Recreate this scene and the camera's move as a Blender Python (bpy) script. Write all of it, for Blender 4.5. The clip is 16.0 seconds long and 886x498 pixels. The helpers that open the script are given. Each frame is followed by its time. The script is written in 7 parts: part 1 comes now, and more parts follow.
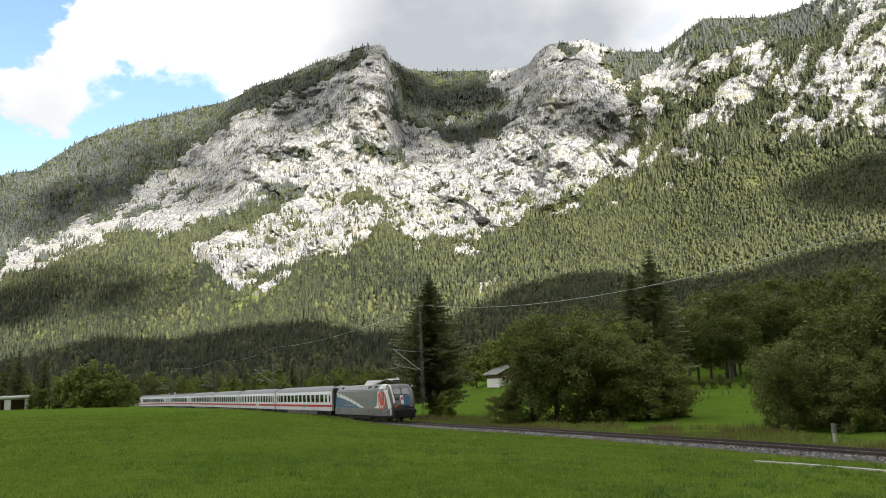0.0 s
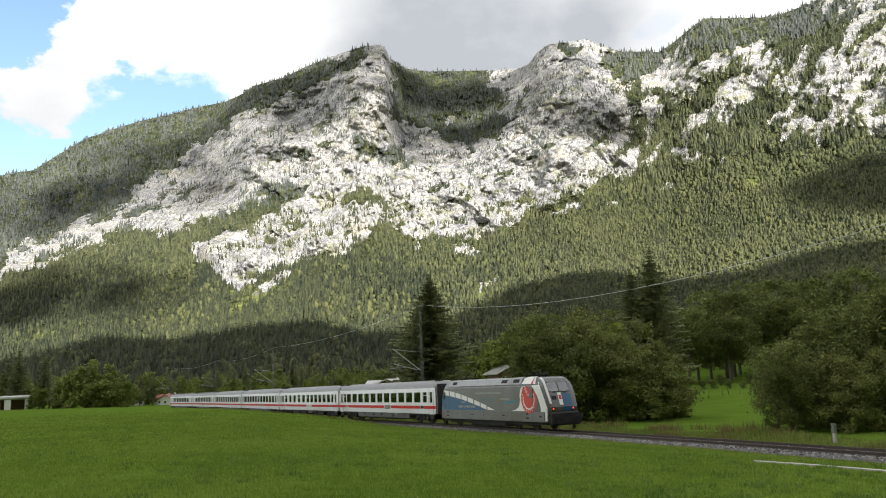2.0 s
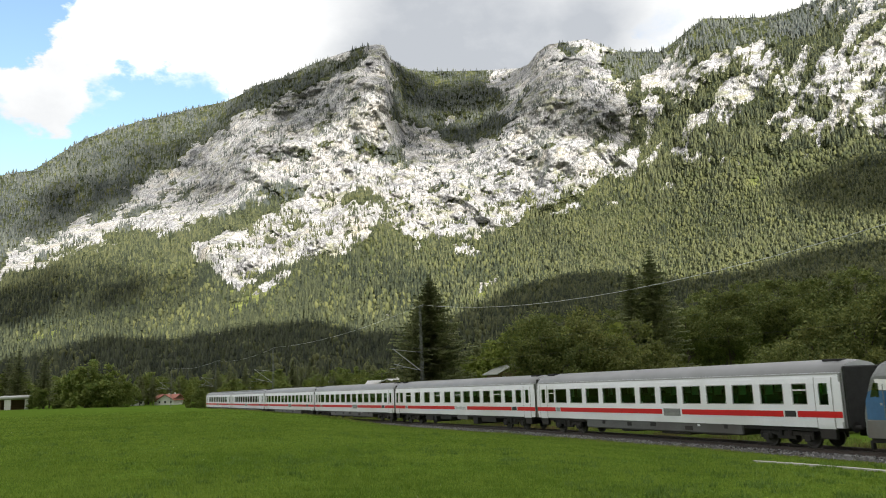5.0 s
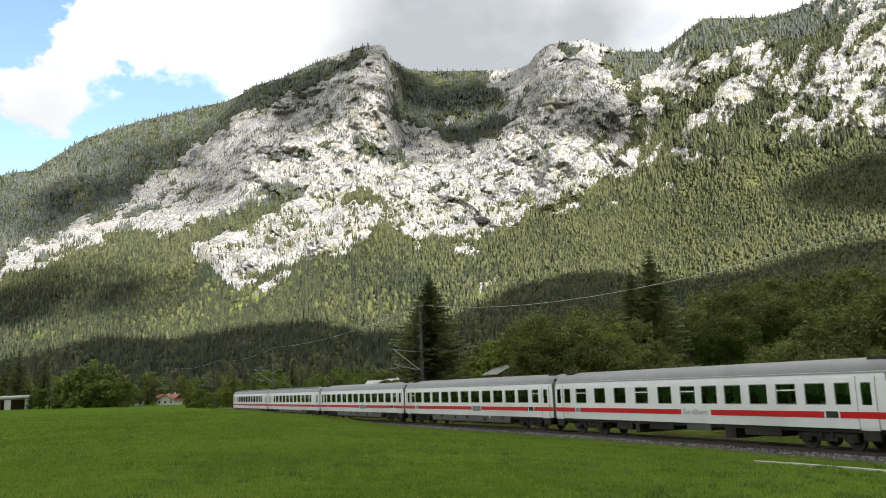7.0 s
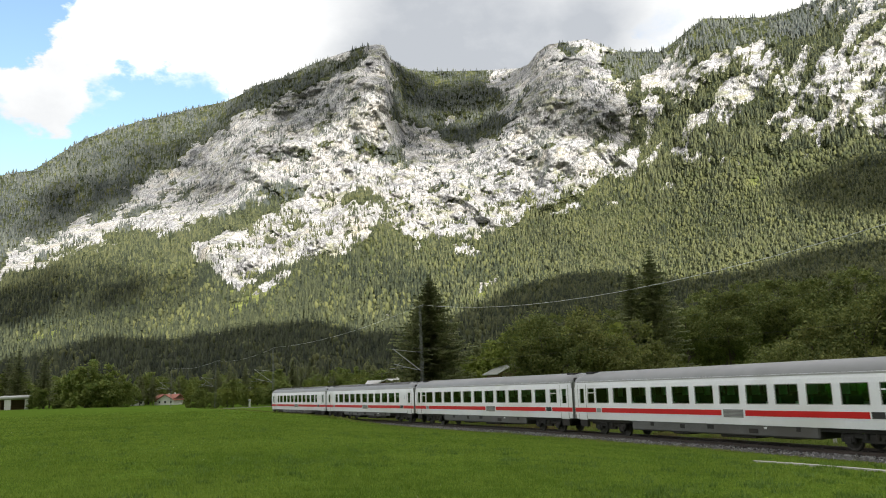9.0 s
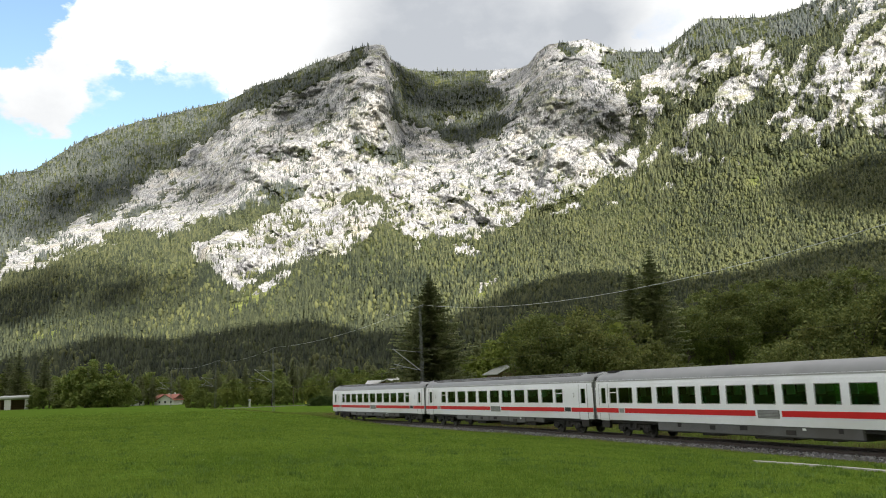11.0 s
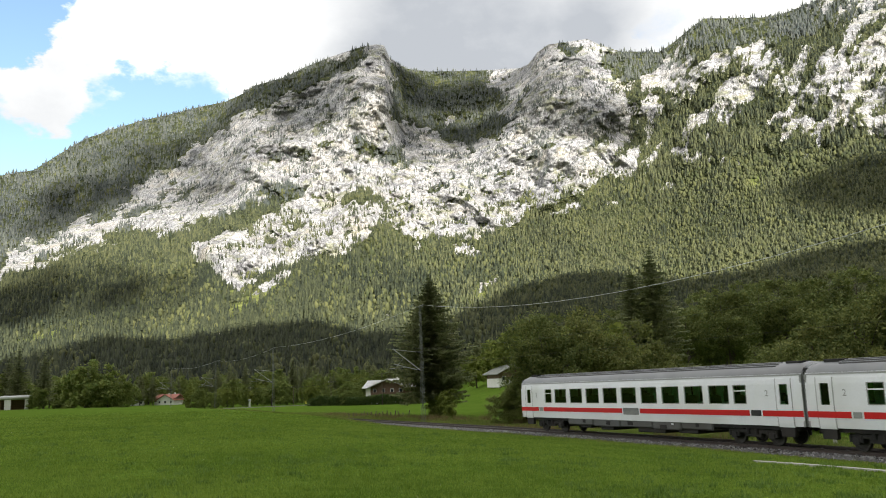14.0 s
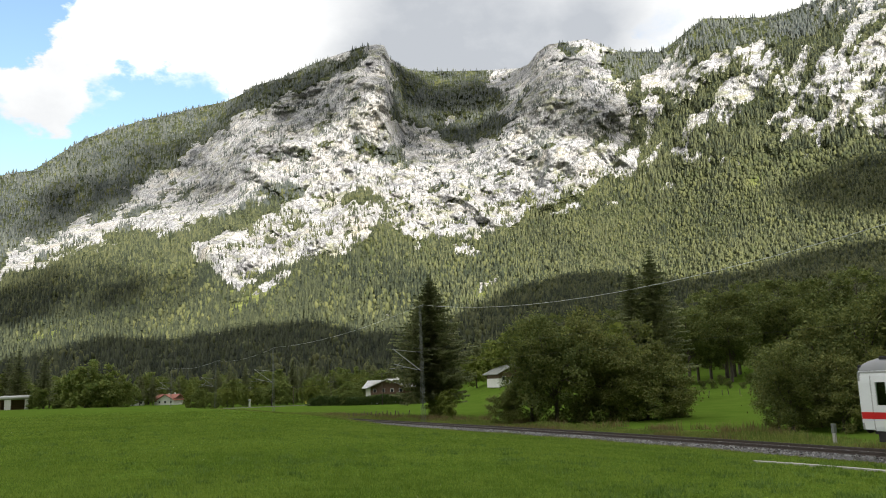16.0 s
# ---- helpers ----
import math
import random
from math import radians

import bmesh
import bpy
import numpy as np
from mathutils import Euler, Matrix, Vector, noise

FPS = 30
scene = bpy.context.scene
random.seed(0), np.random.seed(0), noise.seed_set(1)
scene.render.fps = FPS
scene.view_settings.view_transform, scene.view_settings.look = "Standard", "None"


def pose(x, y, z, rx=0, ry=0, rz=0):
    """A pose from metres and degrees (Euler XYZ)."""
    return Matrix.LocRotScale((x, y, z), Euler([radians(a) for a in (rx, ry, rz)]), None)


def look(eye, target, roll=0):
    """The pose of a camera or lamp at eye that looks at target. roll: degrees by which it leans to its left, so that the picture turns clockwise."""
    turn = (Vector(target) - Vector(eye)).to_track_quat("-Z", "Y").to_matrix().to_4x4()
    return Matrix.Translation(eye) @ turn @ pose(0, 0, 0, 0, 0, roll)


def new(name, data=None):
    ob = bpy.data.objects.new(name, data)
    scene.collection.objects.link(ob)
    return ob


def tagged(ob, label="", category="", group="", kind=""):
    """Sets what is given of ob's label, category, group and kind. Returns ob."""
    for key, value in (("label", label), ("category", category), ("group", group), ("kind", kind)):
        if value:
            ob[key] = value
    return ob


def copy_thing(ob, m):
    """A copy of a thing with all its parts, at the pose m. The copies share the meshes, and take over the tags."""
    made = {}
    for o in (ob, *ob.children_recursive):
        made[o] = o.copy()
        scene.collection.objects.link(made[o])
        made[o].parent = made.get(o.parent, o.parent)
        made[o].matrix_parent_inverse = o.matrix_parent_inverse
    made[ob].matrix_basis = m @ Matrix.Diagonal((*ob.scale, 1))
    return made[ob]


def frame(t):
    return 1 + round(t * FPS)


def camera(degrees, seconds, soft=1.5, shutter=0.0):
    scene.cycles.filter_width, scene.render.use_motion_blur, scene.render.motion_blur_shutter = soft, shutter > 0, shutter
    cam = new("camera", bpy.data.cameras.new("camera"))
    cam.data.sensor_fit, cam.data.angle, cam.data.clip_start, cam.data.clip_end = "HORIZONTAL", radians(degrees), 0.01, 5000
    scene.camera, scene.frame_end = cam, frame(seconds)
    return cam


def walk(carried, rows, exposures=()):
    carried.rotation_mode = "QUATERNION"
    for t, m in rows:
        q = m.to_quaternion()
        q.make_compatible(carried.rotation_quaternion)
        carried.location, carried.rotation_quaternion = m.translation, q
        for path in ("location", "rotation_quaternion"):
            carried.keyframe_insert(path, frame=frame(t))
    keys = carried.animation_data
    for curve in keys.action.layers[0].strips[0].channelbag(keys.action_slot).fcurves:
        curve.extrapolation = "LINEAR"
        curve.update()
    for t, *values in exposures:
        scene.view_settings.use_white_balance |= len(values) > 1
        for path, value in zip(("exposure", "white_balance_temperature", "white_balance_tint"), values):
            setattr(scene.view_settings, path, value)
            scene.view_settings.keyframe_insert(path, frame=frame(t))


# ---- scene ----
cam = camera(57.47, 16.0, soft=1.0, shutter=0.12)
EYE = (0.0, 0.0, 4.41)
VIEW = look(EYE, (0.0, 10.0, 6.017), -1.95)
walk(cam, [(0.0, VIEW), (16.0, VIEW)], exposures=[(0.0, 0.74), (16.0, 0.74)])

# ---- sky and sun ----
SUN_AZ, SUN_EL = 163.0, 19.0     # degrees clockwise from +y, and above the horizon


def direction(az, el):
    a, e = radians(az), radians(el)
    return Vector((math.sin(a) * math.cos(e), math.cos(a) * math.cos(e), math.sin(e)))


def make_sky():
    world = bpy.data.worlds.new("sky")
    scene.world = world
    world.use_nodes = True
    nt = world.node_tree
    nt.nodes.clear()

    def node(kind, **values):
        n = nt.nodes.new(kind)
        for key, value in values.items():
            n.inputs[key].default_value = value
        return n

    def math_node(op, a, b, clamp=False):
        n = nt.nodes.new("ShaderNodeMath")
        n.operation, n.use_clamp = op, clamp
        for i, v in enumerate((a, b)):
            if isinstance(v, (int, float)):
                n.inputs[i].default_value = v
            else:
                nt.links.new(v, n.inputs[i])
        return n.outputs[0]

    out = node("ShaderNodeOutputWorld")
    sky = nt.nodes.new("ShaderNodeTexSky")
    sky.sky_type, sky.sun_disc = "NISHITA", False
    sky.sun_elevation, sky.sun_rotation = radians(SUN_EL), radians(SUN_AZ)
    sky.air_density, sky.dust_density, sky.ozone_density = 1.0, 0.6, 1.5
    coord = nt.nodes.new("ShaderNodeTexCoord")
    flat = nt.nodes.new("ShaderNodeMapping")
    flat.inputs["Scale"].default_value = (1.0, 1.0, 1.7)
    nt.links.new(coord.outputs["Generated"], flat.inputs["Vector"])
    big = node("ShaderNodeTexNoise", Scale=2.6, Detail=7.0, Roughness=0.52)
    nt.links.new(flat.outputs[0], big.inputs["Vector"])
    fine = node("ShaderNodeTexNoise", Scale=9.0, Detail=6.0, Roughness=0.6)
    nt.links.new(flat.outputs[0], fine.inputs["Vector"])

    ragged = node("ShaderNodeTexNoise", Scale=7.0, Detail=6.0, Roughness=0.62)
    nt.links.new(flat.outputs[0], ragged.inputs["Vector"])
    drift = nt.nodes.new("ShaderNodeVectorMath")
    drift.operation = "MULTIPLY_ADD"
    drift.inputs[1].default_value = (0.22, 0.22, 0.22)
    nt.links.new(ragged.outputs["Color"], drift.inputs[0])
    nt.links.new(coord.outputs["Generated"], drift.inputs[2])
    centred = nt.nodes.new("ShaderNodeVectorMath")
    centred.operation = "SUBTRACT"
    centred.inputs[1].default_value = (0.11, 0.11, 0.11)
    nt.links.new(drift.outputs[0], centred.inputs[0])
    unit = nt.nodes.new("ShaderNodeVectorMath")
    unit.operation = "NORMALIZE"
    nt.links.new(centred.outputs[0], unit.inputs[0])

    def around(az, el, deg, soft=False):
        """1 in that direction, falling to 0 deg degrees away from it"""
        dot = nt.nodes.new("ShaderNodeVectorMath")
        dot.operation = "DOT_PRODUCT"
        nt.links.new(coord.outputs["Generated"] if soft else unit.outputs[0], dot.inputs[0])
        dot.inputs[1].default_value = direction(az, el)
        rng = node("ShaderNodeMapRange")
        rng.interpolation_type = "SMOOTHSTEP"
        rng.inputs["From Min"].default_value = math.cos(radians(deg))
        rng.inputs["From Max"].default_value = 1.0
        nt.links.new(dot.outputs["Value"], rng.inputs["Value"])
        return rng.outputs[0]

    # gaps of blue sky in a mostly clouded sky
    cover = math_node("ADD", math_node("MULTIPLY", big.outputs["Fac"], 0.9), math_node("MULTIPLY", fine.outputs["Fac"], 0.75))
    cover = math_node("ADD", cover, -0.14)
    for az, el, deg, weight in GAPS:
        cover = math_node("SUBTRACT", cover, math_node("MULTIPLY", around(az, el, deg), weight))
    for az, el, deg, weight in BANKS:
        cover = math_node("ADD", cover, math_node("MULTIPLY", around(az, el, deg), weight))
    mask = node("ShaderNodeMapRange")
    mask.interpolation_type = "SMOOTHSTEP"
    mask.inputs["From Min"].default_value, mask.inputs["From Max"].default_value = 0.28, 0.74
    nt.links.new(cover, mask.inputs["Value"])
    # grey bellies of the clouds
    belly = math_node("ADD", math_node("MULTIPLY", fine.outputs["Fac"], 0.35), math_node("MULTIPLY", big.outputs["Fac"], 0.35))
    for az, el, deg, weight in BELLIES:
        belly = math_node("ADD", belly, math_node("MULTIPLY", around(az, el, deg, True), weight))
    tone = nt.nodes.new("ShaderNodeValToRGB")
    tone.color_ramp.elements[0].position, tone.color_ramp.elements[0].color = 0.25, (1.0, 0.99, 0.96, 1)
    tone.color_ramp.elements[1].position, tone.color_ramp.elements[1].color = 0.95, (0.36, 0.38, 0.41, 1)
    nt.links.new(belly, tone.inputs["Fac"])
    blue = node("ShaderNodeBackground", Strength=0.15)
    nt.links.new(sky.outputs[0], blue.inputs["Color"])
    white = node("ShaderNodeBackground", Strength=0.95)
    nt.links.new(tone.outputs[0], white.inputs["Color"])
    mix = nt.nodes.new("ShaderNodeMixShader")
    nt.links.new(mask.outputs[0], mix.inputs[0])
    nt.links.new(blue.outputs[0], mix.inputs[1])
    nt.links.new(white.outputs[0], mix.inputs[2])
    nt.links.new(mix.outputs[0], out.inputs["Surface"])
    sun = new("sun", bpy.data.lights.new("sun", "SUN"))
    sun.data.energy, sun.data.angle, sun.data.color = 7.2, radians(0.5), (1.0, 0.955, 0.90)
    sun.matrix_world = look(direction(SUN_AZ, SUN_EL) * 100, (0, 0, 0))


# blue gaps, cloud banks and grey bellies: azimuth, elevation, spread, weight
GAPS = [(-28.73, 14.28, 8.0, 0.6), (-22.26, 18.82, 4.5, 0.55), (-25.80, 15.25, 4.0, 0.4), (-29.84, 23.39, 5.0, 0.9), (-28.76, 21.55, 3.0, 0.5), (-18.00, 18.60, 4.0, 0.6), (17.00, 22.60, 3.0, 0.36)]
BANKS = [(-26.2, 18.6, 4.5, 0.5), (-28.11, 18.37, 5.0, 0.85), (-19.25, 23.79, 7.5, 0.5), (1.23, 24.01, 14.0, 0.6), (21.54, 24.03, 9.0, 0.3)]
BELLIES = [(1.5, 22.0, 14.0, 0.58), (14.91, 23.62, 6.0, 0.3), (-28.3, 18.0, 7.0, 0.38)]
make_sky()


# ---- materials ----
def material(name, c1, c2, rough=0.8, scale=3.0, fine=30.0, bump=0.0, metal=0.0, c3=None, object_random=0.0, island=0.0,
             stretch=(1, 1, 1), trans=0.0, spec=0.5, bump_dist=0.02):
    """Two colours mixed by noise at two scales, with optional relief, variation from piece to piece and a third colour in stains."""
    m = bpy.data.materials.new(name)
    m.use_nodes = True
    nt = m.node_tree
    b = nt.nodes["Principled BSDF"]
    b.inputs["Roughness"].default_value, b.inputs["Metallic"].default_value = rough, metal
    b.inputs["Transmission Weight"].default_value = trans
    b.inputs["Specular IOR Level"].default_value = spec
    geo = nt.nodes.new("ShaderNodeTexCoord")
    mp = nt.nodes.new("ShaderNodeMapping")
    mp.inputs["Scale"].default_value = stretch
    nt.links.new(geo.outputs["Object"], mp.inputs["Vector"])

    def noise_tex(sc, detail=4.0):
        n = nt.nodes.new("ShaderNodeTexNoise")
        n.inputs["Scale"].default_value, n.inputs["Detail"].default_value = sc, detail
        nt.links.new(mp.outputs[0], n.inputs["Vector"])
        return n.outputs["Fac"]

    n1, n2 = noise_tex(scale), noise_tex(fine)
    add = nt.nodes.new("ShaderNodeMath")
    add.operation = "ADD"
    nt.links.new(n1, add.inputs[0])
    nt.links.new(n2, add.inputs[1])
    rng = nt.nodes.new("ShaderNodeMapRange")
    rng.inputs["From Min"].default_value, rng.inputs["From Max"].default_value = 0.7, 1.3
    nt.links.new(add.outputs[0], rng.inputs["Value"])
    fac = rng.outputs[0]
    if object_random or island:
        if island:
            info = nt.nodes.new("ShaderNodeNewGeometry").outputs["Random Per Island"]
        else:
            info = nt.nodes.new("ShaderNodeObjectInfo").outputs["Random"]
        mx = nt.nodes.new("ShaderNodeMath")
        mx.operation = "MULTIPLY_ADD"
        mx.inputs[1].default_value = object_random or island
        nt.links.new(info, mx.inputs[0])
        nt.links.new(fac, mx.inputs[2])
        sub = nt.nodes.new("ShaderNodeMath")
        sub.operation, sub.use_clamp = "SUBTRACT", True
        sub.inputs[1].default_value = (object_random or island) / 2
        nt.links.new(mx.outputs[0], sub.inputs[0])
        fac = sub.outputs[0]
    mix = nt.nodes.new("ShaderNodeMix")
    mix.data_type = "RGBA"
    mix.inputs["A"].default_value, mix.inputs["B"].default_value = (*c1, 1), (*c2, 1)
    nt.links.new(fac, mix.inputs["Factor"])
    col = mix.outputs["Result"]
    if c3:
        n3 = noise_tex(scale * 0.37, 6.0)
        r3 = nt.nodes.new("ShaderNodeMapRange")
        r3.inputs["From Min"].default_value, r3.inputs["From Max"].default_value = 0.52, 0.68
        nt.links.new(n3, r3.inputs["Value"])
        mix3 = nt.nodes.new("ShaderNodeMix")
        mix3.data_type = "RGBA"
        nt.links.new(r3.outputs[0], mix3.inputs["Factor"])
        nt.links.new(col, mix3.inputs["A"])
        mix3.inputs["B"].default_value = (*c3, 1)
        col = mix3.outputs["Result"]
    nt.links.new(col, b.inputs["Base Color"])
    if bump:
        bp = nt.nodes.new("ShaderNodeBump")
        bp.inputs["Strength"].default_value, bp.inputs["Distance"].default_value = bump, bump_dist
        nt.links.new(n2, bp.inputs["Height"])
        nt.links.new(bp.outputs[0], b.inputs["Normal"])
    return m


def leaf_material(name, c1, c2, island=0.8, scale=0.4, fine=2.0, see=0.25):
    """Foliage: varies from clump to clump and lets some light through."""
    m = material(name, c1, c2, 0.75, scale, fine, island=island, spec=0.25)
    nt = m.node_tree
    b, out = nt.nodes["Principled BSDF"], nt.nodes["Material Output"]
    t = nt.nodes.new("ShaderNodeBsdfTranslucent")
    nt.links.new(b.inputs["Base Color"].links[0].from_socket, t.inputs["Color"])
    mix = nt.nodes.new("ShaderNodeMixShader")
    mix.inputs[0].default_value = see
    nt.links.new(b.outputs[0], mix.inputs[1])
    nt.links.new(t.outputs[0], mix.inputs[2])
    nt.links.new(mix.outputs[0], out.inputs["Surface"])
    return m


def glow_material(name, color, strength):
    m = bpy.data.materials.new(name)
    m.use_nodes = True
    b = m.node_tree.nodes["Principled BSDF"]
    b.inputs["Base Color"].default_value = (*color, 1)
    b.inputs["Emission Color"].default_value, b.inputs["Emission Strength"].default_value = (*color, 1), strength
    return m


def glass_material(name, color, ior=1.5):
    """Tinted glass seen as a thin sheet: a mirror's gloss over a tinted view through it."""
    m = bpy.data.materials.new(name)
    m.use_nodes = True
    nt = m.node_tree
    nt.nodes.remove(nt.nodes["Principled BSDF"])
    gloss, clear, mix, fres = (nt.nodes.new("ShaderNodeBsdf" + k) if k in ("Glossy", "Transparent") else nt.nodes.new("ShaderNode" + k)
                               for k in ("Glossy", "Transparent", "MixShader", "Fresnel"))
    gloss.inputs["Roughness"].default_value = 0.03
    clear.inputs["Color"].default_value = (*color, 1)
    fres.inputs["IOR"].default_value = ior
    nt.links.new(fres.outputs[0], mix.inputs[0])
    nt.links.new(clear.outputs[0], mix.inputs[1])
    nt.links.new(gloss.outputs[0], mix.inputs[2])
    nt.links.new(mix.outputs[0], nt.nodes["Material Output"].inputs["Surface"])
    return m


def mountain_material():
    """Pale limestone with strata and streaks where the slope is bare, dark forest floor and turf elsewhere."""
    m = bpy.data.materials.new("mountain")
    m.use_nodes = True
    nt = m.node_tree
    b = nt.nodes["Principled BSDF"]
    b.inputs["Roughness"].default_value, b.inputs["Specular IOR Level"].default_value = 0.95, 0.1
    tc = nt.nodes.new("ShaderNodeTexCoord")

    def noise_tex(sc, stretch, detail=8.0, rough=0.6):
        mp = nt.nodes.new("ShaderNodeMapping")
        mp.inputs["Scale"].default_value = stretch
        mp.inputs["Rotation"].default_value = (0.25, 0.35, 0.0)
        nt.links.new(tc.outputs["Object"], mp.inputs["Vector"])
        n = nt.nodes.new("ShaderNodeTexNoise")
        n.inputs["Scale"].default_value, n.inputs["Detail"].default_value, n.inputs["Roughness"].default_value = sc, detail, rough
        nt.links.new(mp.outputs[0], n.inputs["Vector"])
        return n.outputs["Fac"]

    def ramp(fac, stops):
        r = nt.nodes.new("ShaderNodeValToRGB")
        while len(r.color_ramp.elements) < len(stops):
            r.color_ramp.elements.new(0.5)
        for e, (pos, col) in zip(r.color_ramp.elements, stops):
            e.position, e.color = pos, (*col, 1)
        nt.links.new(fac, r.inputs["Fac"])
        return r.outputs[0]

    streak = noise_tex(0.02, (1, 1, 0.35))
    strata = noise_tex(0.012, (0.5, 0.5, 3.0))
    rock = ramp(streak, [(0.30, (0.37, 0.37, 0.385)), (0.43, (0.53, 0.53, 0.535)), (0.58, (0.65, 0.645, 0.625)), (0.74, (0.67, 0.61, 0.50))])
    layer = ramp(strata, [(0.34, (0.72, 0.72, 0.72)), (0.48, (1, 1, 1)), (0.68, (0.98, 0.93, 0.84))])
    mul = nt.nodes.new("ShaderNodeMix")
    mul.data_type, mul.blend_type = "RGBA", "MULTIPLY"
    mul.inputs["Factor"].default_value = 0.8
    nt.links.new(rock, mul.inputs["A"])
    nt.links.new(layer, mul.inputs["B"])
    # cracks and joints of the rock, at two sizes
    fine = noise_tex(0.09, (1, 1, 0.6), 6.0, 0.7)
    warp = nt.nodes.new("ShaderNodeTexNoise")
    warp.inputs["Scale"].default_value, warp.inputs["Detail"].default_value = 0.03, 4.0
    nt.links.new(tc.outputs["Object"], warp.inputs["Vector"])
    push = nt.nodes.new("ShaderNodeVectorMath")
    push.operation = "MULTIPLY_ADD"
    push.inputs[1].default_value = (42, 42, 42)
    nt.links.new(warp.outputs["Color"], push.inputs[0])
    nt.links.new(tc.outputs["Object"], push.inputs[2])
    tilt = nt.nodes.new("ShaderNodeMapping")
    tilt.inputs["Rotation"].default_value, tilt.inputs["Scale"].default_value = (0.0, -0.6, 0.0), (1.7, 0.8, 0.42)
    nt.links.new(push.outputs[0], tilt.inputs["Vector"])
    cracks = []
    for size in (0.03, 0.08, 0.17):
        vor = nt.nodes.new("ShaderNodeTexVoronoi")
        vor.feature = "DISTANCE_TO_EDGE"
        vor.inputs["Scale"].default_value = size
        nt.links.new(tilt.outputs[0], vor.inputs["Vector"])
        cracks.append(ramp(vor.outputs["Distance"], [(0.0, (0.16, 0.16, 0.17)), (0.045, (0.66, 0.66, 0.66)), (0.11, (1, 1, 1))]))
    grain = ramp(fine, [(0.34, (0.40, 0.40, 0.41)), (0.46, (0.93, 0.93, 0.93)), (0.7, (1, 1, 1))])
    for layer_col in (*cracks, grain):
        nxt = nt.nodes.new("ShaderNodeMix")
        nxt.data_type, nxt.blend_type = "RGBA", "MULTIPLY"
        nxt.inputs["Factor"].default_value = 0.62
        nt.links.new(mul.outputs["Result"], nxt.inputs["A"])
        nt.links.new(layer_col, nxt.inputs["B"])
        mul = nxt
    # thin grass and dwarf pine on the ledges
    ledges = ramp(noise_tex(0.022, (0.8, 0.8, 1.6), 7.0, 0.68), [(0.54, (0, 0, 0)), (0.62, (0.62, 0.62, 0.62))])
    green = nt.nodes.new("ShaderNodeMix")
    green.data_type = "RGBA"
    green.inputs["B"].default_value = (0.24, 0.25, 0.12, 1)
    nt.links.new(ledges, green.inputs["Factor"])
    nt.links.new(mul.outputs["Result"], green.inputs["A"])
    mul = green
    turf = ramp(noise_tex(0.03, (1, 1, 1)), [(0.35, (0.022, 0.029, 0.014)), (0.52, (0.055, 0.065, 0.026)), (0.70, (0.15, 0.155, 0.065))])
    meadow = ramp(noise_tex(0.05, (1, 1, 1)), [(0.35, (0.10, 0.13, 0.035)), (0.65, (0.22, 0.24, 0.075))])
    gl = nt.nodes.new("ShaderNodeAttribute")
    gl.attribute_name = "glade"
    grassy = nt.nodes.new("ShaderNodeMix")
    grassy.data_type = "RGBA"
    nt.links.new(gl.outputs["Fac"], grassy.inputs["Factor"])
    nt.links.new(turf, grassy.inputs["A"])
    nt.links.new(meadow, grassy.inputs["B"])
    turf = grassy.outputs["Result"]
    at = nt.nodes.new("ShaderNodeAttribute")
    at.attribute_name = "bare"
    ragged = noise_tex(0.035, (1, 1, 0.6), 6.0, 0.65)
    sm = nt.nodes.new("ShaderNodeMath")
    sm.operation = "ADD"
    nt.links.new(at.outputs["Fac"], sm.inputs[0])
    nt.links.new(ragged, sm.inputs[1])
    edge = nt.nodes.new("ShaderNodeMapRange")
    edge.inputs["From Min"].default_value, edge.inputs["From Max"].default_value = 0.93, 1.05
    nt.links.new(sm.outputs[0], edge.inputs["Value"])
    mix = nt.nodes.new("ShaderNodeMix")
    mix.data_type = "RGBA"
    nt.links.new(edge.outputs[0], mix.inputs["Factor"])
    nt.links.new(turf, mix.inputs["A"])
    nt.links.new(mul.outputs["Result"], mix.inputs["B"])
    nt.links.new(mix.outputs["Result"], b.inputs["Base Color"])
    bp = nt.nodes.new("ShaderNodeBump")
    bp.inputs["Strength"].default_value, bp.inputs["Distance"].default_value = 1.0, 32.0
    tall = nt.nodes.new("ShaderNodeMath")
    tall.operation = "MULTIPLY_ADD"
    tall.inputs[1].default_value = 0.45
    nt.links.new(fine, tall.inputs[0])
    nt.links.new(streak, tall.inputs[2])
    nt.links.new(tall.outputs[0], bp.inputs["Height"])
    nt.links.new(bp.outputs[0], b.inputs["Normal"])
    return m


M_MOUNTAIN = mountain_material()
M_SPRUCE_FAR = leaf_material("far_spruce", (0.029, 0.038, 0.021), (0.104, 0.112, 0.050), 1.2, 0.004, 0.03, 0.15)
# darker copy of the far spruce: valley shade and self-shadowing put into the colour
M_SPRUCE_SHADED = leaf_material("shaded_spruce", (0.019, 0.026, 0.015), (0.057, 0.065, 0.030), 1.0, 0.004, 0.03, 0.12)
# upper spruces: paler and bluer, distance haze put into the leaf colour
M_SPRUCE_HAZY = leaf_material("hazy_spruce", (0.052, 0.062, 0.058), (0.122, 0.133, 0.110), 1.1, 0.004, 0.03, 0.15)
M_BROAD_FAR = leaf_material("far_broadleaf", (0.044, 0.056, 0.022), (0.112, 0.118, 0.044), 0.7, 0.01, 0.1, 0.2)
M_GRASS = material("meadow", (0.059, 0.108, 0.013), (0.100, 0.157, 0.023), 1.0, 0.25, 9.0, 0.6, c3=(0.085, 0.135, 0.02), spec=0.0, bump_dist=0.05)
M_BLADE = leaf_material("grass_blade", (0.110, 0.186, 0.018), (0.234, 0.322, 0.048), 0.9, 0.2, 2.0, 0.35)
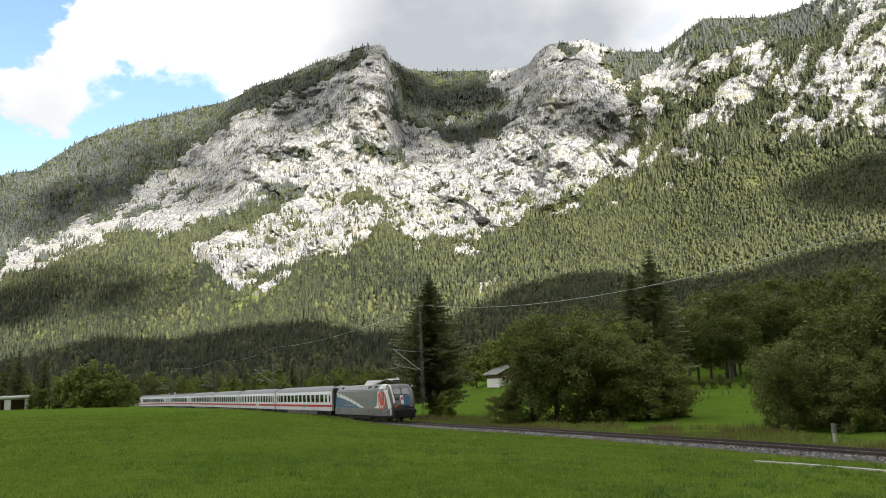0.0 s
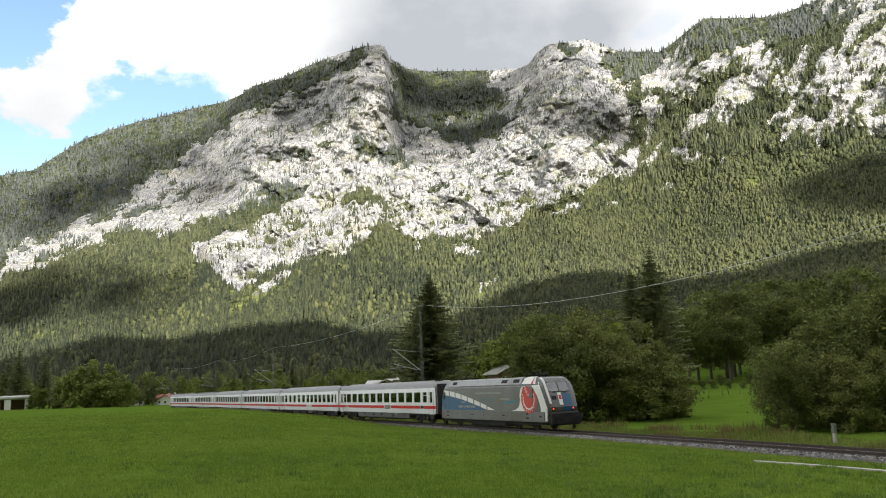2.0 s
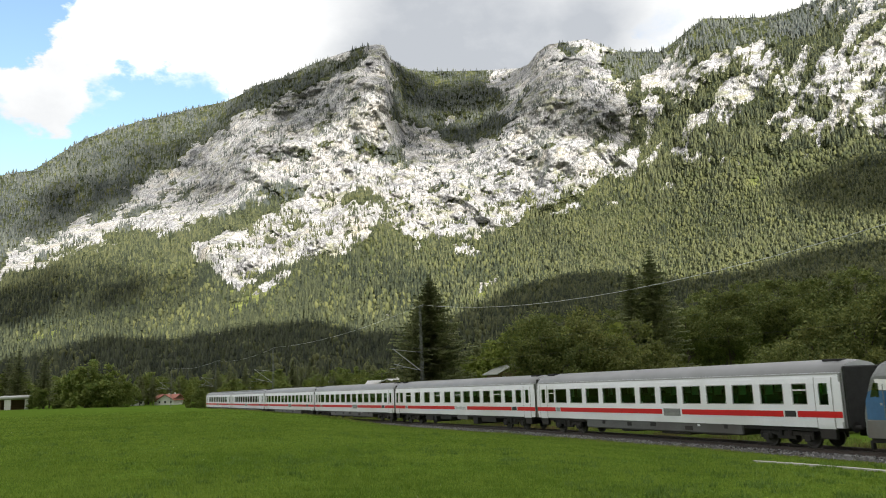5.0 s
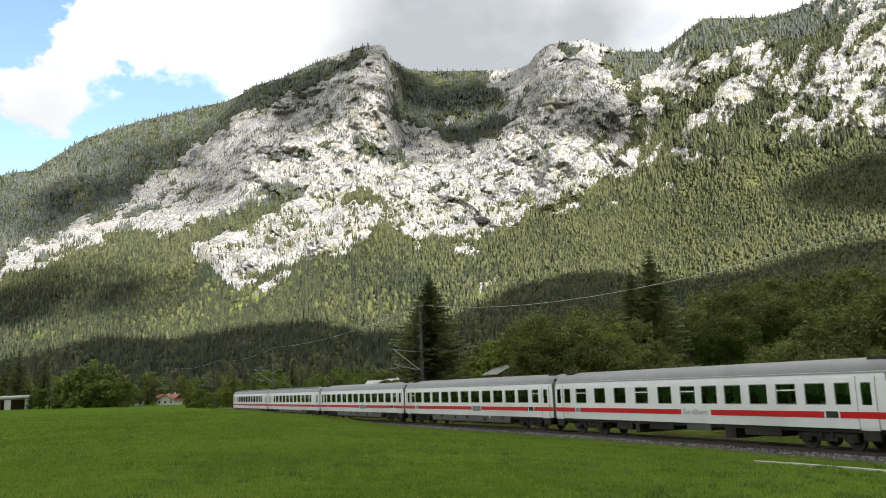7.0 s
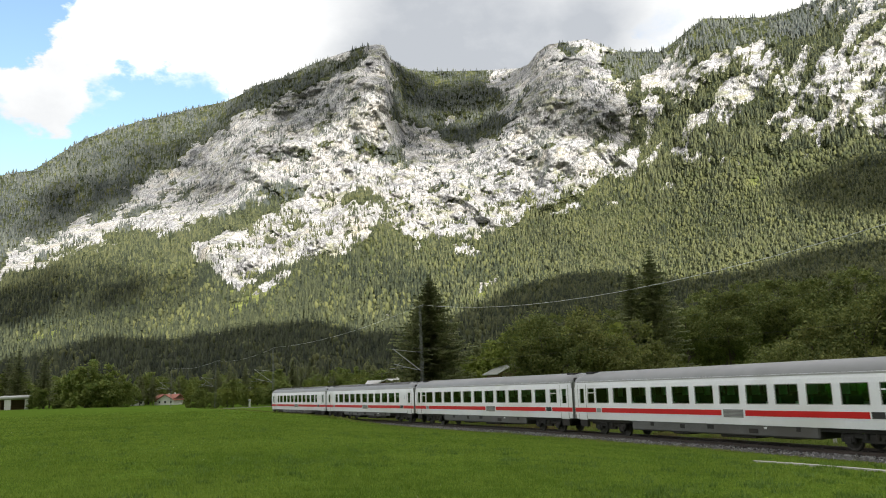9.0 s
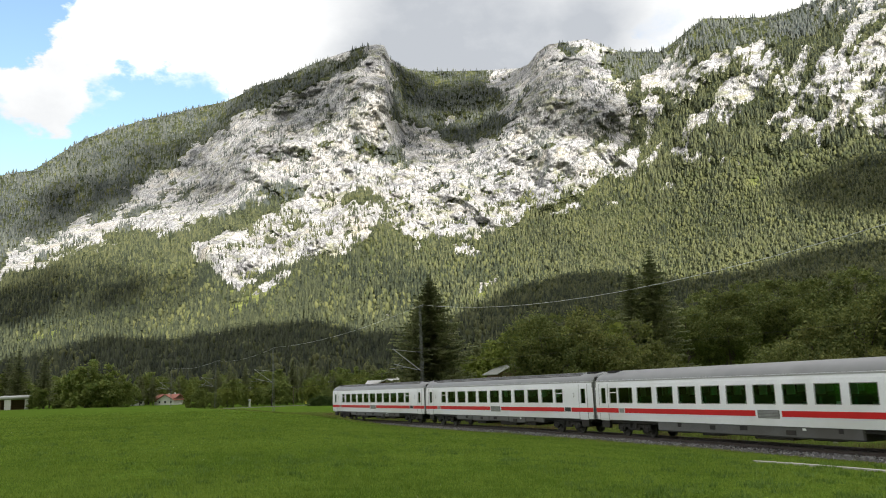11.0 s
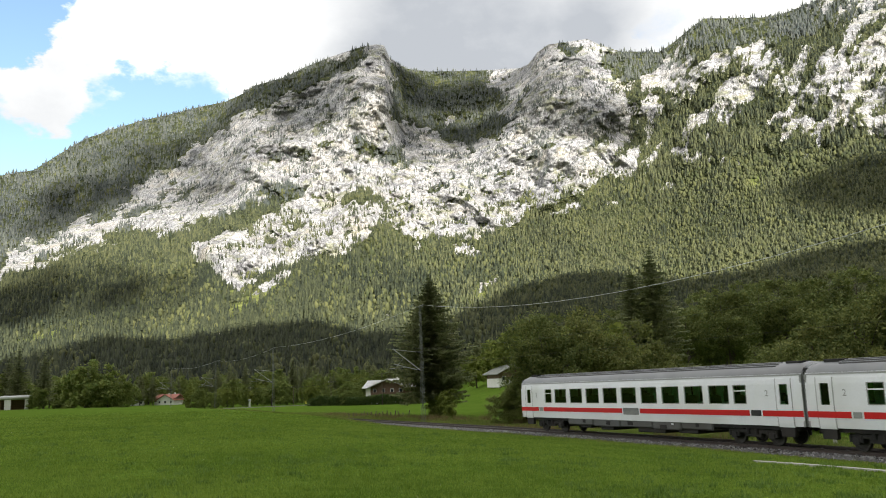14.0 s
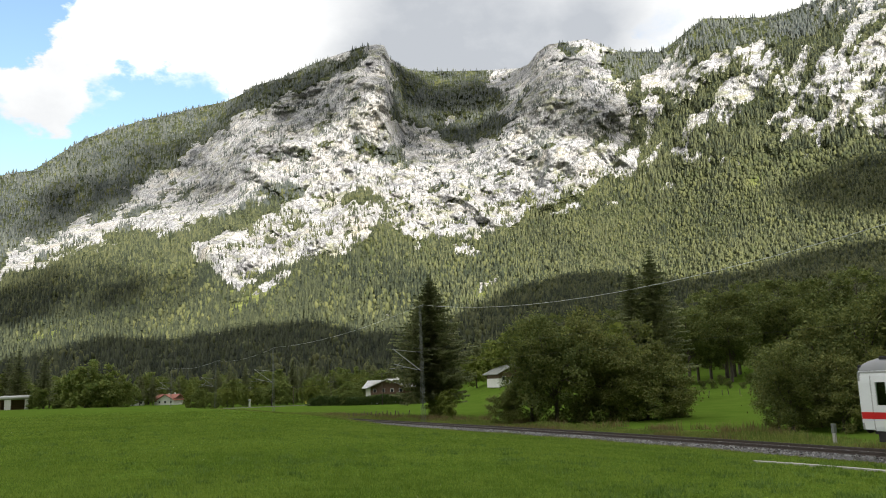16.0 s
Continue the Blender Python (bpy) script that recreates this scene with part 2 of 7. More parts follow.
M_BED = material("ballast_bed", (0.055, 0.052, 0.05), (0.15, 0.145, 0.14), 0.95, 6.0, 14.0, 0.9, c3=(0.06, 0.05, 0.042), bump_dist=0.06)
M_BALLAST = material("ballast", (0.10, 0.10, 0.105), (0.36, 0.355, 0.35), 0.9, 6.0, 22.0, 0.9, c3=(0.15, 0.13, 0.11), island=1.0, bump_dist=0.04)
M_RAIL = material("rusty_rail", (0.030, 0.020, 0.016), (0.060, 0.042, 0.033), 0.45, 4.0, 40.0, 0.2)
M_SLEEPER = material("sleeper", (0.025, 0.021, 0.019), (0.055, 0.048, 0.042), 0.9, 2.0, 25.0, 0.3, object_random=0.5)
M_BARK = material("bark", (0.05, 0.04, 0.03), (0.12, 0.10, 0.08), 0.95, 3.0, 18.0, 0.6, stretch=(1, 1, 0.3))
M_SPRUCE = leaf_material("spruce_needles", (0.115, 0.138, 0.062), (0.25, 0.265, 0.115), 0.9, 0.5, 4.0, 0.3)
M_BUSH = leaf_material("bush_leaves", (0.094, 0.120, 0.034), (0.225, 0.235, 0.068), 0.9, 0.35, 4.0, 0.3)
M_BROAD = leaf_material("broad_leaves", (0.080, 0.108, 0.032), (0.200, 0.222, 0.062), 0.9, 0.35, 4.0, 0.3)
M_VALLEY = leaf_material("valley_leaves", (0.105, 0.150, 0.036), (0.25, 0.285, 0.075), 0.8, 0.35, 4.0, 0.3)
M_BRIGHT = leaf_material("bright_leaves", (0.13, 0.17, 0.034), (0.27, 0.30, 0.07), 0.9, 0.35, 4.0, 0.35)
M_STEEL = material("galvanised_steel", (0.11, 0.12, 0.11), (0.18, 0.19, 0.175), 0.5, 3.0, 40.0, 0.1, metal=0.15)
M_TUBE = material("pale_tube", (0.40, 0.41, 0.42), (0.55, 0.56, 0.57), 0.45, 3.0, 40.0)
M_CONCRETE = material("concrete", (0.34, 0.33, 0.30), (0.50, 0.48, 0.44), 0.9, 1.5, 30.0, 0.3, c3=(0.28, 0.26, 0.22))
M_WOODPOST = material("weathered_post", (0.07, 0.055, 0.04), (0.16, 0.13, 0.10), 0.95, 3.0, 30.0, 0.4, stretch=(1, 1, 0.2))


# ---- building helpers ----
def mesh_from(name, verts, faces, mats=(), smooth=False, indices=None):
    me = bpy.data.meshes.new(name)
    me.from_pydata([tuple(v) for v in verts], [], [tuple(f) for f in faces])
    for m in mats:
        me.materials.append(m)
    if indices is not None:
        me.polygons.foreach_set("material_index", indices)
    if smooth:
        me.polygons.foreach_set("use_smooth", [True] * len(me.polygons))
    me.update()
    return me


def array_mesh(name, verts, tris, mat, smooth=False):
    """A mesh from numpy arrays of vertices and triangles or quads."""
    me = bpy.data.meshes.new(name)
    n = tris.shape[1]
    me.vertices.add(len(verts))
    me.vertices.foreach_set("co", np.ascontiguousarray(verts, dtype=np.float32).ravel())
    me.loops.add(tris.size)
    me.loops.foreach_set("vertex_index", np.ascontiguousarray(tris, dtype=np.int32).ravel())
    me.polygons.add(len(tris))
    me.polygons.foreach_set("loop_start", np.arange(0, tris.size, n, dtype=np.int32))
    me.materials.append(mat)
    me.update(calc_edges=True)
    me.validate()
    if smooth:
        me.polygons.foreach_set("use_smooth", np.ones(len(tris), dtype=bool))
    return me


def part(name, bm, mat, parent, label=""):
    """Links a bmesh as one mesh object under a thing or part."""
    me = bpy.data.meshes.new(name)
    bm.to_mesh(me)
    bm.free()
    me.materials.append(mat)
    ob = new(name, me)
    ob.parent = parent
    return tagged(ob, label)


def data_part(name, me, parent, label="", at=None):
    ob = new(name, me)
    ob.parent = parent
    if at is not None:
        ob.matrix_basis = at
    return tagged(ob, label)


def empty(name, m, label, category, group="", kind=""):
    ob = new(name)
    ob.matrix_world = m
    ob.empty_display_size = 0.3
    return tagged(ob, label, category, group, kind)


def box(bm, x0, x1, y0, y1, z0, z1, bevel=0.0):
    vs = [bm.verts.new(c) for c in ((x0, y0, z0), (x1, y0, z0), (x1, y1, z0), (x0, y1, z0), (x0, y0, z1), (x1, y0, z1), (x1, y1, z1), (x0, y1, z1))]
    fs = [bm.faces.new([vs[i] for i in q]) for q in ((3, 2, 1, 0), (4, 5, 6, 7), (0, 1, 5, 4), (1, 2, 6, 5), (2, 3, 7, 6), (3, 0, 4, 7))]
    if bevel:
        bmesh.ops.bevel(bm, geom=list({e for f in fs for e in f.edges}), offset=bevel, segments=1, affect="EDGES")
    return bm


def boxed(*dims, bevel=0.0):
    return box(bmesh.new(), *dims, bevel=bevel)


def rod(bm, a, b, r, r2=None, sides=6):
    """A round bar from a to b."""
    a, b = Vector(a), Vector(b)
    q = (b - a).to_track_quat("Z", "Y")
    r2 = r if r2 is None else r2
    rings = []
    for p, rr in ((a, r), (b, r2)):
        rings.append([bm.verts.new(p + q @ Vector((math.cos(2 * math.pi * k / sides) * rr, math.sin(2 * math.pi * k / sides) * rr, 0))) for k in range(sides)])
    for k in range(sides):
        j = (k + 1) % sides
        bm.faces.new((rings[0][k], rings[0][j], rings[1][j], rings[1][k]))
    bm.faces.new(rings[0][::-1])
    bm.faces.new(rings[1])
    return bm


def smoothstep(a, b, x):
    t = np.clip((x - a) / (b - a), 0.0, 1.0)
    return t * t * (3 - 2 * t)


# smooth value noise on arrays, several octaves
def lattice(ix, iy, iz):
    h = (ix * 374761393 + iy * 668265263 + iz * 2147483647) & 0xFFFFFFFF
    h = ((h ^ (h >> 13)) * 1274126177) & 0xFFFFFFFF
    return ((h ^ (h >> 16)) & 0xFFFF) / 65535.0


def vnoise(x, y, z):
    x, y, z = np.broadcast_arrays(np.asarray(x, float), np.asarray(y, float), np.asarray(z, float))
    ix, iy, iz = (np.floor(v).astype(np.int64) for v in (x, y, z))
    fx, fy, fz = x - ix, y - iy, z - iz
    fx, fy, fz = (v * v * (3 - 2 * v) for v in (fx, fy, fz))
    total = 0.0
    for dx in (0, 1):
        for dy in (0, 1):
            for dz in (0, 1):
                w = (fx if dx else 1 - fx) * (fy if dy else 1 - fy) * (fz if dz else 1 - fz)
                total = total + w * lattice(ix + dx, iy + dy, iz + dz)
    return total


def fractal(x, y, z, octaves=5, gain=0.5, ridged=False):
    total, amp, norm = 0.0, 1.0, 0.0
    for k in range(octaves):
        f = 2.0 ** k
        n = vnoise(x * f + 17.3 * k, y * f + 5.1 * k, z * f + 9.7 * k)
        if ridged:
            n = 1 - np.abs(2 * n - 1)
        total, norm, amp = total + n * amp, norm + amp, amp * gain
    return total / norm


# ---- the railway line ----
GRADE = 0.0093
T_S = np.arange(-300.0, 330.5, 0.5)


def heading(s):
    u = np.clip(s, -175.0, 78.0) - 50.0
    return 2.69527836 + 1.59517976e-3 * u + 5.55086e-5 * u * u / 2 + 7.51117e-7 * u ** 3 / 6


T_H = heading(T_S)
_i0 = int(np.argmin(np.abs(T_S - 50.0)))
T_X = np.concatenate([[0], np.cumsum((np.sin(T_H[1:]) + np.sin(T_H[:-1])) * 0.25)])
T_Y = np.concatenate([[0], np.cumsum((np.cos(T_H[1:]) + np.cos(T_H[:-1])) * 0.25)])
T_X += 9.56582843 - T_X[_i0]
T_Y += 56.7829229 - T_Y[_i0]


def on_track(s, off=0.0, z=0.0):
    """The point off metres to the camera's side of the line's middle, z above the rails."""
    h = np.interp(s, T_S, T_H)
    return np.array([np.interp(s, T_S, T_X) + off * math.cos(h), np.interp(s, T_S, T_Y) - off * math.sin(h), GRADE * float(np.clip(s, -200, 120)) + z])


def track_coords(x, y):
    """Station and offset (towards the camera positive) of points."""
    x, y = np.asarray(x, float), np.asarray(y, float)
    best = np.full(x.shape, 1e18)
    idx = np.zeros(x.shape, int)
    for i in range(0, len(T_S), 8):
        d = (x - T_X[i]) ** 2 + (y - T_Y[i]) ** 2
        hit = d < best
        best = np.where(hit, d, best)
        idx = np.where(hit, i, idx)
    dx, dy, h = x - T_X[idx], y - T_Y[idx], T_H[idx]
    s = T_S[idx] + dx * np.sin(h) + dy * np.cos(h)
    return s, dx * np.cos(h) - dy * np.sin(h)


def ground_height(x, y):
    x, y = np.asarray(x, float), np.asarray(y, float)
    s, q = track_coords(x, y)
    rail = GRADE * np.clip(s, -200, 120)
    dist = np.hypot(x, y)
    # meadow on the camera's side
    field = 2.8 - 0.0121 * np.minimum(dist, 600)
    lip = -0.30 + 0.80 * smoothstep(27.0, -6.0, s) + 0.30 * smoothstep(-5.0, -40.0, s)
    edge = rail + lip + 0.105 * np.maximum(q - 2.05, 0)
    k = 0.5
    near = -k * np.logaddexp(-field / k, -edge / k)
    near = near + 0.10 * (vnoise(x / 9, y / 9, 0) - 0.5) * smoothstep(4, 9, q)
    # pasture beyond the line, rising to the right
    right = smoothstep(-8.0, 35.0, x)
    far = rail - 0.62 - 0.0045 * np.clip(dist - 90, 0, 300) * (1 - right)
    far = far + right * (0.012 * np.clip(dist - 80, 0, 400) + 0.06 * np.clip(dist - 150, 0, 130))
    far = far + 0.3 * (vnoise(x / 25, y / 25, 3) - 0.5) * smoothstep(5, 20, -q)
    z = np.where(q > 0, near, far)
    z = np.where(np.abs(q) < 1.95, np.minimum(z, rail - 0.62), z)
    return np.where(dist > 600, np.minimum(z, 30.0), z)


def make_ground():
    radii = np.concatenate([[0.0], np.geomspace(2.5, 160, 230), np.geomspace(164, 4900, 110)])
    az = np.radians(np.concatenate([np.arange(-36, 36, 0.2), np.arange(36, 324, 3.0)]))
    R, A = np.meshgrid(radii, az, indexing="ij")
    X, Y = R * np.sin(A), R * np.cos(A)
    Z = ground_height(X, Y)
    n, m = R.shape
    i, j = np.meshgrid(np.arange(n - 1), np.arange(m), indexing="ij")
    j2 = (j + 1) % m
    quads = np.stack([i * m + j, i * m + j2, (i + 1) * m + j2, (i + 1) * m + j], -1).reshape(-1, 4)[:, ::-1]
    me = array_mesh("ground", np.stack([X, Y, Z], -1).reshape(-1, 3), quads, M_GRASS, True)
    tagged(new("ground", me), "mown green alpine meadow and pasture on the valley floor", "ground", kind="structure")


make_ground()

# ---- the mountain ----
SKYLINE = np.array([(-45.0, 8.0), (-33.69, 10.74), (-31.14, 12.66), (-29.32, 13.49), (-28.63, 13.69), (-27.42, 14.00), (-26.13, 15.01), (-24.47, 16.23), (-22.74, 16.99), (-20.96, 17.69), (-19.13, 18.23), (-17.25, 18.83), (-15.32, 19.32), (-14.15, 19.90), (-13.36, 20.47), (-11.35, 21.07), (-9.72, 21.84), (-7.65, 22.64), (-5.56, 23.26), (-4.50, 23.42), (-3.87, 23.34), (-3.47, 22.51), (-2.23, 21.77), (-0.56, 21.54), (3.22, 21.47), (6.15, 21.45), (6.79, 21.67), (7.46, 22.38), (8.32, 22.87), (9.57, 22.91), (11.22, 22.98), (12.00, 22.52), (13.56, 21.86), (15.54, 21.66), (16.12, 21.51), (17.13, 21.96), (18.36, 22.70), (19.38, 23.23), (21.42, 22.92), (23.24, 22.63), (24.68, 22.64), (26.13, 22.90), (27.90, 23.26), (30.80, 23.08), (35.35, 22.02), (45.0, 24.0)])
TREELINE = np.array([(-34.84, 6.67), (-29.01, 6.93), (-26.52, 8.18), (-21.98, 9.23), (-20.35, 10.48), (-17.85, 9.33), (-16.65, 8.38), (-15.21, 7.04), (-14.00, 6.57), (-12.54, 7.89), (-9.42, 8.49), (-6.95, 8.94), (-5.20, 10.11), (-4.50, 10.81), (-1.77, 9.83), (0.68, 10.03), (2.70, 9.67), (4.97, 10.57), (7.26, 11.84), (10.53, 12.81), (11.98, 13.87), (14.94, 14.18), (20.53, 13.57), (29.61, 13.02), (33.54, 12.34)])
# patches on the slope: azimuth, elevation, half length, half width, tilt, weight
# wooded patches above the tree line
WOODS_WEST = [(-25.09, 14.23, 8.48, 1.92, 31, 1.5), (-27.3, 11.37, 3.77, 0.69, 30, 0.8), (-16.08, 17.96, 4.73, 0.55, 42, 0.8), (-19.02, 12.91, 1.51, 0.53, 32, 0.5), (-17.86, 10.09, 4.18, 0.76, 23, 1.0), (-13.33, 11.79, 3.95, 0.51, 25, 0.9), (-11.37, 13.49, 1.79, 0.4, 30, 0.7), (-9.73, 21.05, 4.95, 0.83, 23, 1.3), (-11.15, 20.06, 0.81, 0.89, 2, 0.6), (-9.56, 15.86, 1.21, 0.57, 29, 0.7), (-6.29, 17.44, 1.8, 0.36, -41, 0.6), (-3.85, 15.85, 1.72, 0.49, -20, 0.7), (-6.97, 12.83, 3.05, 0.33, 1, 0.8), (-5.69, 16.38, 0.49, 0.82, 0, 0.5), (-12.16, 14.84, 1.58, 0.99, 50, 0.15)]
WOODS_MID = [(0.85, 19.92, 4.17, 1.84, -3, 1.9), (2.63, 17.5, 2.39, 0.83, 8, 1.3), (-2.05, 21.07, 2.03, 0.57, -34, 0.9), (-2.53, 18.96, 0.83, 1.04, -1, 0.5), (9.95, 22.5, 1.23, 0.37, -6, 0.9), (13.89, 20.86, 1.59, 1.03, -16, 1.2), (15.9, 18.96, 1.73, 0.35, -2, 1.0), (6.28, 16.25, 2.45, 0.29, -9, 0.5), (11.54, 16.05, 1.96, 0.39, 14, 0.4), (15.56, 21.88, 2.34, 0.47, -8, 0.8), (-1.3, 18.27, 1.73, 0.9, -25, 0.8), (8.03, 18.08, 0.33, 1.63, -4, 0.25), (-7.4, 11.53, 2.42, 0.24, 24, 0.3), (3.27, 13.44, 2.04, 0.29, 17, 0.3)]
WOODS_EAST = [(20.99, 22.28, 3.43, 0.87, -2, 1.3), (25.62, 21.51, 3.17, 0.67, 3, 1.1), (18.75, 18.49, 2.18, 0.33, 27, 0.7), (22.7, 17.36, 1.56, 0.87, 22, 0.7), (16.27, 16.35, 2.6, 1.11, 44, 0.6), (21.03, 15.01, 3.19, 1.06, -8, 0.9), (25.06, 16.26, 1.36, 0.85, -9, 0.3), (27.17, 13.76, 2.58, 0.81, -9, 0.9), (26.6, 20.96, 0.82, 0.99, 52, 0.5), (24.4, 19.97, 1.35, 0.74, 31, 0.5), (19.37, 21.16, 1.79, 0.5, 31, 0.6)]
# open rock
BARE_WEST = [(-27.66, 8.5, 2.5, 0.67, 32, 0.68), (-23.23, 10.31, 2.7, 0.65, 37, 0.68), (-25.25, 9.68, 1.39, 0.42, 39, 0.4), (-19.9, 11.36, 1.29, 0.37, 22, 0.7), (-20.67, 13.21, 1.49, 0.34, 38, 0.7), (-24.61, 15.17, 0.51, 0.22, 50, 0.9), (-21.47, 16.25, 0.52, 0.19, 48, 0.9), (-23.07, 16.2, 1.08, 0.14, 20, 0.7), (-28.39, 10.59, 0.99, 0.3, 31, 0.6), (-27.4, 13.69, 0.48, 0.17, 36, 0.7), (-14.08, 7.81, 1.16, 0.97, -41, 1.2), (-16.35, 8.77, 1.13, 0.53, -20, 0.9), (-7.24, 22.42, 1.44, 0.41, 28, 0.5), (-4.35, 21.1, 0.92, 2.51, 0, 1.3), (-8.92, 20.31, 3.29, 0.41, 24, 0.5), (-17.58, 16.19, 1.16, 1.74, 42, 0.5)]
BARE_MID = [(4.43, 20.44, 2.0, 0.21, -1, 1.4), (0.57, 18.21, 1.66, 0.33, -2, 0.6), (1.87, 9.1, 0.4, 1.2, 67, 1.2), (-1.77, 9.55, 0.41, 0.24, -2, 1.0), (-3.91, 4.81, 0.28, 0.28, -2, 1.2), (-11.38, 7.6, 2.35, 0.24, 38, 1.1), (-15.18, 3.65, 1.87, 0.11, 25, 0.8), (12.01, 22.67, 1.2, 0.64, -34, 0.9), (7.89, 22.68, 1.22, 0.81, 13, 0.6), (11.7, 18.35, 1.79, 2.39, -6, 0.7), (11.65, 23.27, 0.49, 0.24, -6, 0.6), (3.38, 6.64, 1.2, 0.2, 32, 0.7), (8.85, 11.54, 1.59, 0.32, 21, 0.6), (-8.36, 14.89, 2.44, 1.62, 0, 0.4)]
BARE_EAST = [(16.25, 19.82, 1.27, 0.64, 24, 1.6), (18.67, 19.8, 1.31, 0.33, 30, 1.3), (20.18, 17.73, 2.21, 0.46, 33, 1.8), (21.52, 18.27, 1.07, 0.5, 6, 1.0), (22.15, 20.9, 0.56, 0.35, 20, 1.2), (28.0, 21.87, 0.37, 0.61, -12, 1.4), (29.22, 18.86, 1.89, 0.63, 40, 1.9), (29.81, 21.13, 0.78, 0.31, 8, 1.2), (29.26, 15.01, 0.79, 0.44, 1, 1.2), (13.61, 17.21, 0.39, 0.87, -16, 1.1), (15.43, 17.96, 0.97, 0.34, 44, 1.0), (22.74, 19.61, 1.17, 0.21, 37, 1.0), (25.98, 20.03, 0.73, 0.2, 42, 0.9), (26.8, 19.09, 0.73, 0.23, -1, 0.9), (24.5, 17.62, 1.19, 0.2, 11, 0.7), (25.38, 14.4, 0.79, 0.43, -68, 0.8)]
BARE_EAST2 = [(18.08, 21.72, 1.26, 0.22, 36, 0.8), (19.91, 20.9, 0.34, 0.83, -9, 0.7), (20.99, 22.35, 0.36, 0.14, 20, 0.7), (17.44, 14.31, 0.34, 0.83, 65, 0.9), (16.35, 12.51, 0.6, 0.3, 25, 0.7), (12.22, 11.62, 0.55, 0.23, -4, 0.9), (14.99, 14.76, 0.27, 1.16, -6, 0.6), (14.61, 19.95, 0.71, 0.27, -44, 0.9), (18.89, 15.85, 0.22, 0.67, -7, 0.5), (28.5, 16.91, 0.97, 0.26, -11, 1.0), (28.22, 20.28, 0.8, 0.45, 47, 0.9), (21.63, 11.76, 0.43, 0.72, 35, 0.4), (13.37, 13.94, 1.54, 0.62, 15, 0.7), (23.26, 21.07, 0.41, 0.27, 31, 0.7)]
# grassy clearings
GLADES = [(-13.12, 6.06, 2.7, 0.39, 32, 1), (-26.48, 3.42, 2.44, 0.29, 16, 1), (-18.55, 11.41, 1.12, 0.26, 12, 1), (-8.99, 12.64, 1.0, 0.24, 10, 1), (2.46, 5.88, 1.2, 0.4, 42, 1), (21.85, 12.22, 0.37, 0.66, 65, 0.8), (-5.85, 7.72, 0.32, 1.6, 19, 0.4), (25.27, 14.96, 0.43, 0.9, -68, 0.7), (-10.2, 9.37, 1.19, 0.12, 35, 0.8), (0.2, 7.76, 1.05, 0.28, 13, 0.8), (18.72, 22.36, 1.43, 0.18, 39, 0.3), (-10.61, 5.24, 2.34, 0.23, 19, 0.5), (-23.74, 4.78, 2.05, 0.27, 22, 0.5), (-14.83, 6.65, 0.46, 0.77, 61, 0.7)]


def patches(az, el, rows):
    """Sum of soft tilted patches."""
    total = 0.0
    for a, e, half_l, half_w, tilt, k in rows:
        c, n = math.cos(radians(tilt)), math.sin(radians(tilt))
        u, w = ((az - a) * c + (el - e) * n) / half_l, ((el - e) * c - (az - a) * n) / half_w
        total = total + k * np.exp(-0.9 * (u * u + w * w) ** 1.5)
    return total


def bareness(az, el):
    """0 in closed forest, 1 on open cliffs."""
    line = np.interp(az, TREELINE[:, 0], TREELINE[:, 1])
    # ragged edges: the patches are looked up at places pushed about by noise
    pa = az + 2.0 * (fractal(az * 0.9, el * 0.9, 2.0, 6, 0.68) - 0.5)
    pe = el + 1.7 * (fractal(az * 0.9, el * 0.9, 8.0, 6, 0.68) - 0.5)
    east = smoothstep(10.5, 14.5, az)
    above = smoothstep(-0.35, 0.45, pe - line)
    west = smoothstep(0.0, -2.2, az + 19.5 - 1.15 * np.maximum(el - 13.5, 0))
    b = above * (0.92 - 0.42 * east) * (1 - 0.74 * west)
    b = b - patches(pa, pe, WOODS_WEST + WOODS_MID + WOODS_EAST) + patches(pa, pe, BARE_WEST + BARE_MID + BARE_EAST + BARE_EAST2)
    slant = fractal(az * 0.9 + el * 0.5, el * 1.9 - az * 0.9, 21.0, 5, 0.62) - 0.5
    steep = fractal(az * 2.2 - el * 1.2, el * 0.8 + az * 0.3, 33.0, 5, 0.62) - 0.5
    slant = slant * (1 - east) + steep * east
    return np.clip(b + (2.1 + 0.9 * east) * slant * (0.12 + 0.88 * above), 0, 1)


def mountain_range(az, v):
    """Distance of the slope: v runs from its foot (0) to the skyline (1)."""
    foot = 1150 - 330 * smoothstep(2.0, 30.0, az)
    rise = np.interp(v, [0, 0.12, 0.42, 0.60, 0.86, 0.93, 1.0], [0, 260, 900, 1120, 1330, 1480, 1700])
    r = foot + rise * (1 + 0.15 * smoothstep(-10, -28, az))
    up = smoothstep(0.35, 0.75, v)
    # the prow of the peak, the bowl behind it and the buttress beyond
    prow = np.exp(-((az + 5.0) / 2.4) ** 2)
    bowl = smoothstep(-3.9, -2.4, az) * smoothstep(7.4, 4.2, az + 13.0 * (0.96 - v))
    butt = np.exp(-((az - 9.5) / 2.6) ** 2)
    r = r - 200 * prow * smoothstep(0.66, 0.88, v) + 420 * bowl * smoothstep(0.66, 0.86, v) - 70 * butt * up
    r = r + 420 * smoothstep(-13.0, -17.5, az) * smoothstep(0.5, 0.8, v)
    r = r - 140 * np.exp(-((az + 15.5) / 2.2) ** 2) * smoothstep(0.2, 0.45, v) * smoothstep(0.75, 0.5, v)
    return r


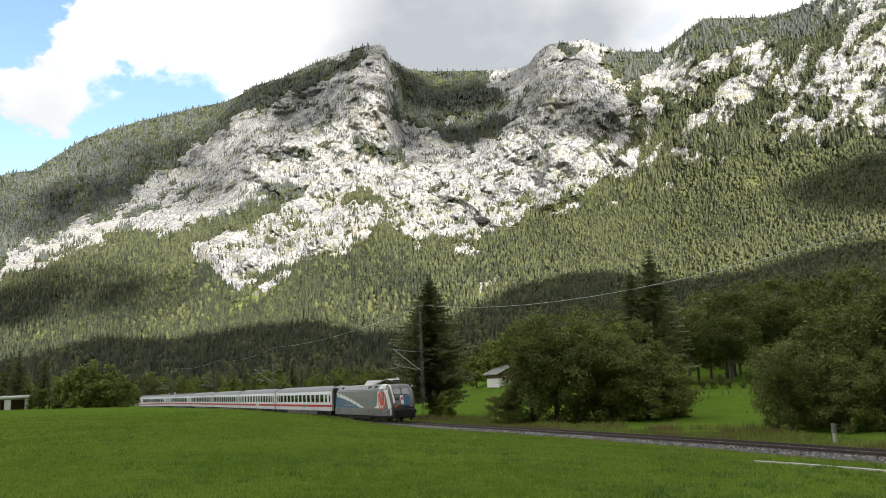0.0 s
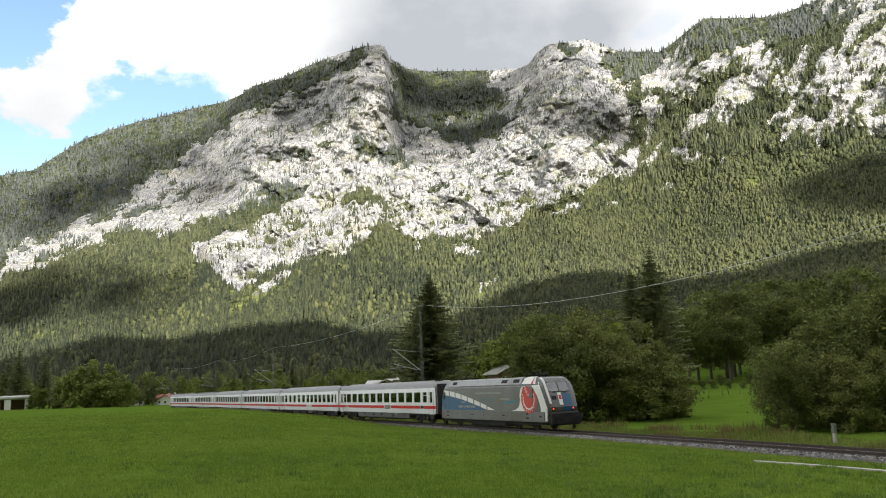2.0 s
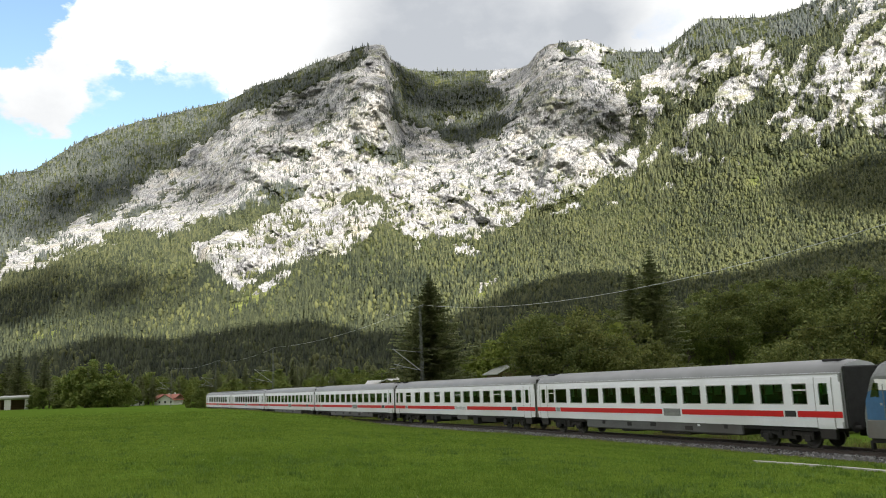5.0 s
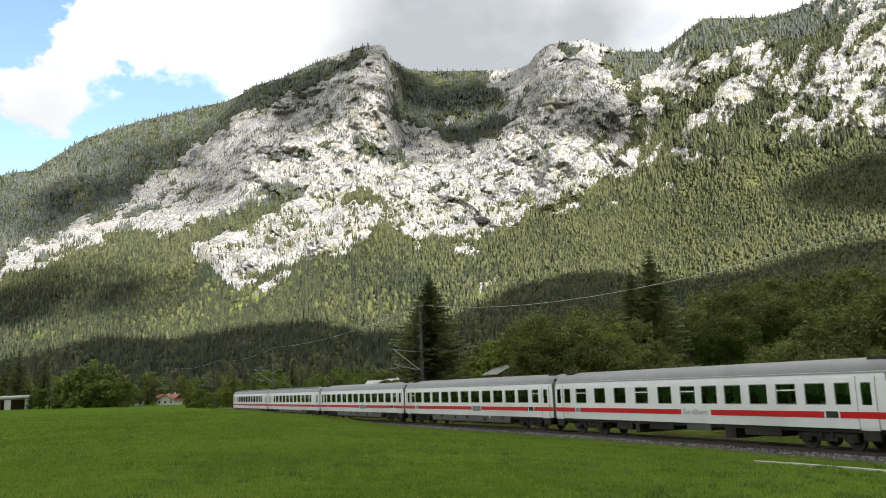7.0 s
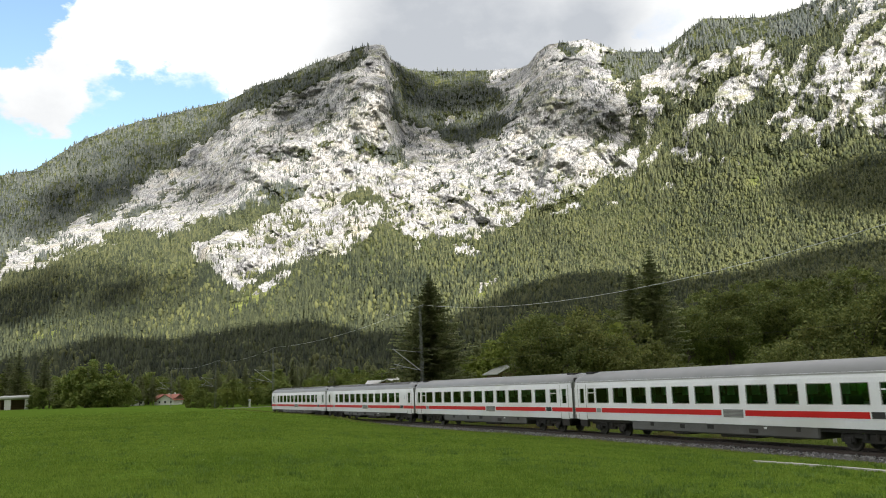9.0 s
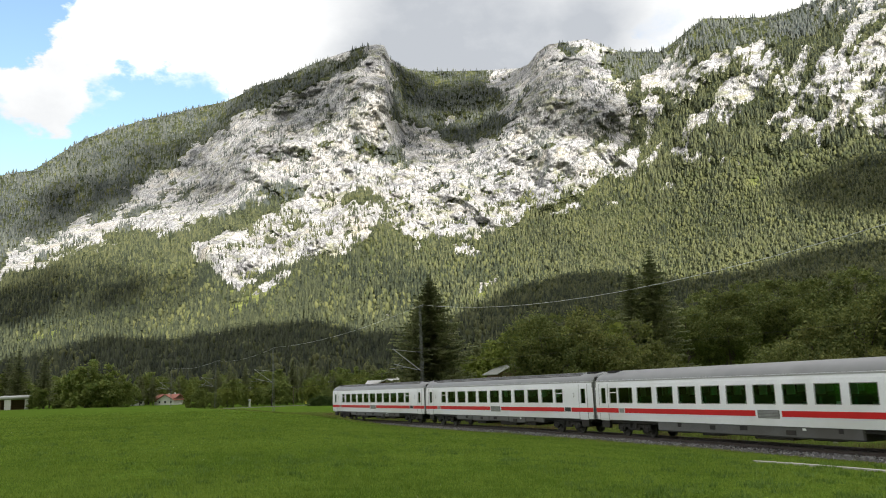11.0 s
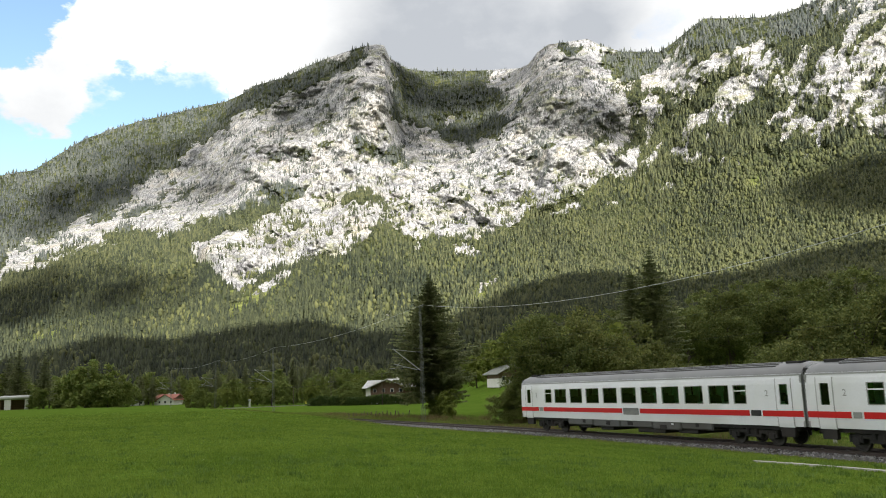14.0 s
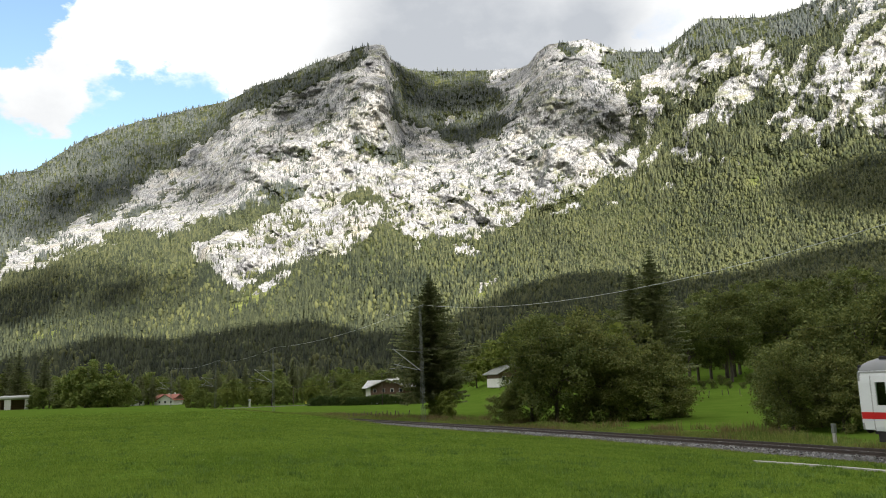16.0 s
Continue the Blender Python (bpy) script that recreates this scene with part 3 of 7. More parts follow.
def mountain_surface(az, v):
    top = np.interp(az, SKYLINE[:, 0], SKYLINE[:, 1])
    el = -0.9 + v * (top + 0.9)
    r = mountain_range(az, v)
    bare = bareness(az, el)
    line = np.interp(az, TREELINE[:, 0], TREELINE[:, 1])
    west = smoothstep(0.0, -3.0, az + 19.0 - 1.15 * np.maximum(el - 13.5, 0))
    rough = smoothstep(-1.0, 1.5, el - line) * (1 - 0.5 * smoothstep(12.5, 16.5, az)) * (1 - 0.6 * west)
    wide = np.radians(az) * 2000.0
    high = r * np.tan(np.radians(el))
    folds = fractal(wide / 420.0 + high / 900.0, high / 700.0, 1.0, 4, 0.55, True) - 0.5
    crags = fractal(wide / 150.0 + high / 240.0, high / 210.0 - wide / 420.0, 4.0, 6, 0.54, True) - 0.5
    blocks = np.round(5 * fractal(wide / 60.0 + high / 150.0, high / 55.0 - wide / 190.0, 9.0, 4, 0.55)) / 5 - 0.5
    # buttresses and gullies that lean to the left
    gullies = fractal(wide / 120.0 - high / 210.0, high / 520.0, 27.0, 3, 0.5, True) - 0.6
    # steep slabs dipping to the left, with sharp edges
    slabs = fractal(wide / 38.0 - high / 52.0, high / 120.0 + wide / 160.0, 15.0, 4, 0.6, True) - 0.6
    ledge = fractal(wide / 300.0, high / 45.0 + wide / 160.0, 7.0, 4, 0.5) - 0.5
    damp = smoothstep(0.0, 0.1, v)
    r = r + damp * (-170.0 * folds * (0.45 + 0.55 * rough) - rough * (175.0 * (crags - 0.06) + 95.0 * gullies + 40.0 * ledge + 30.0 * blocks + 26.0 * slabs) - 30.0 * (1 - rough) * crags)
    return el, r, bare


def make_mountain():
    azs = np.arange(-37.0, 39.0, 0.066)
    vs = np.concatenate([np.linspace(0, 0.3, 70), np.linspace(0.303, 1.0, 330)])
    V, A = np.meshgrid(vs, azs, indexing="ij")
    el, r, bare = mountain_surface(A, V)
    X, Y = r * np.sin(np.radians(A)), r * np.cos(np.radians(A))
    Z = EYE[2] + r * np.tan(np.radians(el))
    # the back of the range, falling away behind the crest
    back = [(0.10, 0.93), (0.3, 0.6), (0.55, 0.0)]
    for out, keep in back:
        k = r[-1] * (1 + out)
        X, Y = np.vstack([X, k * np.sin(np.radians(azs))]), np.vstack([Y, k * np.cos(np.radians(azs))])
        Z = np.vstack([Z, Z[len(vs) - 1] * keep - (30 if keep == 0 else 0)])
        bare = np.vstack([bare, np.zeros(len(azs))])
    n, m = X.shape
    i, j = np.meshgrid(np.arange(n - 1), np.arange(m - 1), indexing="ij")
    quads = np.stack([i * m + j, i * m + j + 1, (i + 1) * m + j + 1, (i + 1) * m + j], -1).reshape(-1, 4)
    me = array_mesh("mountain", np.stack([X, Y, Z], -1).reshape(-1, 3), quads, M_MOUNTAIN, False)
    at = me.attributes.new("bare", "FLOAT", "POINT")
    at.data.foreach_set("value", bare.ravel().astype(np.float32))
    open_turf = np.clip(patches(A, el, GLADES) * 1.3 * (0.4 + 1.2 * fractal(A * 3.0, el * 3.0, 5.0, 4)), 0, 1)
    open_turf = np.vstack([open_turf, np.zeros((len(back), len(azs)))])
    at = me.attributes.new("glade", "FLOAT", "POINT")
    at.data.foreach_set("value", open_turf.ravel().astype(np.float32))
    tagged(new("mountain", me), "steep mountain range with pale limestone cliffs above forest", "mountain", kind="structure")


make_mountain()


def cone_trees(name, az, v, heights, widths, mat, label, tiers=2, sides=5):
    """Far spruces as slim tiered cones with ragged skirts, all in one mesh."""
    el, r, _ = mountain_surface(az, v)
    base = np.stack([r * np.sin(np.radians(az)), r * np.cos(np.radians(az)), EYE[2] + r * np.tan(np.radians(el)) - 1.0], -1)
    n = len(az)
    rng = np.random.default_rng(5)
    ang = rng.uniform(0, 2 * np.pi, n)
    per = tiers * (sides + 1)
    verts = np.zeros((n, per, 3))
    tris = []
    for t in range(tiers):
        lo, hi, share = (((0.08, 0.68, 1.0), (0.42, 1.0, 0.62)), ((0.06, 0.52, 1.0), (0.30, 0.76, 0.78), (0.55, 1.0, 0.48)))[tiers - 2][t]
        wide = widths * share
        for k in range(sides):
            a = ang + 2 * np.pi * (k + 0.4 * t) / sides
            rr = wide * rng.uniform(0.7, 1.25, n)
            verts[:, t * (sides + 1) + k] = base + np.stack([rr * np.cos(a), rr * np.sin(a), heights * (lo + rng.uniform(-0.06, 0.06, n))], -1)
            tris.append((t * (sides + 1) + k, t * (sides + 1) + (k + 1) % sides, t * (sides + 1) + sides))
        verts[:, t * (sides + 1) + sides] = base + np.stack([0 * ang, 0 * ang, heights * hi], -1)
    tris = (np.arange(n)[:, None, None] * per + np.array(tris)[None]).reshape(-1, 3)
    me = array_mesh(name, verts.reshape(-1, 3), tris, mat)
    tagged(new(name, me), label, "forest", kind="stuff")


def round_trees(name, az, v, heights, widths, mat, label, sides=6):
    """Far broadleaved trees: uneven rounded crowns, all in one mesh."""
    el, r, _ = mountain_surface(az, v)
    base = np.stack([r * np.sin(np.radians(az)), r * np.cos(np.radians(az)), EYE[2] + r * np.tan(np.radians(el)) - 1.0], -1)
    n = len(az)
    rng = np.random.default_rng(6)
    ang = rng.uniform(0, 2 * np.pi, n)
    levels = ((0.10, 0.55), (0.45, 1.0), (0.78, 0.72))
    per = len(levels) * sides + 1
    verts = np.zeros((n, per, 3))
    tris = []
    for t, (up, out) in enumerate(levels):
        for k in range(sides):
            a = ang + 2 * np.pi * (k + 0.5 * t) / sides
            rr = widths * out * rng.uniform(0.6, 1.25, n)
            verts[:, t * sides + k] = base + np.stack([rr * np.cos(a), rr * np.sin(a), heights * (up + rng.uniform(-0.09, 0.09, n))], -1)
            j = (k + 1) % sides
            if t + 1 < len(levels):
                tris += [(t * sides + k, t * sides + j, (t + 1) * sides + k), (t * sides + j, (t + 1) * sides + j, (t + 1) * sides + k)]
            else:
                tris.append((t * sides + k, t * sides + j, per - 1))
    verts[:, per - 1] = base + np.stack([0.2 * widths * np.cos(ang), 0.2 * widths * np.sin(ang), heights], -1)
    tris = (np.arange(n)[:, None, None] * per + np.array(tris)[None]).reshape(-1, 3)
    me = array_mesh(name, verts.reshape(-1, 3), tris, mat)
    tagged(new(name, me), label, "forest", kind="stuff")


def make_forest():
    rng = np.random.default_rng(11)
    n = 230000
    az, v = rng.uniform(-34, 34, n), rng.uniform(0.02, 1.0, n) ** 0.9
    top = np.interp(az, SKYLINE[:, 0], SKYLINE[:, 1])
    el = -0.9 + v * (top + 0.9)
    bare = bareness(az, el)
    patch = fractal(az * 1.6, el * 1.9, 6.0, 4)
    band = fractal(az * 0.9 + el * 0.5, el * 3.2 - az * 0.7, 12.0, 4)
    chance = np.where(bare > 0.5, 0.03 + 0.8 * smoothstep(0.53, 0.63, band), 1.0 - 0.6 * bare * patch)
    chance = chance * (1 - 0.85 * np.clip(patches(az, el, GLADES), 0, 1)) * (0.55 + 0.75 * smoothstep(0.35, 0.6, patch))
    keep = rng.uniform(0, 1, n) < chance * (0.56 + 0.4 * smoothstep(4.0, 11.0, az) * smoothstep(0.62, 0.50, v))
    az, v, bare, el = az[keep], v[keep], bare[keep], el[keep]
    # old trees and young stands by turns
    stand = fractal(az * 2.4, el * 3.0, 14.0, 3)
    h = (7 + 22 * rng.uniform(0, 1, len(az)) ** 1.5) * (0.62 + 0.75 * stand) * (1 - 0.22 * v) * (1 - 0.35 * bare)
    young = smoothstep(4.0, 11.0, az) * smoothstep(0.62, 0.50, v)
    h = h * (1 - 0.38 * young)
    grove = fractal(az * 0.8, v * 12, 3.0, 4)
    share = 0.06 + 0.36 * smoothstep(0.46, 0.62, grove) + 0.22 * smoothstep(8.0, 18.0, az)
    light = (v < 0.62 - 0.12 * smoothstep(0.0, -15.0, az)) & (rng.uniform(0, 1, len(az)) < share)
    # upper trees, which get the haze-tinted colour
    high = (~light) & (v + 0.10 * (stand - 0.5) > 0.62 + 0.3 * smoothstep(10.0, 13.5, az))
    low = ~(light | high)
    # trees near the foot, higher up on the left, take the shade-darkened copy
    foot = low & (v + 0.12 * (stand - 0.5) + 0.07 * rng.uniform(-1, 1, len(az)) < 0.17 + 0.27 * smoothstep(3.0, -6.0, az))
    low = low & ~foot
    cone_trees("valley_spruce_forest", az[foot], v[foot], h[foot], h[foot] * rng.uniform(0.17, 0.25, foot.sum()), M_SPRUCE_SHADED, "dark spruce stands along the foot of the mountain, shade painted into their colour", 3)
    cone_trees("spruce_forest", az[low], v[low], h[low], h[low] * rng.uniform(0.15, 0.24, low.sum()), M_SPRUCE_FAR, "dense dark green spruce forest covering the lower slopes", 3)
    cone_trees("mountain_spruce_forest", az[high], v[high], h[high], h[high] * rng.uniform(0.15, 0.22, high.sum()), M_SPRUCE_HAZY, "grey-green spruces on the upper slopes and ledges, distance haze painted into their colour")
    round_trees("mixed_forest", az[light], v[light], h[light] * 0.66, h[light] * 0.23, M_BROAD_FAR, "lighter green broadleaved trees among the spruces")


make_forest()


def make_valley_side():
    """The opposite side of the valley, behind the camera, whose crest keeps the low sun off the valley floor."""
    along = np.linspace(-4200, 4200, 190)
    up = np.linspace(0, 1, 14)
    sun = direction(SUN_AZ, 0)
    side = Vector((sun.y, -sun.x, 0))
    verts = []
    for u in up:
        for a in along:
            crest = float(np.interp(a, CREST_AT, CREST_Z)) + 12 * noise.noise((a / 110, 4.0, 1.0))
            prof = math.sin(u * math.pi / 2) if u <= 1 else 1
            p = sun * (500 + 1000 * u) + side * a
            verts.append((p.x, p.y, -8 + max(crest, 60) * prof * u ** 0.3))
    for keep, out in ((0.6, 1900), (0.0, 2600)):
        for a in along:
            p = sun * out + side * a
            verts.append((p.x, p.y, -8 + float(np.interp(a, CREST_AT, CREST_Z)) * keep))
    m, n = len(along), len(up) + 2
    faces = [(i * m + j, i * m + j + 1, (i + 1) * m + j + 1, (i + 1) * m + j) for i in range(n - 1) for j in range(m - 1)]
    me = mesh_from("valley_side", verts, faces, [M_SPRUCE_FAR], True)
    tagged(new("valley_side", me), "wooded hillside closing the valley opposite the cliffs", "hillside", kind="structure")


CREST_AT = (-4200, -1113, -1014, -908, -854, -770, -654, -531, -422, -294, -218, -137, 21, 154, 244, 315, 4200)
CREST_Z = (1109, 1109, 1134, 1130, 1265, 1303, 1294, 1208, 1136, 1113, 1187, 1204, 1168, 1193, 1159, 1103, 1103)
make_valley_side()


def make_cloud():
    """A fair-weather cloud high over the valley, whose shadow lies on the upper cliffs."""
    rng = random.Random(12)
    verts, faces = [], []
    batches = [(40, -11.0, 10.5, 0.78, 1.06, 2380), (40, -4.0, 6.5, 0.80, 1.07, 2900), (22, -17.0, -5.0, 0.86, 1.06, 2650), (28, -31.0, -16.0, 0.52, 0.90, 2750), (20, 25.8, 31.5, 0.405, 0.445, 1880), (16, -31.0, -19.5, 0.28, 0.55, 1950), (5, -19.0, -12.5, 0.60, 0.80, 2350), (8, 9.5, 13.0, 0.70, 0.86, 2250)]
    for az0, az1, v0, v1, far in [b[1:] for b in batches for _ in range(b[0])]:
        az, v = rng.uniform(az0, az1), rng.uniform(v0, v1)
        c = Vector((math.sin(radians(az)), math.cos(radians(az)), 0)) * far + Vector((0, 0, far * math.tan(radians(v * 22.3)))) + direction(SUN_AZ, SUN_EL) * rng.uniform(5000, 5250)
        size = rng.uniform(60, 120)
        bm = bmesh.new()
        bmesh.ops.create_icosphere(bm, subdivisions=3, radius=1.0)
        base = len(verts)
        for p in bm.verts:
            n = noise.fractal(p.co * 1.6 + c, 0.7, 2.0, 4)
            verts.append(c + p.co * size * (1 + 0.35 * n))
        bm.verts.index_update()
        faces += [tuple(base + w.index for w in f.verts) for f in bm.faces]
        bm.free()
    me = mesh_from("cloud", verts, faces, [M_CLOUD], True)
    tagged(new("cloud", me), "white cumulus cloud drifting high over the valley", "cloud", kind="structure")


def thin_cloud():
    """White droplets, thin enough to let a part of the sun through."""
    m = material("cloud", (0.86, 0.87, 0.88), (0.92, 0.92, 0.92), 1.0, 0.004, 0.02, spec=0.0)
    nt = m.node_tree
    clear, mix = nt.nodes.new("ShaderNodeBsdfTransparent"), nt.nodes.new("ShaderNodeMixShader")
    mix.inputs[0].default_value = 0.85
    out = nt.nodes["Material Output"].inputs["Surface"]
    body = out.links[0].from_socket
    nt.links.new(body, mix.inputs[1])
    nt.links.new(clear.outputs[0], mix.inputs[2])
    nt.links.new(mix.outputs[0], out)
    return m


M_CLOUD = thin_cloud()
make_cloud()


# ---- track bed, rails and sleepers ----
def swept(name, section, s0, s1, step, mat, smooth=False, jitter=0.0):
    """A section of (offset, height) points carried along the line."""
    stations = np.arange(s0, s1 + step / 2, step)
    verts = []
    for s in stations:
        for off, z in section:
            p = on_track(s, off, z)
            if jitter:
                p = p + jitter * np.array([noise.noise((s * 1.7, off * 3, 1)), noise.noise((s * 1.7, off * 3, 5)), 1.6 * noise.noise((s * 2.1, off * 3, 9))])
            verts.append(p)
    m = len(section)
    faces = [(i * m + j, i * m + (j + 1), (i + 1) * m + (j + 1), (i + 1) * m + j) for i in range(len(stations) - 1) for j in range(m - 1)]
    return mesh_from(name, verts, faces, [mat], smooth)


def make_track():
    bed = swept("ballast_bed", [(-2.9, -0.80), (-2.4, -0.55), (-2.0, -0.30), (-1.6, -0.19), (-0.8, -0.20), (0.0, -0.20), (0.8, -0.20), (1.6, -0.19), (1.9, -0.27), (2.3, -0.48), (2.6, -0.62), (3.0, -0.85)],
                -280, 200, 0.5, M_BED, False, 0.05)
    tagged(new("ballast_bed", bed), "grey crushed stone ballast under the single railway line", "ballast", kind="structure")
    track = empty("railway_track", Matrix(), "single railway track with rusty rails on dark sleepers", "railway track", kind="structure")
    for side in (-0.7525, 0.7525):
        sec = [(-0.07, -0.17), (-0.07, -0.15), (-0.012, -0.13), (-0.012, -0.04), (-0.035, -0.03), (-0.035, 0.0), (0.035, 0.0), (0.035, -0.03), (0.012, -0.04), (0.012, -0.13), (0.07, -0.15), (0.07, -0.17)]
        me = swept("rail", [(side + a, b) for a, b in sec], -280, 200, 1.0, M_RAIL)
        data_part("rail", me, track, "brown rusty steel rail")
    bm = boxed(-0.12, 0.12, -1.3, 1.3, -0.30, -0.165, bevel=0.015)
    me = bpy.data.meshes.new("sleeper")
    bm.to_mesh(me)
    bm.free()
    me.materials.append(M_SLEEPER)
    for k in range(230):
        s = -45 + 0.63 * k
        data_part("sleeper", me, track, at=along_track(s))
    # loose stones on the near shoulder and between the sleepers
    rng = np.random.default_rng(3)
    n = 34000
    s = 105 - 165 * rng.uniform(0, 1, n) ** 1.3
    q = rng.uniform(-2.3, 2.7, n)
    top = np.interp(np.abs(q), [0, 1.6, 2.0, 2.5, 3.0], [-0.19, -0.18, -0.29, -0.52, -0.66])
    h = np.interp(s, T_S, T_H)
    base = np.stack([np.interp(s, T_S, T_X) + q * np.cos(h), np.interp(s, T_S, T_Y) - q * np.sin(h), GRADE * s + top], -1)
    r = rng.uniform(0.03, 0.085, n)
    corners = np.array([(1, 0, 0), (0, 1, 0), (-1, 0, 0), (0, -1, 0), (0, 0, 0.8), (0, 0, -0.6)], float)
    verts = base[:, None] + corners[None] * r[:, None, None] * rng.uniform(0.6, 1.35, (n, 6, 3)) + rng.uniform(-0.3, 0.3, (n, 6, 3)) * r[:, None, None]
    tri = np.array([(0, 1, 4), (1, 2, 4), (2, 3, 4), (3, 0, 4), (1, 0, 5), (2, 1, 5), (3, 2, 5), (0, 3, 5)])
    me = array_mesh("ballast_stones", verts.reshape(-1, 3), (np.arange(n)[:, None, None] * 6 + tri[None]).reshape(-1, 3), M_BALLAST)
    tagged(new("ballast_stones", me), "loose grey ballast stones beside the rails", "stones", kind="stuff")


def along_track(s, z=0.0):
    """A pose on the line: x along the direction of travel, y to its left."""
    a, b = on_track(s - 0.5), on_track(s + 0.5)
    return span_pose(a, b, z)


def span_pose(a, b, z=0.0):
    x = Vector(b - a).normalized()
    y = Vector((0, 0, 1)).cross(x).normalized()
    up = x.cross(y)
    m = Matrix((x, y, up)).transposed().to_4x4()
    m.translation = Vector((a + b) / 2) + up * z
    return m


make_track()

# ---- the train ----
M_WHITE = material("coach_white", (0.65, 0.665, 0.705), (0.73, 0.745, 0.785), 0.35, 0.6, 12.0, c3=(0.60, 0.61, 0.615))
M_RED = material("coach_red", (0.45, 0.008, 0.008), (0.52, 0.012, 0.012), 0.5, 0.8, 9.0, spec=0.2)
M_ROOF = material("coach_roof", (0.165, 0.17, 0.176), (0.205, 0.21, 0.216), 0.42, 0.3, 1.1, c3=(0.12, 0.12, 0.12))
M_UNDER = material("underframe", (0.008, 0.008, 0.008), (0.022, 0.021, 0.020), 0.9, 1.5, 14.0, 0.3, c3=(0.026, 0.022, 0.019))
M_SKIRT = material("skirt_grey", (0.060, 0.061, 0.062), (0.098, 0.099, 0.100), 0.6, 0.7, 10.0, c3=(0.06, 0.056, 0.052))
M_RUBBER = material("rubber", (0.012, 0.012, 0.012), (0.03, 0.03, 0.03), 0.8, 3.0, 20.0)
M_VENT = material("vent_grey", (0.20, 0.205, 0.20), (0.27, 0.275, 0.27), 0.6, 2.0, 30.0)
M_LOUVRE = material("louvre_grey", (0.10, 0.103, 0.10), (0.15, 0.153, 0.15), 0.6, 2.0, 30.0)
M_SEAT = material("seat_cloth", (0.02, 0.05, 0.035), (0.04, 0.08, 0.06), 0.9, 2.0, 30.0)
M_GLASS = glass_material("tinted_glass", (0.30, 0.70, 0.36))
M_WHEEL = material("wheel_steel", (0.016, 0.014, 0.013), (0.04, 0.036, 0.033), 0.6, 3.0, 20.0)
M_GREYLETTER = material("grey_letter", (0.30, 0.30, 0.31), (0.36, 0.36, 0.37), 0.5)


def side_y(z):
    return float(np.interp(z, [0.9, 1.12, 1.8, 2.9, 3.3, 3.45], [1.36, 1.40, 1.412, 1.405, 1.375, 1.33]))


def coach_walls(openings, half=13.04, rows=(1.00, 1.45, 1.73, 2.06, 2.96, 3.2, 3.45)):
    bm = bmesh.new()
    xs = sorted({-half, half, *[x for o in openings for x in o[:2]]})
    zs = sorted({*rows, *[z for o in openings for z in o[2:4]]})
    for sgn in (-1, 1):
        grid = {(i, k): bm.verts.new((x, sgn * side_y(z), z)) for i, x in enumerate(xs) for k, z in enumerate(zs)}
        for i in range(len(xs) - 1):
            for k in range(len(zs) - 1):
                cx, cz = (xs[i] + xs[i + 1]) / 2, (zs[k] + zs[k + 1]) / 2
                if any(o[0] < cx < o[1] and o[2] < cz < o[3] for o in openings):
                    continue
                q = [grid[i, k], grid[i + 1, k], grid[i + 1, k + 1], grid[i, k + 1]]
                bm.faces.new(q if sgn < 0 else q[::-1])
        for x0, x1, z0, z1 in openings:
            ring = [(x0, z0), (x1, z0), (x1, z1), (x0, z1)]
            for (xa, za), (xb, zb) in zip(ring, ring[1:] + ring[:1]):
                bm.faces.new([bm.verts.new(c) for c in ((xa, sgn * side_y(za), za), (xb, sgn * side_y(zb), zb), (xb, sgn * (side_y(zb) - 0.07), zb), (xa, sgn * (side_y(za) - 0.07), za))])
    for sgn in (-1, 1):
        prof = [(-side_y(z), z) for z in zs] + [(y, z) for y, z in ROOF_ARC[::-1]] + [(side_y(z), z) for z in zs[::-1]]
        prof = [(y, z - (0.10 if z > 3.5 else 0)) for y, z in prof]
        ring = [bm.verts.new((sgn * half, y, z)) for y, z in prof]
        bm.faces.new(ring if sgn < 0 else ring[::-1])
    return bm


ROOF_ARC = [(1.33, 3.45), (1.27, 3.60), (1.10, 3.79), (0.78, 3.94), (0.40, 4.02), (0.0, 4.05), (-0.40, 4.02), (-0.78, 3.94), (-1.10, 3.79), (-1.27, 3.60), (-1.33, 3.45)]


def coach_roof(half=13.04):
    bm = bmesh.new()
    rings = []
    for x, drop in ((-half, 0.20), (-half + 0.25, 0.08), (-half + 0.7, 0.0), (half - 0.7, 0.0), (half - 0.25, 0.08), (half, 0.20)):
        rings.append([bm.verts.new((x, y * (1 - drop * 0.12), 3.452 + (z - 3.45) * (1 - drop))) for y, z in ROOF_ARC])
    for a, b in zip(rings, rings[1:]):
        for k in range(len(ROOF_ARC) - 1):
            f = bm.faces.new((a[k], a[k + 1], b[k + 1], b[k]))
            f.smooth = True
    bmesh.ops.recalc_face_normals(bm, faces=bm.faces)
    return bm


def pane(x0, x1, z0, z1, sgn, inset=0.035, t=0.012):
    bm = bmesh.new()
    y0, y1 = sgn * (side_y(z0) - inset), sgn * (side_y(z1) - inset)
    bm.faces.new([bm.verts.new(c) for c in ((x0, y0, z0), (x1, y0, z0), (x1, y1, z1), (x0, y1, z1))][::-sgn])
    return bm


def frame_strip(x0, x1, z0, z1, sgn, w=0.035):
    """The dark rubber seal round a window."""
    bm = bmesh.new()
    for a0, a1, b0, b1 in ((x0 - w, x1 + w, z1, z1 + w), (x0 - w, x1 + w, z0 - w, z0), (x0 - w, x0, z0, z1), (x1, x1 + w, z0, z1)):
        y0, y1 = sgn * (side_y(b0) + 0.004), sgn * (side_y(b1) + 0.004)
        bm.faces.new([bm.verts.new(c) for c in ((a0, y0, b0), (a1, y0, b0), (a1, y1, b1), (a0, y1, b1))][::-sgn])
    return bm


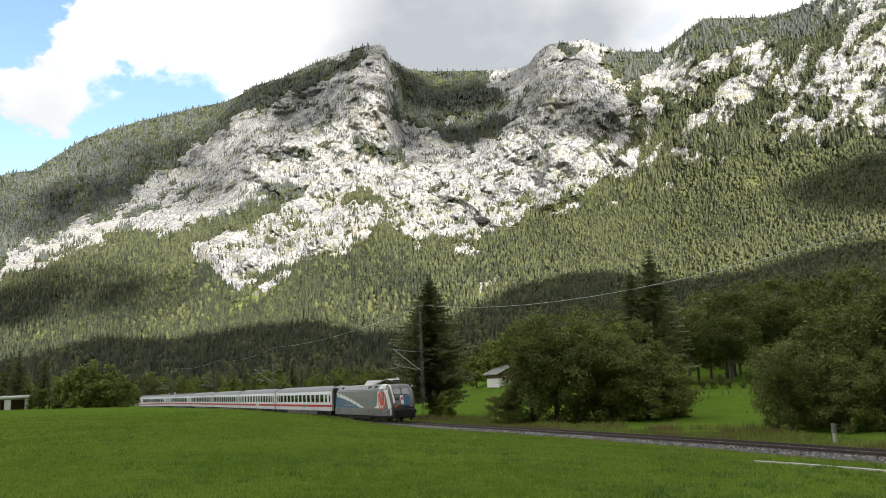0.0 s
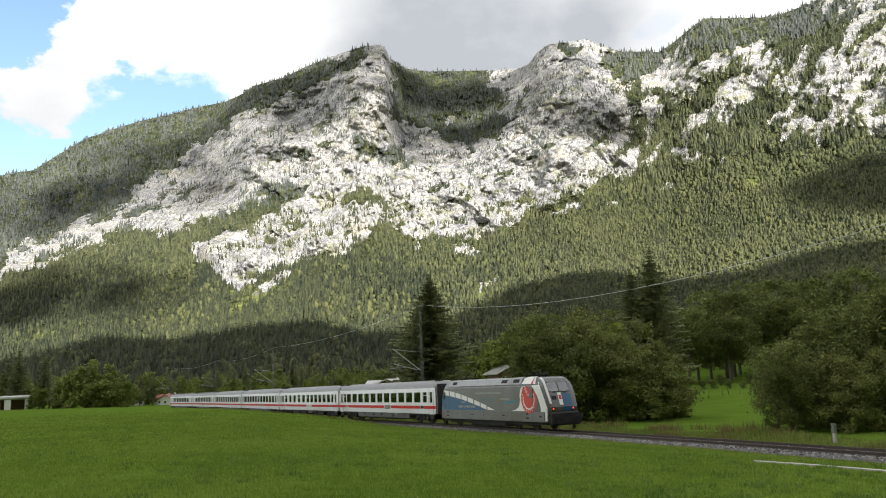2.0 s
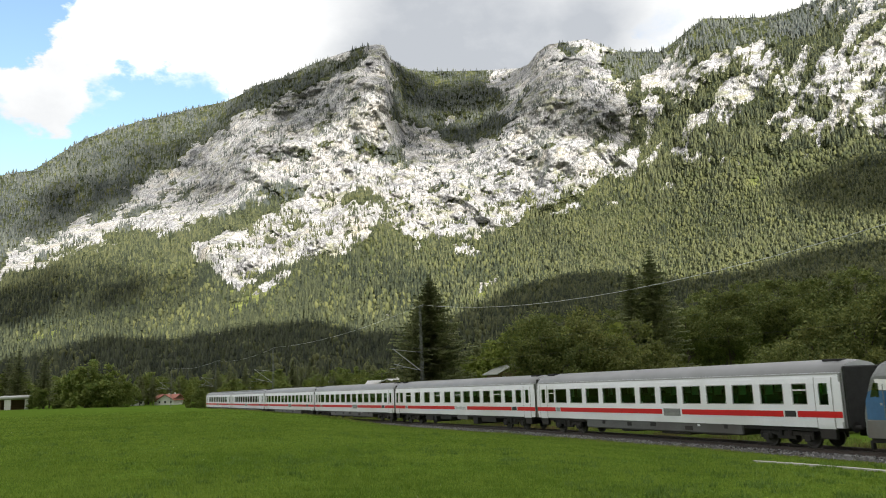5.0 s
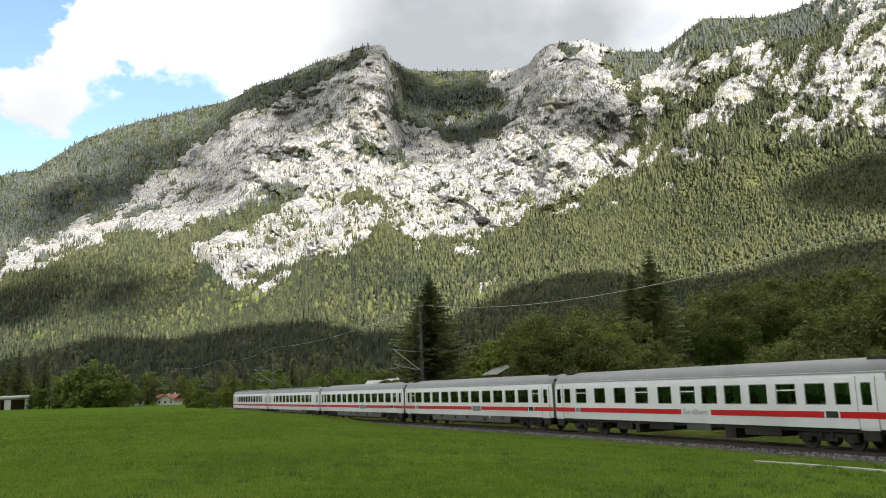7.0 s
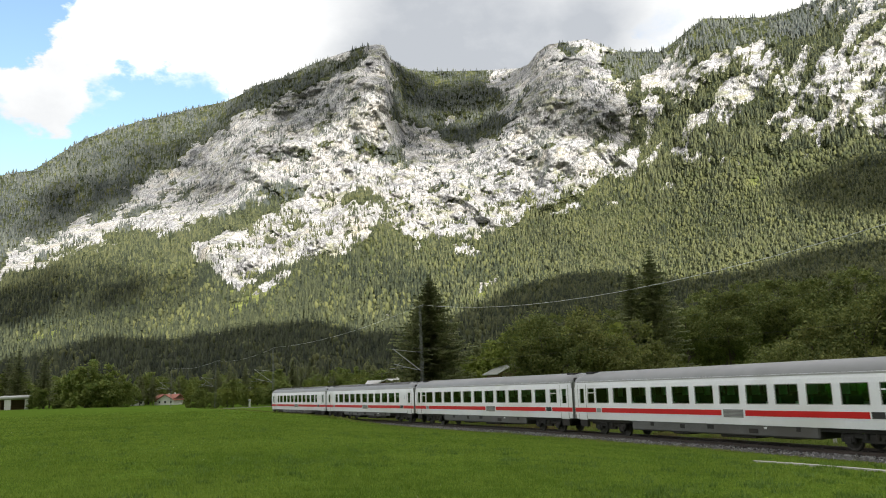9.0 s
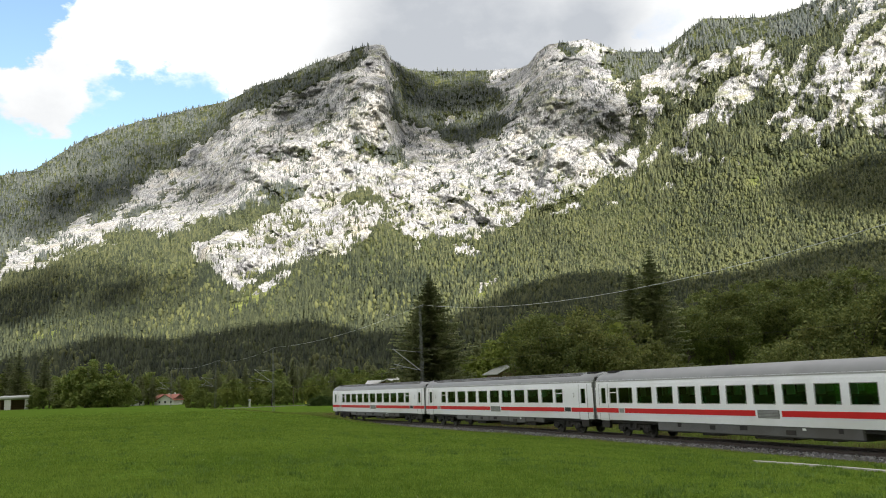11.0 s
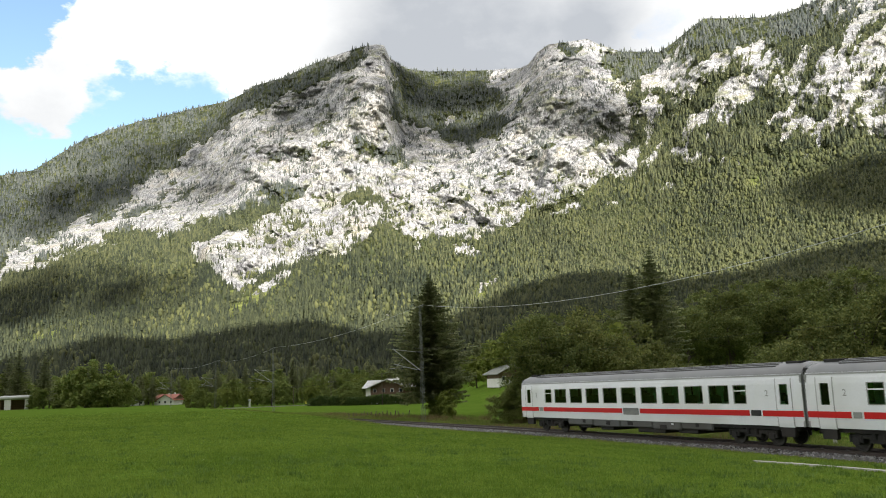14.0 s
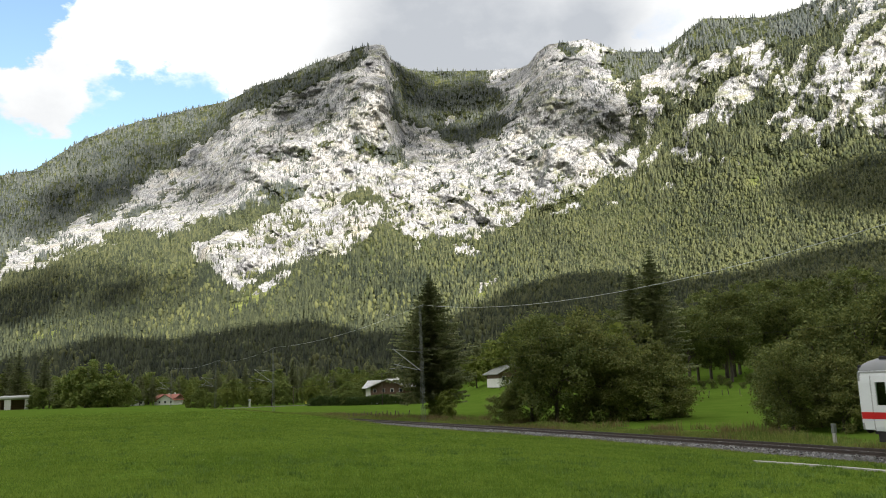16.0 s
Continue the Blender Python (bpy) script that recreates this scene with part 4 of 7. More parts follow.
def wall_plate(x0, x1, z0, z1, sgn, proud=0.005):
    """A thin plate that follows the coach side."""
    bm = bmesh.new()
    zs = [z0] + [z for z in (1.12, 1.45, 1.8, 2.2, 2.6, 2.9, 3.1, 3.3) if z0 + 0.02 < z < z1 - 0.02] + [z1]
    outer = [[bm.verts.new((x, sgn * (side_y(z) + proud), z)) for x in (x0, x1)] for z in zs]
    inner = [[bm.verts.new((x, sgn * (side_y(z) + proud - 0.02), z)) for x in (x0, x1)] for z in zs]
    for k in range(len(zs) - 1):
        bm.faces.new((outer[k][0], outer[k][1], outer[k + 1][1], outer[k + 1][0]))
        for j in (0, 1):
            bm.faces.new((outer[k][j], outer[k + 1][j], inner[k + 1][j], inner[k][j]))
    bm.faces.new((outer[0][0], outer[0][1], inner[0][1], inner[0][0]))
    bm.faces.new((outer[-1][0], outer[-1][1], inner[-1][1], inner[-1][0]))
    bmesh.ops.recalc_face_normals(bm, faces=bm.faces)
    return bm


def wheel_bm(y):
    bm = bmesh.new()
    sides = 20
    prof = [(0.10, -0.05), (0.36, -0.03), (0.40, -0.065), (0.46, -0.065), (0.46, 0.06), (0.485, 0.065), (0.40, 0.07), (0.36, 0.03), (0.10, 0.06)]
    sg = 1 if y > 0 else -1
    rings = [[bm.verts.new((r * math.cos(2 * math.pi * k / sides), y - sg * w, r * math.sin(2 * math.pi * k / sides))) for r, w in prof] for k in range(sides)]
    for k in range(sides):
        a, b = rings[k], rings[(k + 1) % sides]
        for j in range(len(prof) - 1):
            bm.faces.new((a[j], a[j + 1], b[j + 1], b[j]))
    bmesh.ops.recalc_face_normals(bm, faces=bm.faces)
    return bm


def wheelset_mesh():
    bm = bmesh.new()
    rod(bm, (0, -1.0, 0), (0, 1.0, 0), 0.08, sides=10)
    me = bpy.data.meshes.new("wheelset")
    for y in (-0.75, 0.75):
        w = wheel_bm(y)
        w.to_mesh(me)
        w.free()
        bm.from_mesh(me)
    bm.to_mesh(me)
    bm.free()
    me.materials.append(M_WHEEL)
    return me


def bogie_mesh(base=2.5, heavy=False):
    bm = bmesh.new()
    for sgn in (-1, 1):
        y0, y1 = sorted((sgn * 0.98, sgn * 1.14))
        box(bm, -base / 2 - 0.35, base / 2 + 0.35, y0, y1, 0.58, 0.78, bevel=0.02)
        box(bm, -0.55, 0.55, y0, y1, 0.40, 0.62, bevel=0.02)
        for x in (-base / 2, base / 2):
            box(bm, x - 0.19, x + 0.19, *sorted((sgn * 1.0, sgn * 1.2)), 0.32, 0.62, bevel=0.03)
            rod(bm, (x - 0.28, sgn * 1.1, 0.42), (x - 0.28, sgn * 1.1, 0.72), 0.09, sides=8)
            rod(bm, (x + 0.28, sgn * 1.1, 0.42), (x + 0.28, sgn * 1.1, 0.72), 0.09, sides=8)
        rod(bm, (0.28, sgn * 1.12, 0.55), (0.28, sgn * 1.12, 0.98), 0.12, sides=8)
        rod(bm, (-0.28, sgn * 1.12, 0.55), (-0.28, sgn * 1.12, 0.98), 0.12, sides=8)
        if heavy:
            box(bm, -base / 2 - 0.85, base / 2 + 0.85, *sorted((sgn * 1.0, sgn * 1.24)), 0.36, 0.70, bevel=0.03)
            rod(bm, (-base / 2 - 0.2, sgn * 1.2, 0.9), (0.1, sgn * 1.2, 0.6), 0.05)
    box(bm, -0.35, 0.35, -1.0, 1.0, 0.55, 0.88)
    me = bpy.data.meshes.new("bogie")
    bm.to_mesh(me)
    bm.free()
    me.materials.append(M_UNDER)
    return me


WHEELSET = wheelset_mesh()
BOGIE, BOGIE_HEAVY = bogie_mesh(), bogie_mesh(2.65, True)


def add_bogies(thing, pivots, base, me):
    for x in pivots:
        b = data_part("bogie", me, thing, "black dusty bogie frame with coil springs", pose(x, 0, 0))
        for dx in (-base / 2, base / 2):
            data_part("wheelset", WHEELSET, b, "steel wheels on an axle", pose(dx, 0, 0.46))


def add_buffers(thing, ends):
    for e in ends:
        for y in (-0.875, 0.875):
            bm = bmesh.new()
            sg = 1 if e > 0 else -1
            rod(bm, (e - sg * 0.35, y, 1.04), (e - sg * 0.05, y, 1.04), 0.10, sides=10)
            rod(bm, (e - sg * 0.05, y, 1.04), (e, y, 1.04), 0.24, 0.23, sides=14)
            part("buffer", bm, M_UNDER, thing)


def lettering(name, text, size, at, mat, thing, label):
    """Flat letters facing the camera's side of a vehicle."""
    cu = bpy.data.curves.new(name, "FONT")
    cu.body, cu.size, cu.align_x, cu.extrude = text, size, "CENTER", 0.002
    tmp = bpy.data.objects.new(name, cu)
    scene.collection.objects.link(tmp)
    bpy.context.view_layer.update()
    me = bpy.data.meshes.new_from_object(tmp.evaluated_get(bpy.context.evaluated_depsgraph_get()))
    bpy.data.objects.remove(tmp)
    me.materials.clear()
    me.materials.append(mat)
    return data_part(name, me, thing, label, at)


def coach(label, windows, doors, vents, gaps, bistro=False, ribs=False, end_windows=()):
    """An express coach. windows: (middle, width, has a vent light); doors: middles; gaps: breaks of the stripe."""
    thing = empty("passenger_coach", Matrix(), label, "train coach", "coaches of the express train")
    z0, z1 = 2.06, 2.96
    holes = [(c - w / 2, c + w / 2, z0, z1) for c, w, _ in windows] + [(d - 0.25, d + 0.25, 2.02, 2.98) for d in doors]
    part("body", coach_walls(holes), M_WHITE, thing, "smooth white coach side")
    part("roof", coach_roof(), M_ROOF, thing, "dull grey arched roof")
    for x, y in ((-11.9, -0.55), (12.1, -0.45), (11.2, 0.4)):
        part("roof_hatch", boxed(x - 0.45, x + 0.45, y - 0.3, y + 0.3, 3.9, 4.06, bevel=0.03), M_UNDER, thing, "dark roof hatch")
    if ribs:
        for y, z in ((-0.55, 3.99), (-0.82, 3.925), (-1.02, 3.84), (0.55, 3.99), (0.82, 3.925)):
            part("roof_rib", boxed(-11.3, 11.3, y - 0.035, y + 0.035, z - 0.05, z + 0.035), M_SKIRT, thing)
    for sgn in (-1, 1):
        for (c, w, vent) in windows:
            p = part("window_pane", pane(c - w / 2, c + w / 2, z0, z1, sgn), M_GLASS, thing, "green tinted window")
            p.visible_shadow = False
            part("window_seal", frame_strip(c - w / 2, c + w / 2, z0, z1, sgn), M_VENT, thing)
            if vent:
                zb = z1 - 0.27
                part("vent_bar", wall_plate(c - w / 2, c + w / 2, zb - 0.03, zb + 0.03, sgn, -0.012), M_WHITE, thing)
        for d in doors:
            leaf = part("door", wall_plate_hole(d - 0.46, d + 0.46, 0.95, 3.22, d - 0.25, d + 0.25, 2.02, 2.98, sgn), M_WHITE, thing, "white folding entrance door")
            p = part("door_pane", pane(d - 0.25, d + 0.25, 2.02, 2.98, sgn), M_GLASS, leaf, "tinted door window")
            p.visible_shadow = False
            part("door_seal", frame_strip(d - 0.25, d + 0.25, 2.02, 2.98, sgn, 0.05), M_RUBBER, leaf)
            for e in (-0.475, 0.475):
                part("door_joint", wall_plate(d + e - 0.02, d + e + 0.02, 0.95, 3.25, sgn, 0.011), M_VENT, leaf)
            part("door_step", boxed(d - 0.42, d + 0.42, *sorted((sgn * 1.15, sgn * 1.36)), 0.50, 0.95, bevel=0.02), M_UNDER, thing)
        edge = [-13.02, *sorted(x for g in gaps for x in g), 13.02]
        for a, b in zip(edge[::2], edge[1::2]):
            part("red_stripe", wall_plate(a, b, 1.45, 1.73, sgn, 0.013), M_RED, thing, "red stripe below the windows")
        for a, b in vents:
            plate = part("vent_plate", wall_plate(a, b, 1.36, 1.76, sgn, 0.014), M_LOUVRE, thing, "grey slatted vent plate")
            for k in range(5):
                part("slat", wall_plate(a + 0.06, b - 0.06, 1.40 + 0.07 * k, 1.435 + 0.07 * k, sgn, 0.024), M_VENT, plate)
        part("destination_display", wall_plate(9.8, 10.45, 1.46, 1.74, sgn, 0.016), M_RUBBER, thing, "small black display panel")
        part("notice_plate", wall_plate(-10.5, -10.05, 1.46, 1.72, sgn, 0.016), M_VENT, thing)
    for x in ((-10.85, 10.9) if ribs else ()):
        lettering("class_digit", "2", 0.42, Matrix.Translation((x, -side_y(2.6) - 0.012, 2.42)) @ pose(0, 0, 0, 90, 0, 0), M_VENT, thing, "grey class digit")
    # below the floor
    part("underframe", boxed(-12.6, 12.6, -1.25, 1.25, 0.82, 1.04), M_UNDER, thing)
    if bistro:
        for a, b, lo, m in ((-6.2, -4.6, 0.45, M_UNDER), (-4.3, -3.9, 0.3, M_RUBBER), (-3.0, -0.8, 0.55, M_UNDER), (0.3, 2.2, 0.62, M_SKIRT), (3.2, 4.0, 0.30, M_UNDER), (4.6, 7.0, 0.5, M_UNDER)):
            part("equipment_box", boxed(a, b, -1.28, 1.28, lo, 1.0, bevel=0.03), m, thing)
    else:
        panels = ((-7.0, 6.9, 0.46),) if not ribs else ((-7.0, -4.1, 0.60), (-4.06, -1.2, 0.56), (-1.16, 1.9, 0.60), (1.94, 4.4, 0.54), (4.44, 6.9, 0.62))
        for a, b, lo in panels:
            part("skirt", boxed(a, b, -1.32, 1.32, lo, 1.10, bevel=0.07), M_SKIRT, thing, "grey underfloor equipment fairing")
        for a, b, lo in ((-5.6, -4.4, 0.42), (-3.4, -2.0, 0.36), (0.4, 2.9, 0.34), (4.0, 5.6, 0.40)):
            part("equipment_box", boxed(a, b, -1.2, 1.2, lo, 0.64, bevel=0.04), M_UNDER, thing, "dark underfloor equipment box")
        for sgn in (-1, 1):
            for a, b, z in ((-5.2, -4.9, 0.86), (-2.6, -2.2, 0.80), (-0.4, 0.1, 0.84), (2.6, 3.2, 0.72), (5.6, 5.85, 0.88)):
                part("access_flap", boxed(a, b, *sorted((sgn * 1.30, sgn * 1.335)), z - 0.11, z + 0.11), M_UNDER, thing)
            part("notice_label", boxed(3.6, 3.8, *sorted((sgn * 1.30, sgn * 1.335)), 0.84, 0.94), M_WHITE, thing)
    for sgn in (-1, 1):
        for x in (-13.0, 13.0):
            part("corner_post", boxed(x - 0.05, x + 0.05, *sorted((sgn * 1.28, sgn * 1.395)), 1.0, 3.42), M_VENT, thing)
        part("rain_gutter", wall_plate(-12.95, 12.95, 3.37, 3.44, sgn, 0.02), M_VENT, thing)
    add_bogies(thing, (-9.5, 9.5), 2.5, BOGIE)
    add_buffers(thing, (-13.2, 13.2))
    for e in (-1, 1):
        x0, x1 = sorted((e * 13.02, e * 13.19))
        part("gangway_bellows", boxed(x0, x1, -1.22, 1.22, 1.0, 3.72, bevel=0.05), M_RUBBER, thing, "black rubber gangway bellows")
    # inside
    part("floor_inside", boxed(-12.8, 12.8, -1.3, 1.3, 1.16, 1.26), M_RUBBER, thing)
    part("ceiling_inside", boxed(-12.8, 12.8, -1.25, 1.25, 3.2, 3.3), M_VENT, thing)
    bm = bmesh.new()
    for k in range(-5, 6):
        for y0, y1 in ((-1.25, -0.35), (0.35, 1.25)):
            box(bm, k * 1.9 + 0.85, k * 1.9 + 1.0, y0, y1, 1.3, 2.42)
            box(bm, k * 1.9 + 0.4, k * 1.9 + 1.4, y0, y1, 1.3, 1.75)
    part("seat_rows", bm, M_SEAT, thing, "dark green seats inside")
    return thing


def wall_plate_hole(x0, x1, z0, z1, hx0, hx1, hz0, hz1, sgn):
    bm = bmesh.new()
    xs, zs = (x0, hx0, hx1, x1), (z0, 1.12, 1.8, hz0, 2.6, hz1, z1)
    grid = {(i, k): bm.verts.new((x, sgn * (side_y(z) + 0.008), z)) for i, x in enumerate(xs) for k, z in enumerate(zs)}
    for i in range(3):
        for k in range(len(zs) - 1):
            if i == 1 and k in (3, 4):
                continue
            q = [grid[i, k], grid[i + 1, k], grid[i + 1, k + 1], grid[i, k + 1]]
            bm.faces.new(q if sgn < 0 else q[::-1])
    return bm


def make_train():
    open_windows = [(-0.02 + 1.91 * k, 1.40, False) for k in range(-4, 5)] + [(-9.25, 0.82, True), (9.12, 0.82, True)]
    long_windows = [(-9.83 + 1.89 * k, 1.38, False) for k in range(11)] + [(-11.1, 0.72, True), (10.75, 0.80, True)]
    bar_windows = [(-11.5, 0.72, False), (-9.8, 1.18, True), (-7.66, 1.15, False), (-5.5, 1.14, False), (-3.35, 1.16, True), (-1.25, 1.15, False), (0.7, 1.15, True),
                   (2.4, 1.12, False), (4.12, 1.12, False), (5.85, 1.12, False), (7.6, 1.15, True), (9.3, 1.1, False), (10.77, 0.75, False)]
    gaps_open = [(-0.75, 1.0), (9.7, 10.55), (-10.6, -9.95)]
    a = coach("white open-plan express coach with red stripe and ribbed grey roof", open_windows, (-11.95, 11.95), [(-0.62, 0.86)], gaps_open, ribs=True)
    b = coach("white express coach with red stripe and eleven wide windows", long_windows, (-12.15, 12.1), [(1.0, 2.4)], [(0.85, 2.55), (9.7, 10.55), (-10.6, -9.95)])
    c = coach("white bistro coach with red stripe and lettering", bar_windows, (-12.55, 11.97), [], [(0.1, 2.45), (9.7, 10.55), (-10.6, -9.95)], bistro=True)
    lettering("bistro_lettering", "BordBistro", 0.44, Matrix.Translation((1.27, -side_y(1.6) - 0.014, 1.46)) @ pose(0, 0, 0, 90, 0, 0), M_GREYLETTER, c, "grey lettering")
    b2, b3 = copy_thing(b, Matrix()), copy_thing(b, Matrix())
    a2 = copy_thing(a, Matrix())
    return [b, c, b2, b3, a, a2]


COACHES = make_train()


# ---- the locomotive ----
M_SILVER = material("loco_silver", (0.120, 0.127, 0.126), (0.170, 0.177, 0.174), 0.28, 0.5, 8.0, metal=0.25, c3=(0.105, 0.105, 0.10))
M_LOCOROOF = material("loco_roof", (0.25, 0.262, 0.27), (0.35, 0.36, 0.365), 0.5, 0.6, 8.0, metal=0.2, c3=(0.2, 0.19, 0.18))
M_LOCOLOW = material("loco_sill", (0.105, 0.110, 0.108), (0.160, 0.165, 0.161), 0.42, 0.8, 9.0, c3=(0.11, 0.10, 0.09))
M_LOCOBLUE = material("loco_blue", (0.010, 0.075, 0.17), (0.018, 0.10, 0.22), 0.4, 0.6, 7.0)
M_LOCOWHITE = material("loco_white", (0.66, 0.66, 0.65), (0.76, 0.76, 0.75), 0.4, 0.8, 7.0)
M_LOCORED = material("loco_red", (0.48, 0.03, 0.02), (0.60, 0.045, 0.03), 0.4, 0.8, 7.0)
M_TEAL = material("loco_teal", (0.02, 0.15, 0.22), (0.03, 0.20, 0.28), 0.4)
M_BADGE = material("badge_ochre", (0.16, 0.13, 0.05), (0.22, 0.18, 0.07), 0.5)
M_SCREEN = glass_material("windscreen", (0.30, 0.34, 0.34), 2.6)
M_REDLAMP = glow_material("red_lamp", (1.0, 0.10, 0.05), 0.75)

# stations along the body: distance from the middle, half width, roof height
LOCO = [(0.0, 1.47, 3.90), (7.1, 1.47, 3.90), (7.5, 1.46, 3.87), (7.75, 1.45, 3.74), (7.98, 1.43, 3.36), (8.2, 1.40, 2.90), (8.4, 1.36, 2.40), (8.55, 1.32, 1.98), (8.62, 1.26, 1.78)]


def loco_half(x):
    xs = [a for a, _, _ in LOCO]
    return float(np.interp(abs(x), xs, [b for _, b, _ in LOCO])), float(np.interp(abs(x), xs, [c for _, _, c in LOCO]))


def loco_section(x):
    w, top = loco_half(x)
    sh = min(3.36, top - 0.16)
    return [(w - 0.05, 0.64), (w, 0.75), (w, min(1.5, sh - 0.3)), (w, sh - 0.12), (w - 0.05, sh), (w * 0.80, sh + (top - sh) * 0.82), (w * 0.62, top - 0.01), (0.0, top)]


def loco_body():
    bm = bmesh.new()
    xs = sorted({-a for a, _, _ in LOCO} | {a for a, _, _ in LOCO} | {-3.3, 3.3})
    rings = []
    for x in xs:
        half = loco_section(x)
        prof = [(-y, z) for y, z in half] + [(y, z) for y, z in half[-2::-1]]
        rings.append([bm.verts.new((x, y, z)) for y, z in prof])
    for a, b in zip(rings, rings[1:]):
        for k in range(len(a) - 1):
            bm.faces.new((a[k], a[k + 1], b[k + 1], b[k]))
        bm.faces.new((a[-1], a[0], b[0], b[-1]))
    bm.faces.new(rings[0])
    bm.faces.new(rings[-1][::-1])
    bmesh.ops.recalc_face_normals(bm, faces=bm.faces)
    bmesh.ops.bevel(bm, geom=[e for e in bm.edges if e.calc_face_angle(0) > 0.5], offset=0.05, segments=2, affect="EDGES")
    return bm


def decal(points, proud=0.006):
    """A flat painted shape on the camera's side of the body, from (x, z) outline points."""
    bm = bmesh.new()
    vs = [bm.verts.new((x, -loco_half(x)[0] - proud, z)) for x, z in points]
    f = bm.faces.new(vs)
    ext = bmesh.ops.extrude_face_region(bm, geom=[f])
    for v in ext["geom"]:
        if isinstance(v, bmesh.types.BMVert):
            v.co.y += 0.004 + proud * 0.5
    bmesh.ops.triangulate(bm, faces=bm.faces)
    bmesh.ops.recalc_face_normals(bm, faces=bm.faces)
    return bm


def side_sheet(curve, low, proud=0.006, n=40):
    """A painted sheet on the camera's side between a level and a curve above it."""
    bm = bmesh.new()
    xs = [curve[0][0] + (curve[-1][0] - curve[0][0]) * k / n for k in range(n + 1)]
    zs = [float(np.interp(x, [c[0] for c in curve], [c[1] for c in curve])) for x in xs]
    lo = [bm.verts.new((x, -loco_half(x)[0] - proud, low)) for x in xs]
    hi = [bm.verts.new((x, -loco_half(x)[0] - proud, z)) for x, z in zip(xs, zs)]
    for k in range(n):
        bm.faces.new((lo[k], lo[k + 1], hi[k + 1], hi[k]))
    return bm


def arc_shape(cx, cz, r0, r1, a0, a1, n=20):
    """Outline of part of a ring, degrees counted from the front end upwards."""
    out = [(cx + r1 * math.cos(radians(a0 + (a1 - a0) * k / n)), cz + r1 * math.sin(radians(a0 + (a1 - a0) * k / n))) for k in range(n + 1)]
    return out + [(cx + r0 * math.cos(radians(a1 + (a0 - a1) * k / n)), cz + r0 * math.sin(radians(a1 + (a0 - a1) * k / n))) for k in range(n + 1)]


def nose_patch(u0, u1, x0, x1, proud, n=5):
    """A sheet lying on the sloping nose: u across (share of half width), x along."""
    bm = bmesh.new()
    grid = []
    for i in range(n + 1):
        x = x0 + (x1 - x0) * i / n
        w, top = loco_half(x)
        w2, top2 = loco_half(x + 0.05)
        nx, nz = top - top2, 0.05
        length = math.hypot(nx, nz)
        row = []
        for j in range(3):
            u = u0 + (u1 - u0) * j / 2
            au = abs(u)
            sh = min(3.36, top - 0.16)
            z = top - 0.01 * au if au < 0.62 else top - 0.01 - (au - 0.62) / 0.18 * ((top - sh) * 0.18)
            row.append(bm.verts.new((x + nx / length * proud, u * w, z + nz / length * proud)))
        grid.append(row)
    for i in range(n):
        for j in range(2):
            bm.faces.new((grid[i][j], grid[i][j + 1], grid[i + 1][j + 1], grid[i + 1][j]))
    bmesh.ops.recalc_face_normals(bm, faces=bm.faces)
    return bm


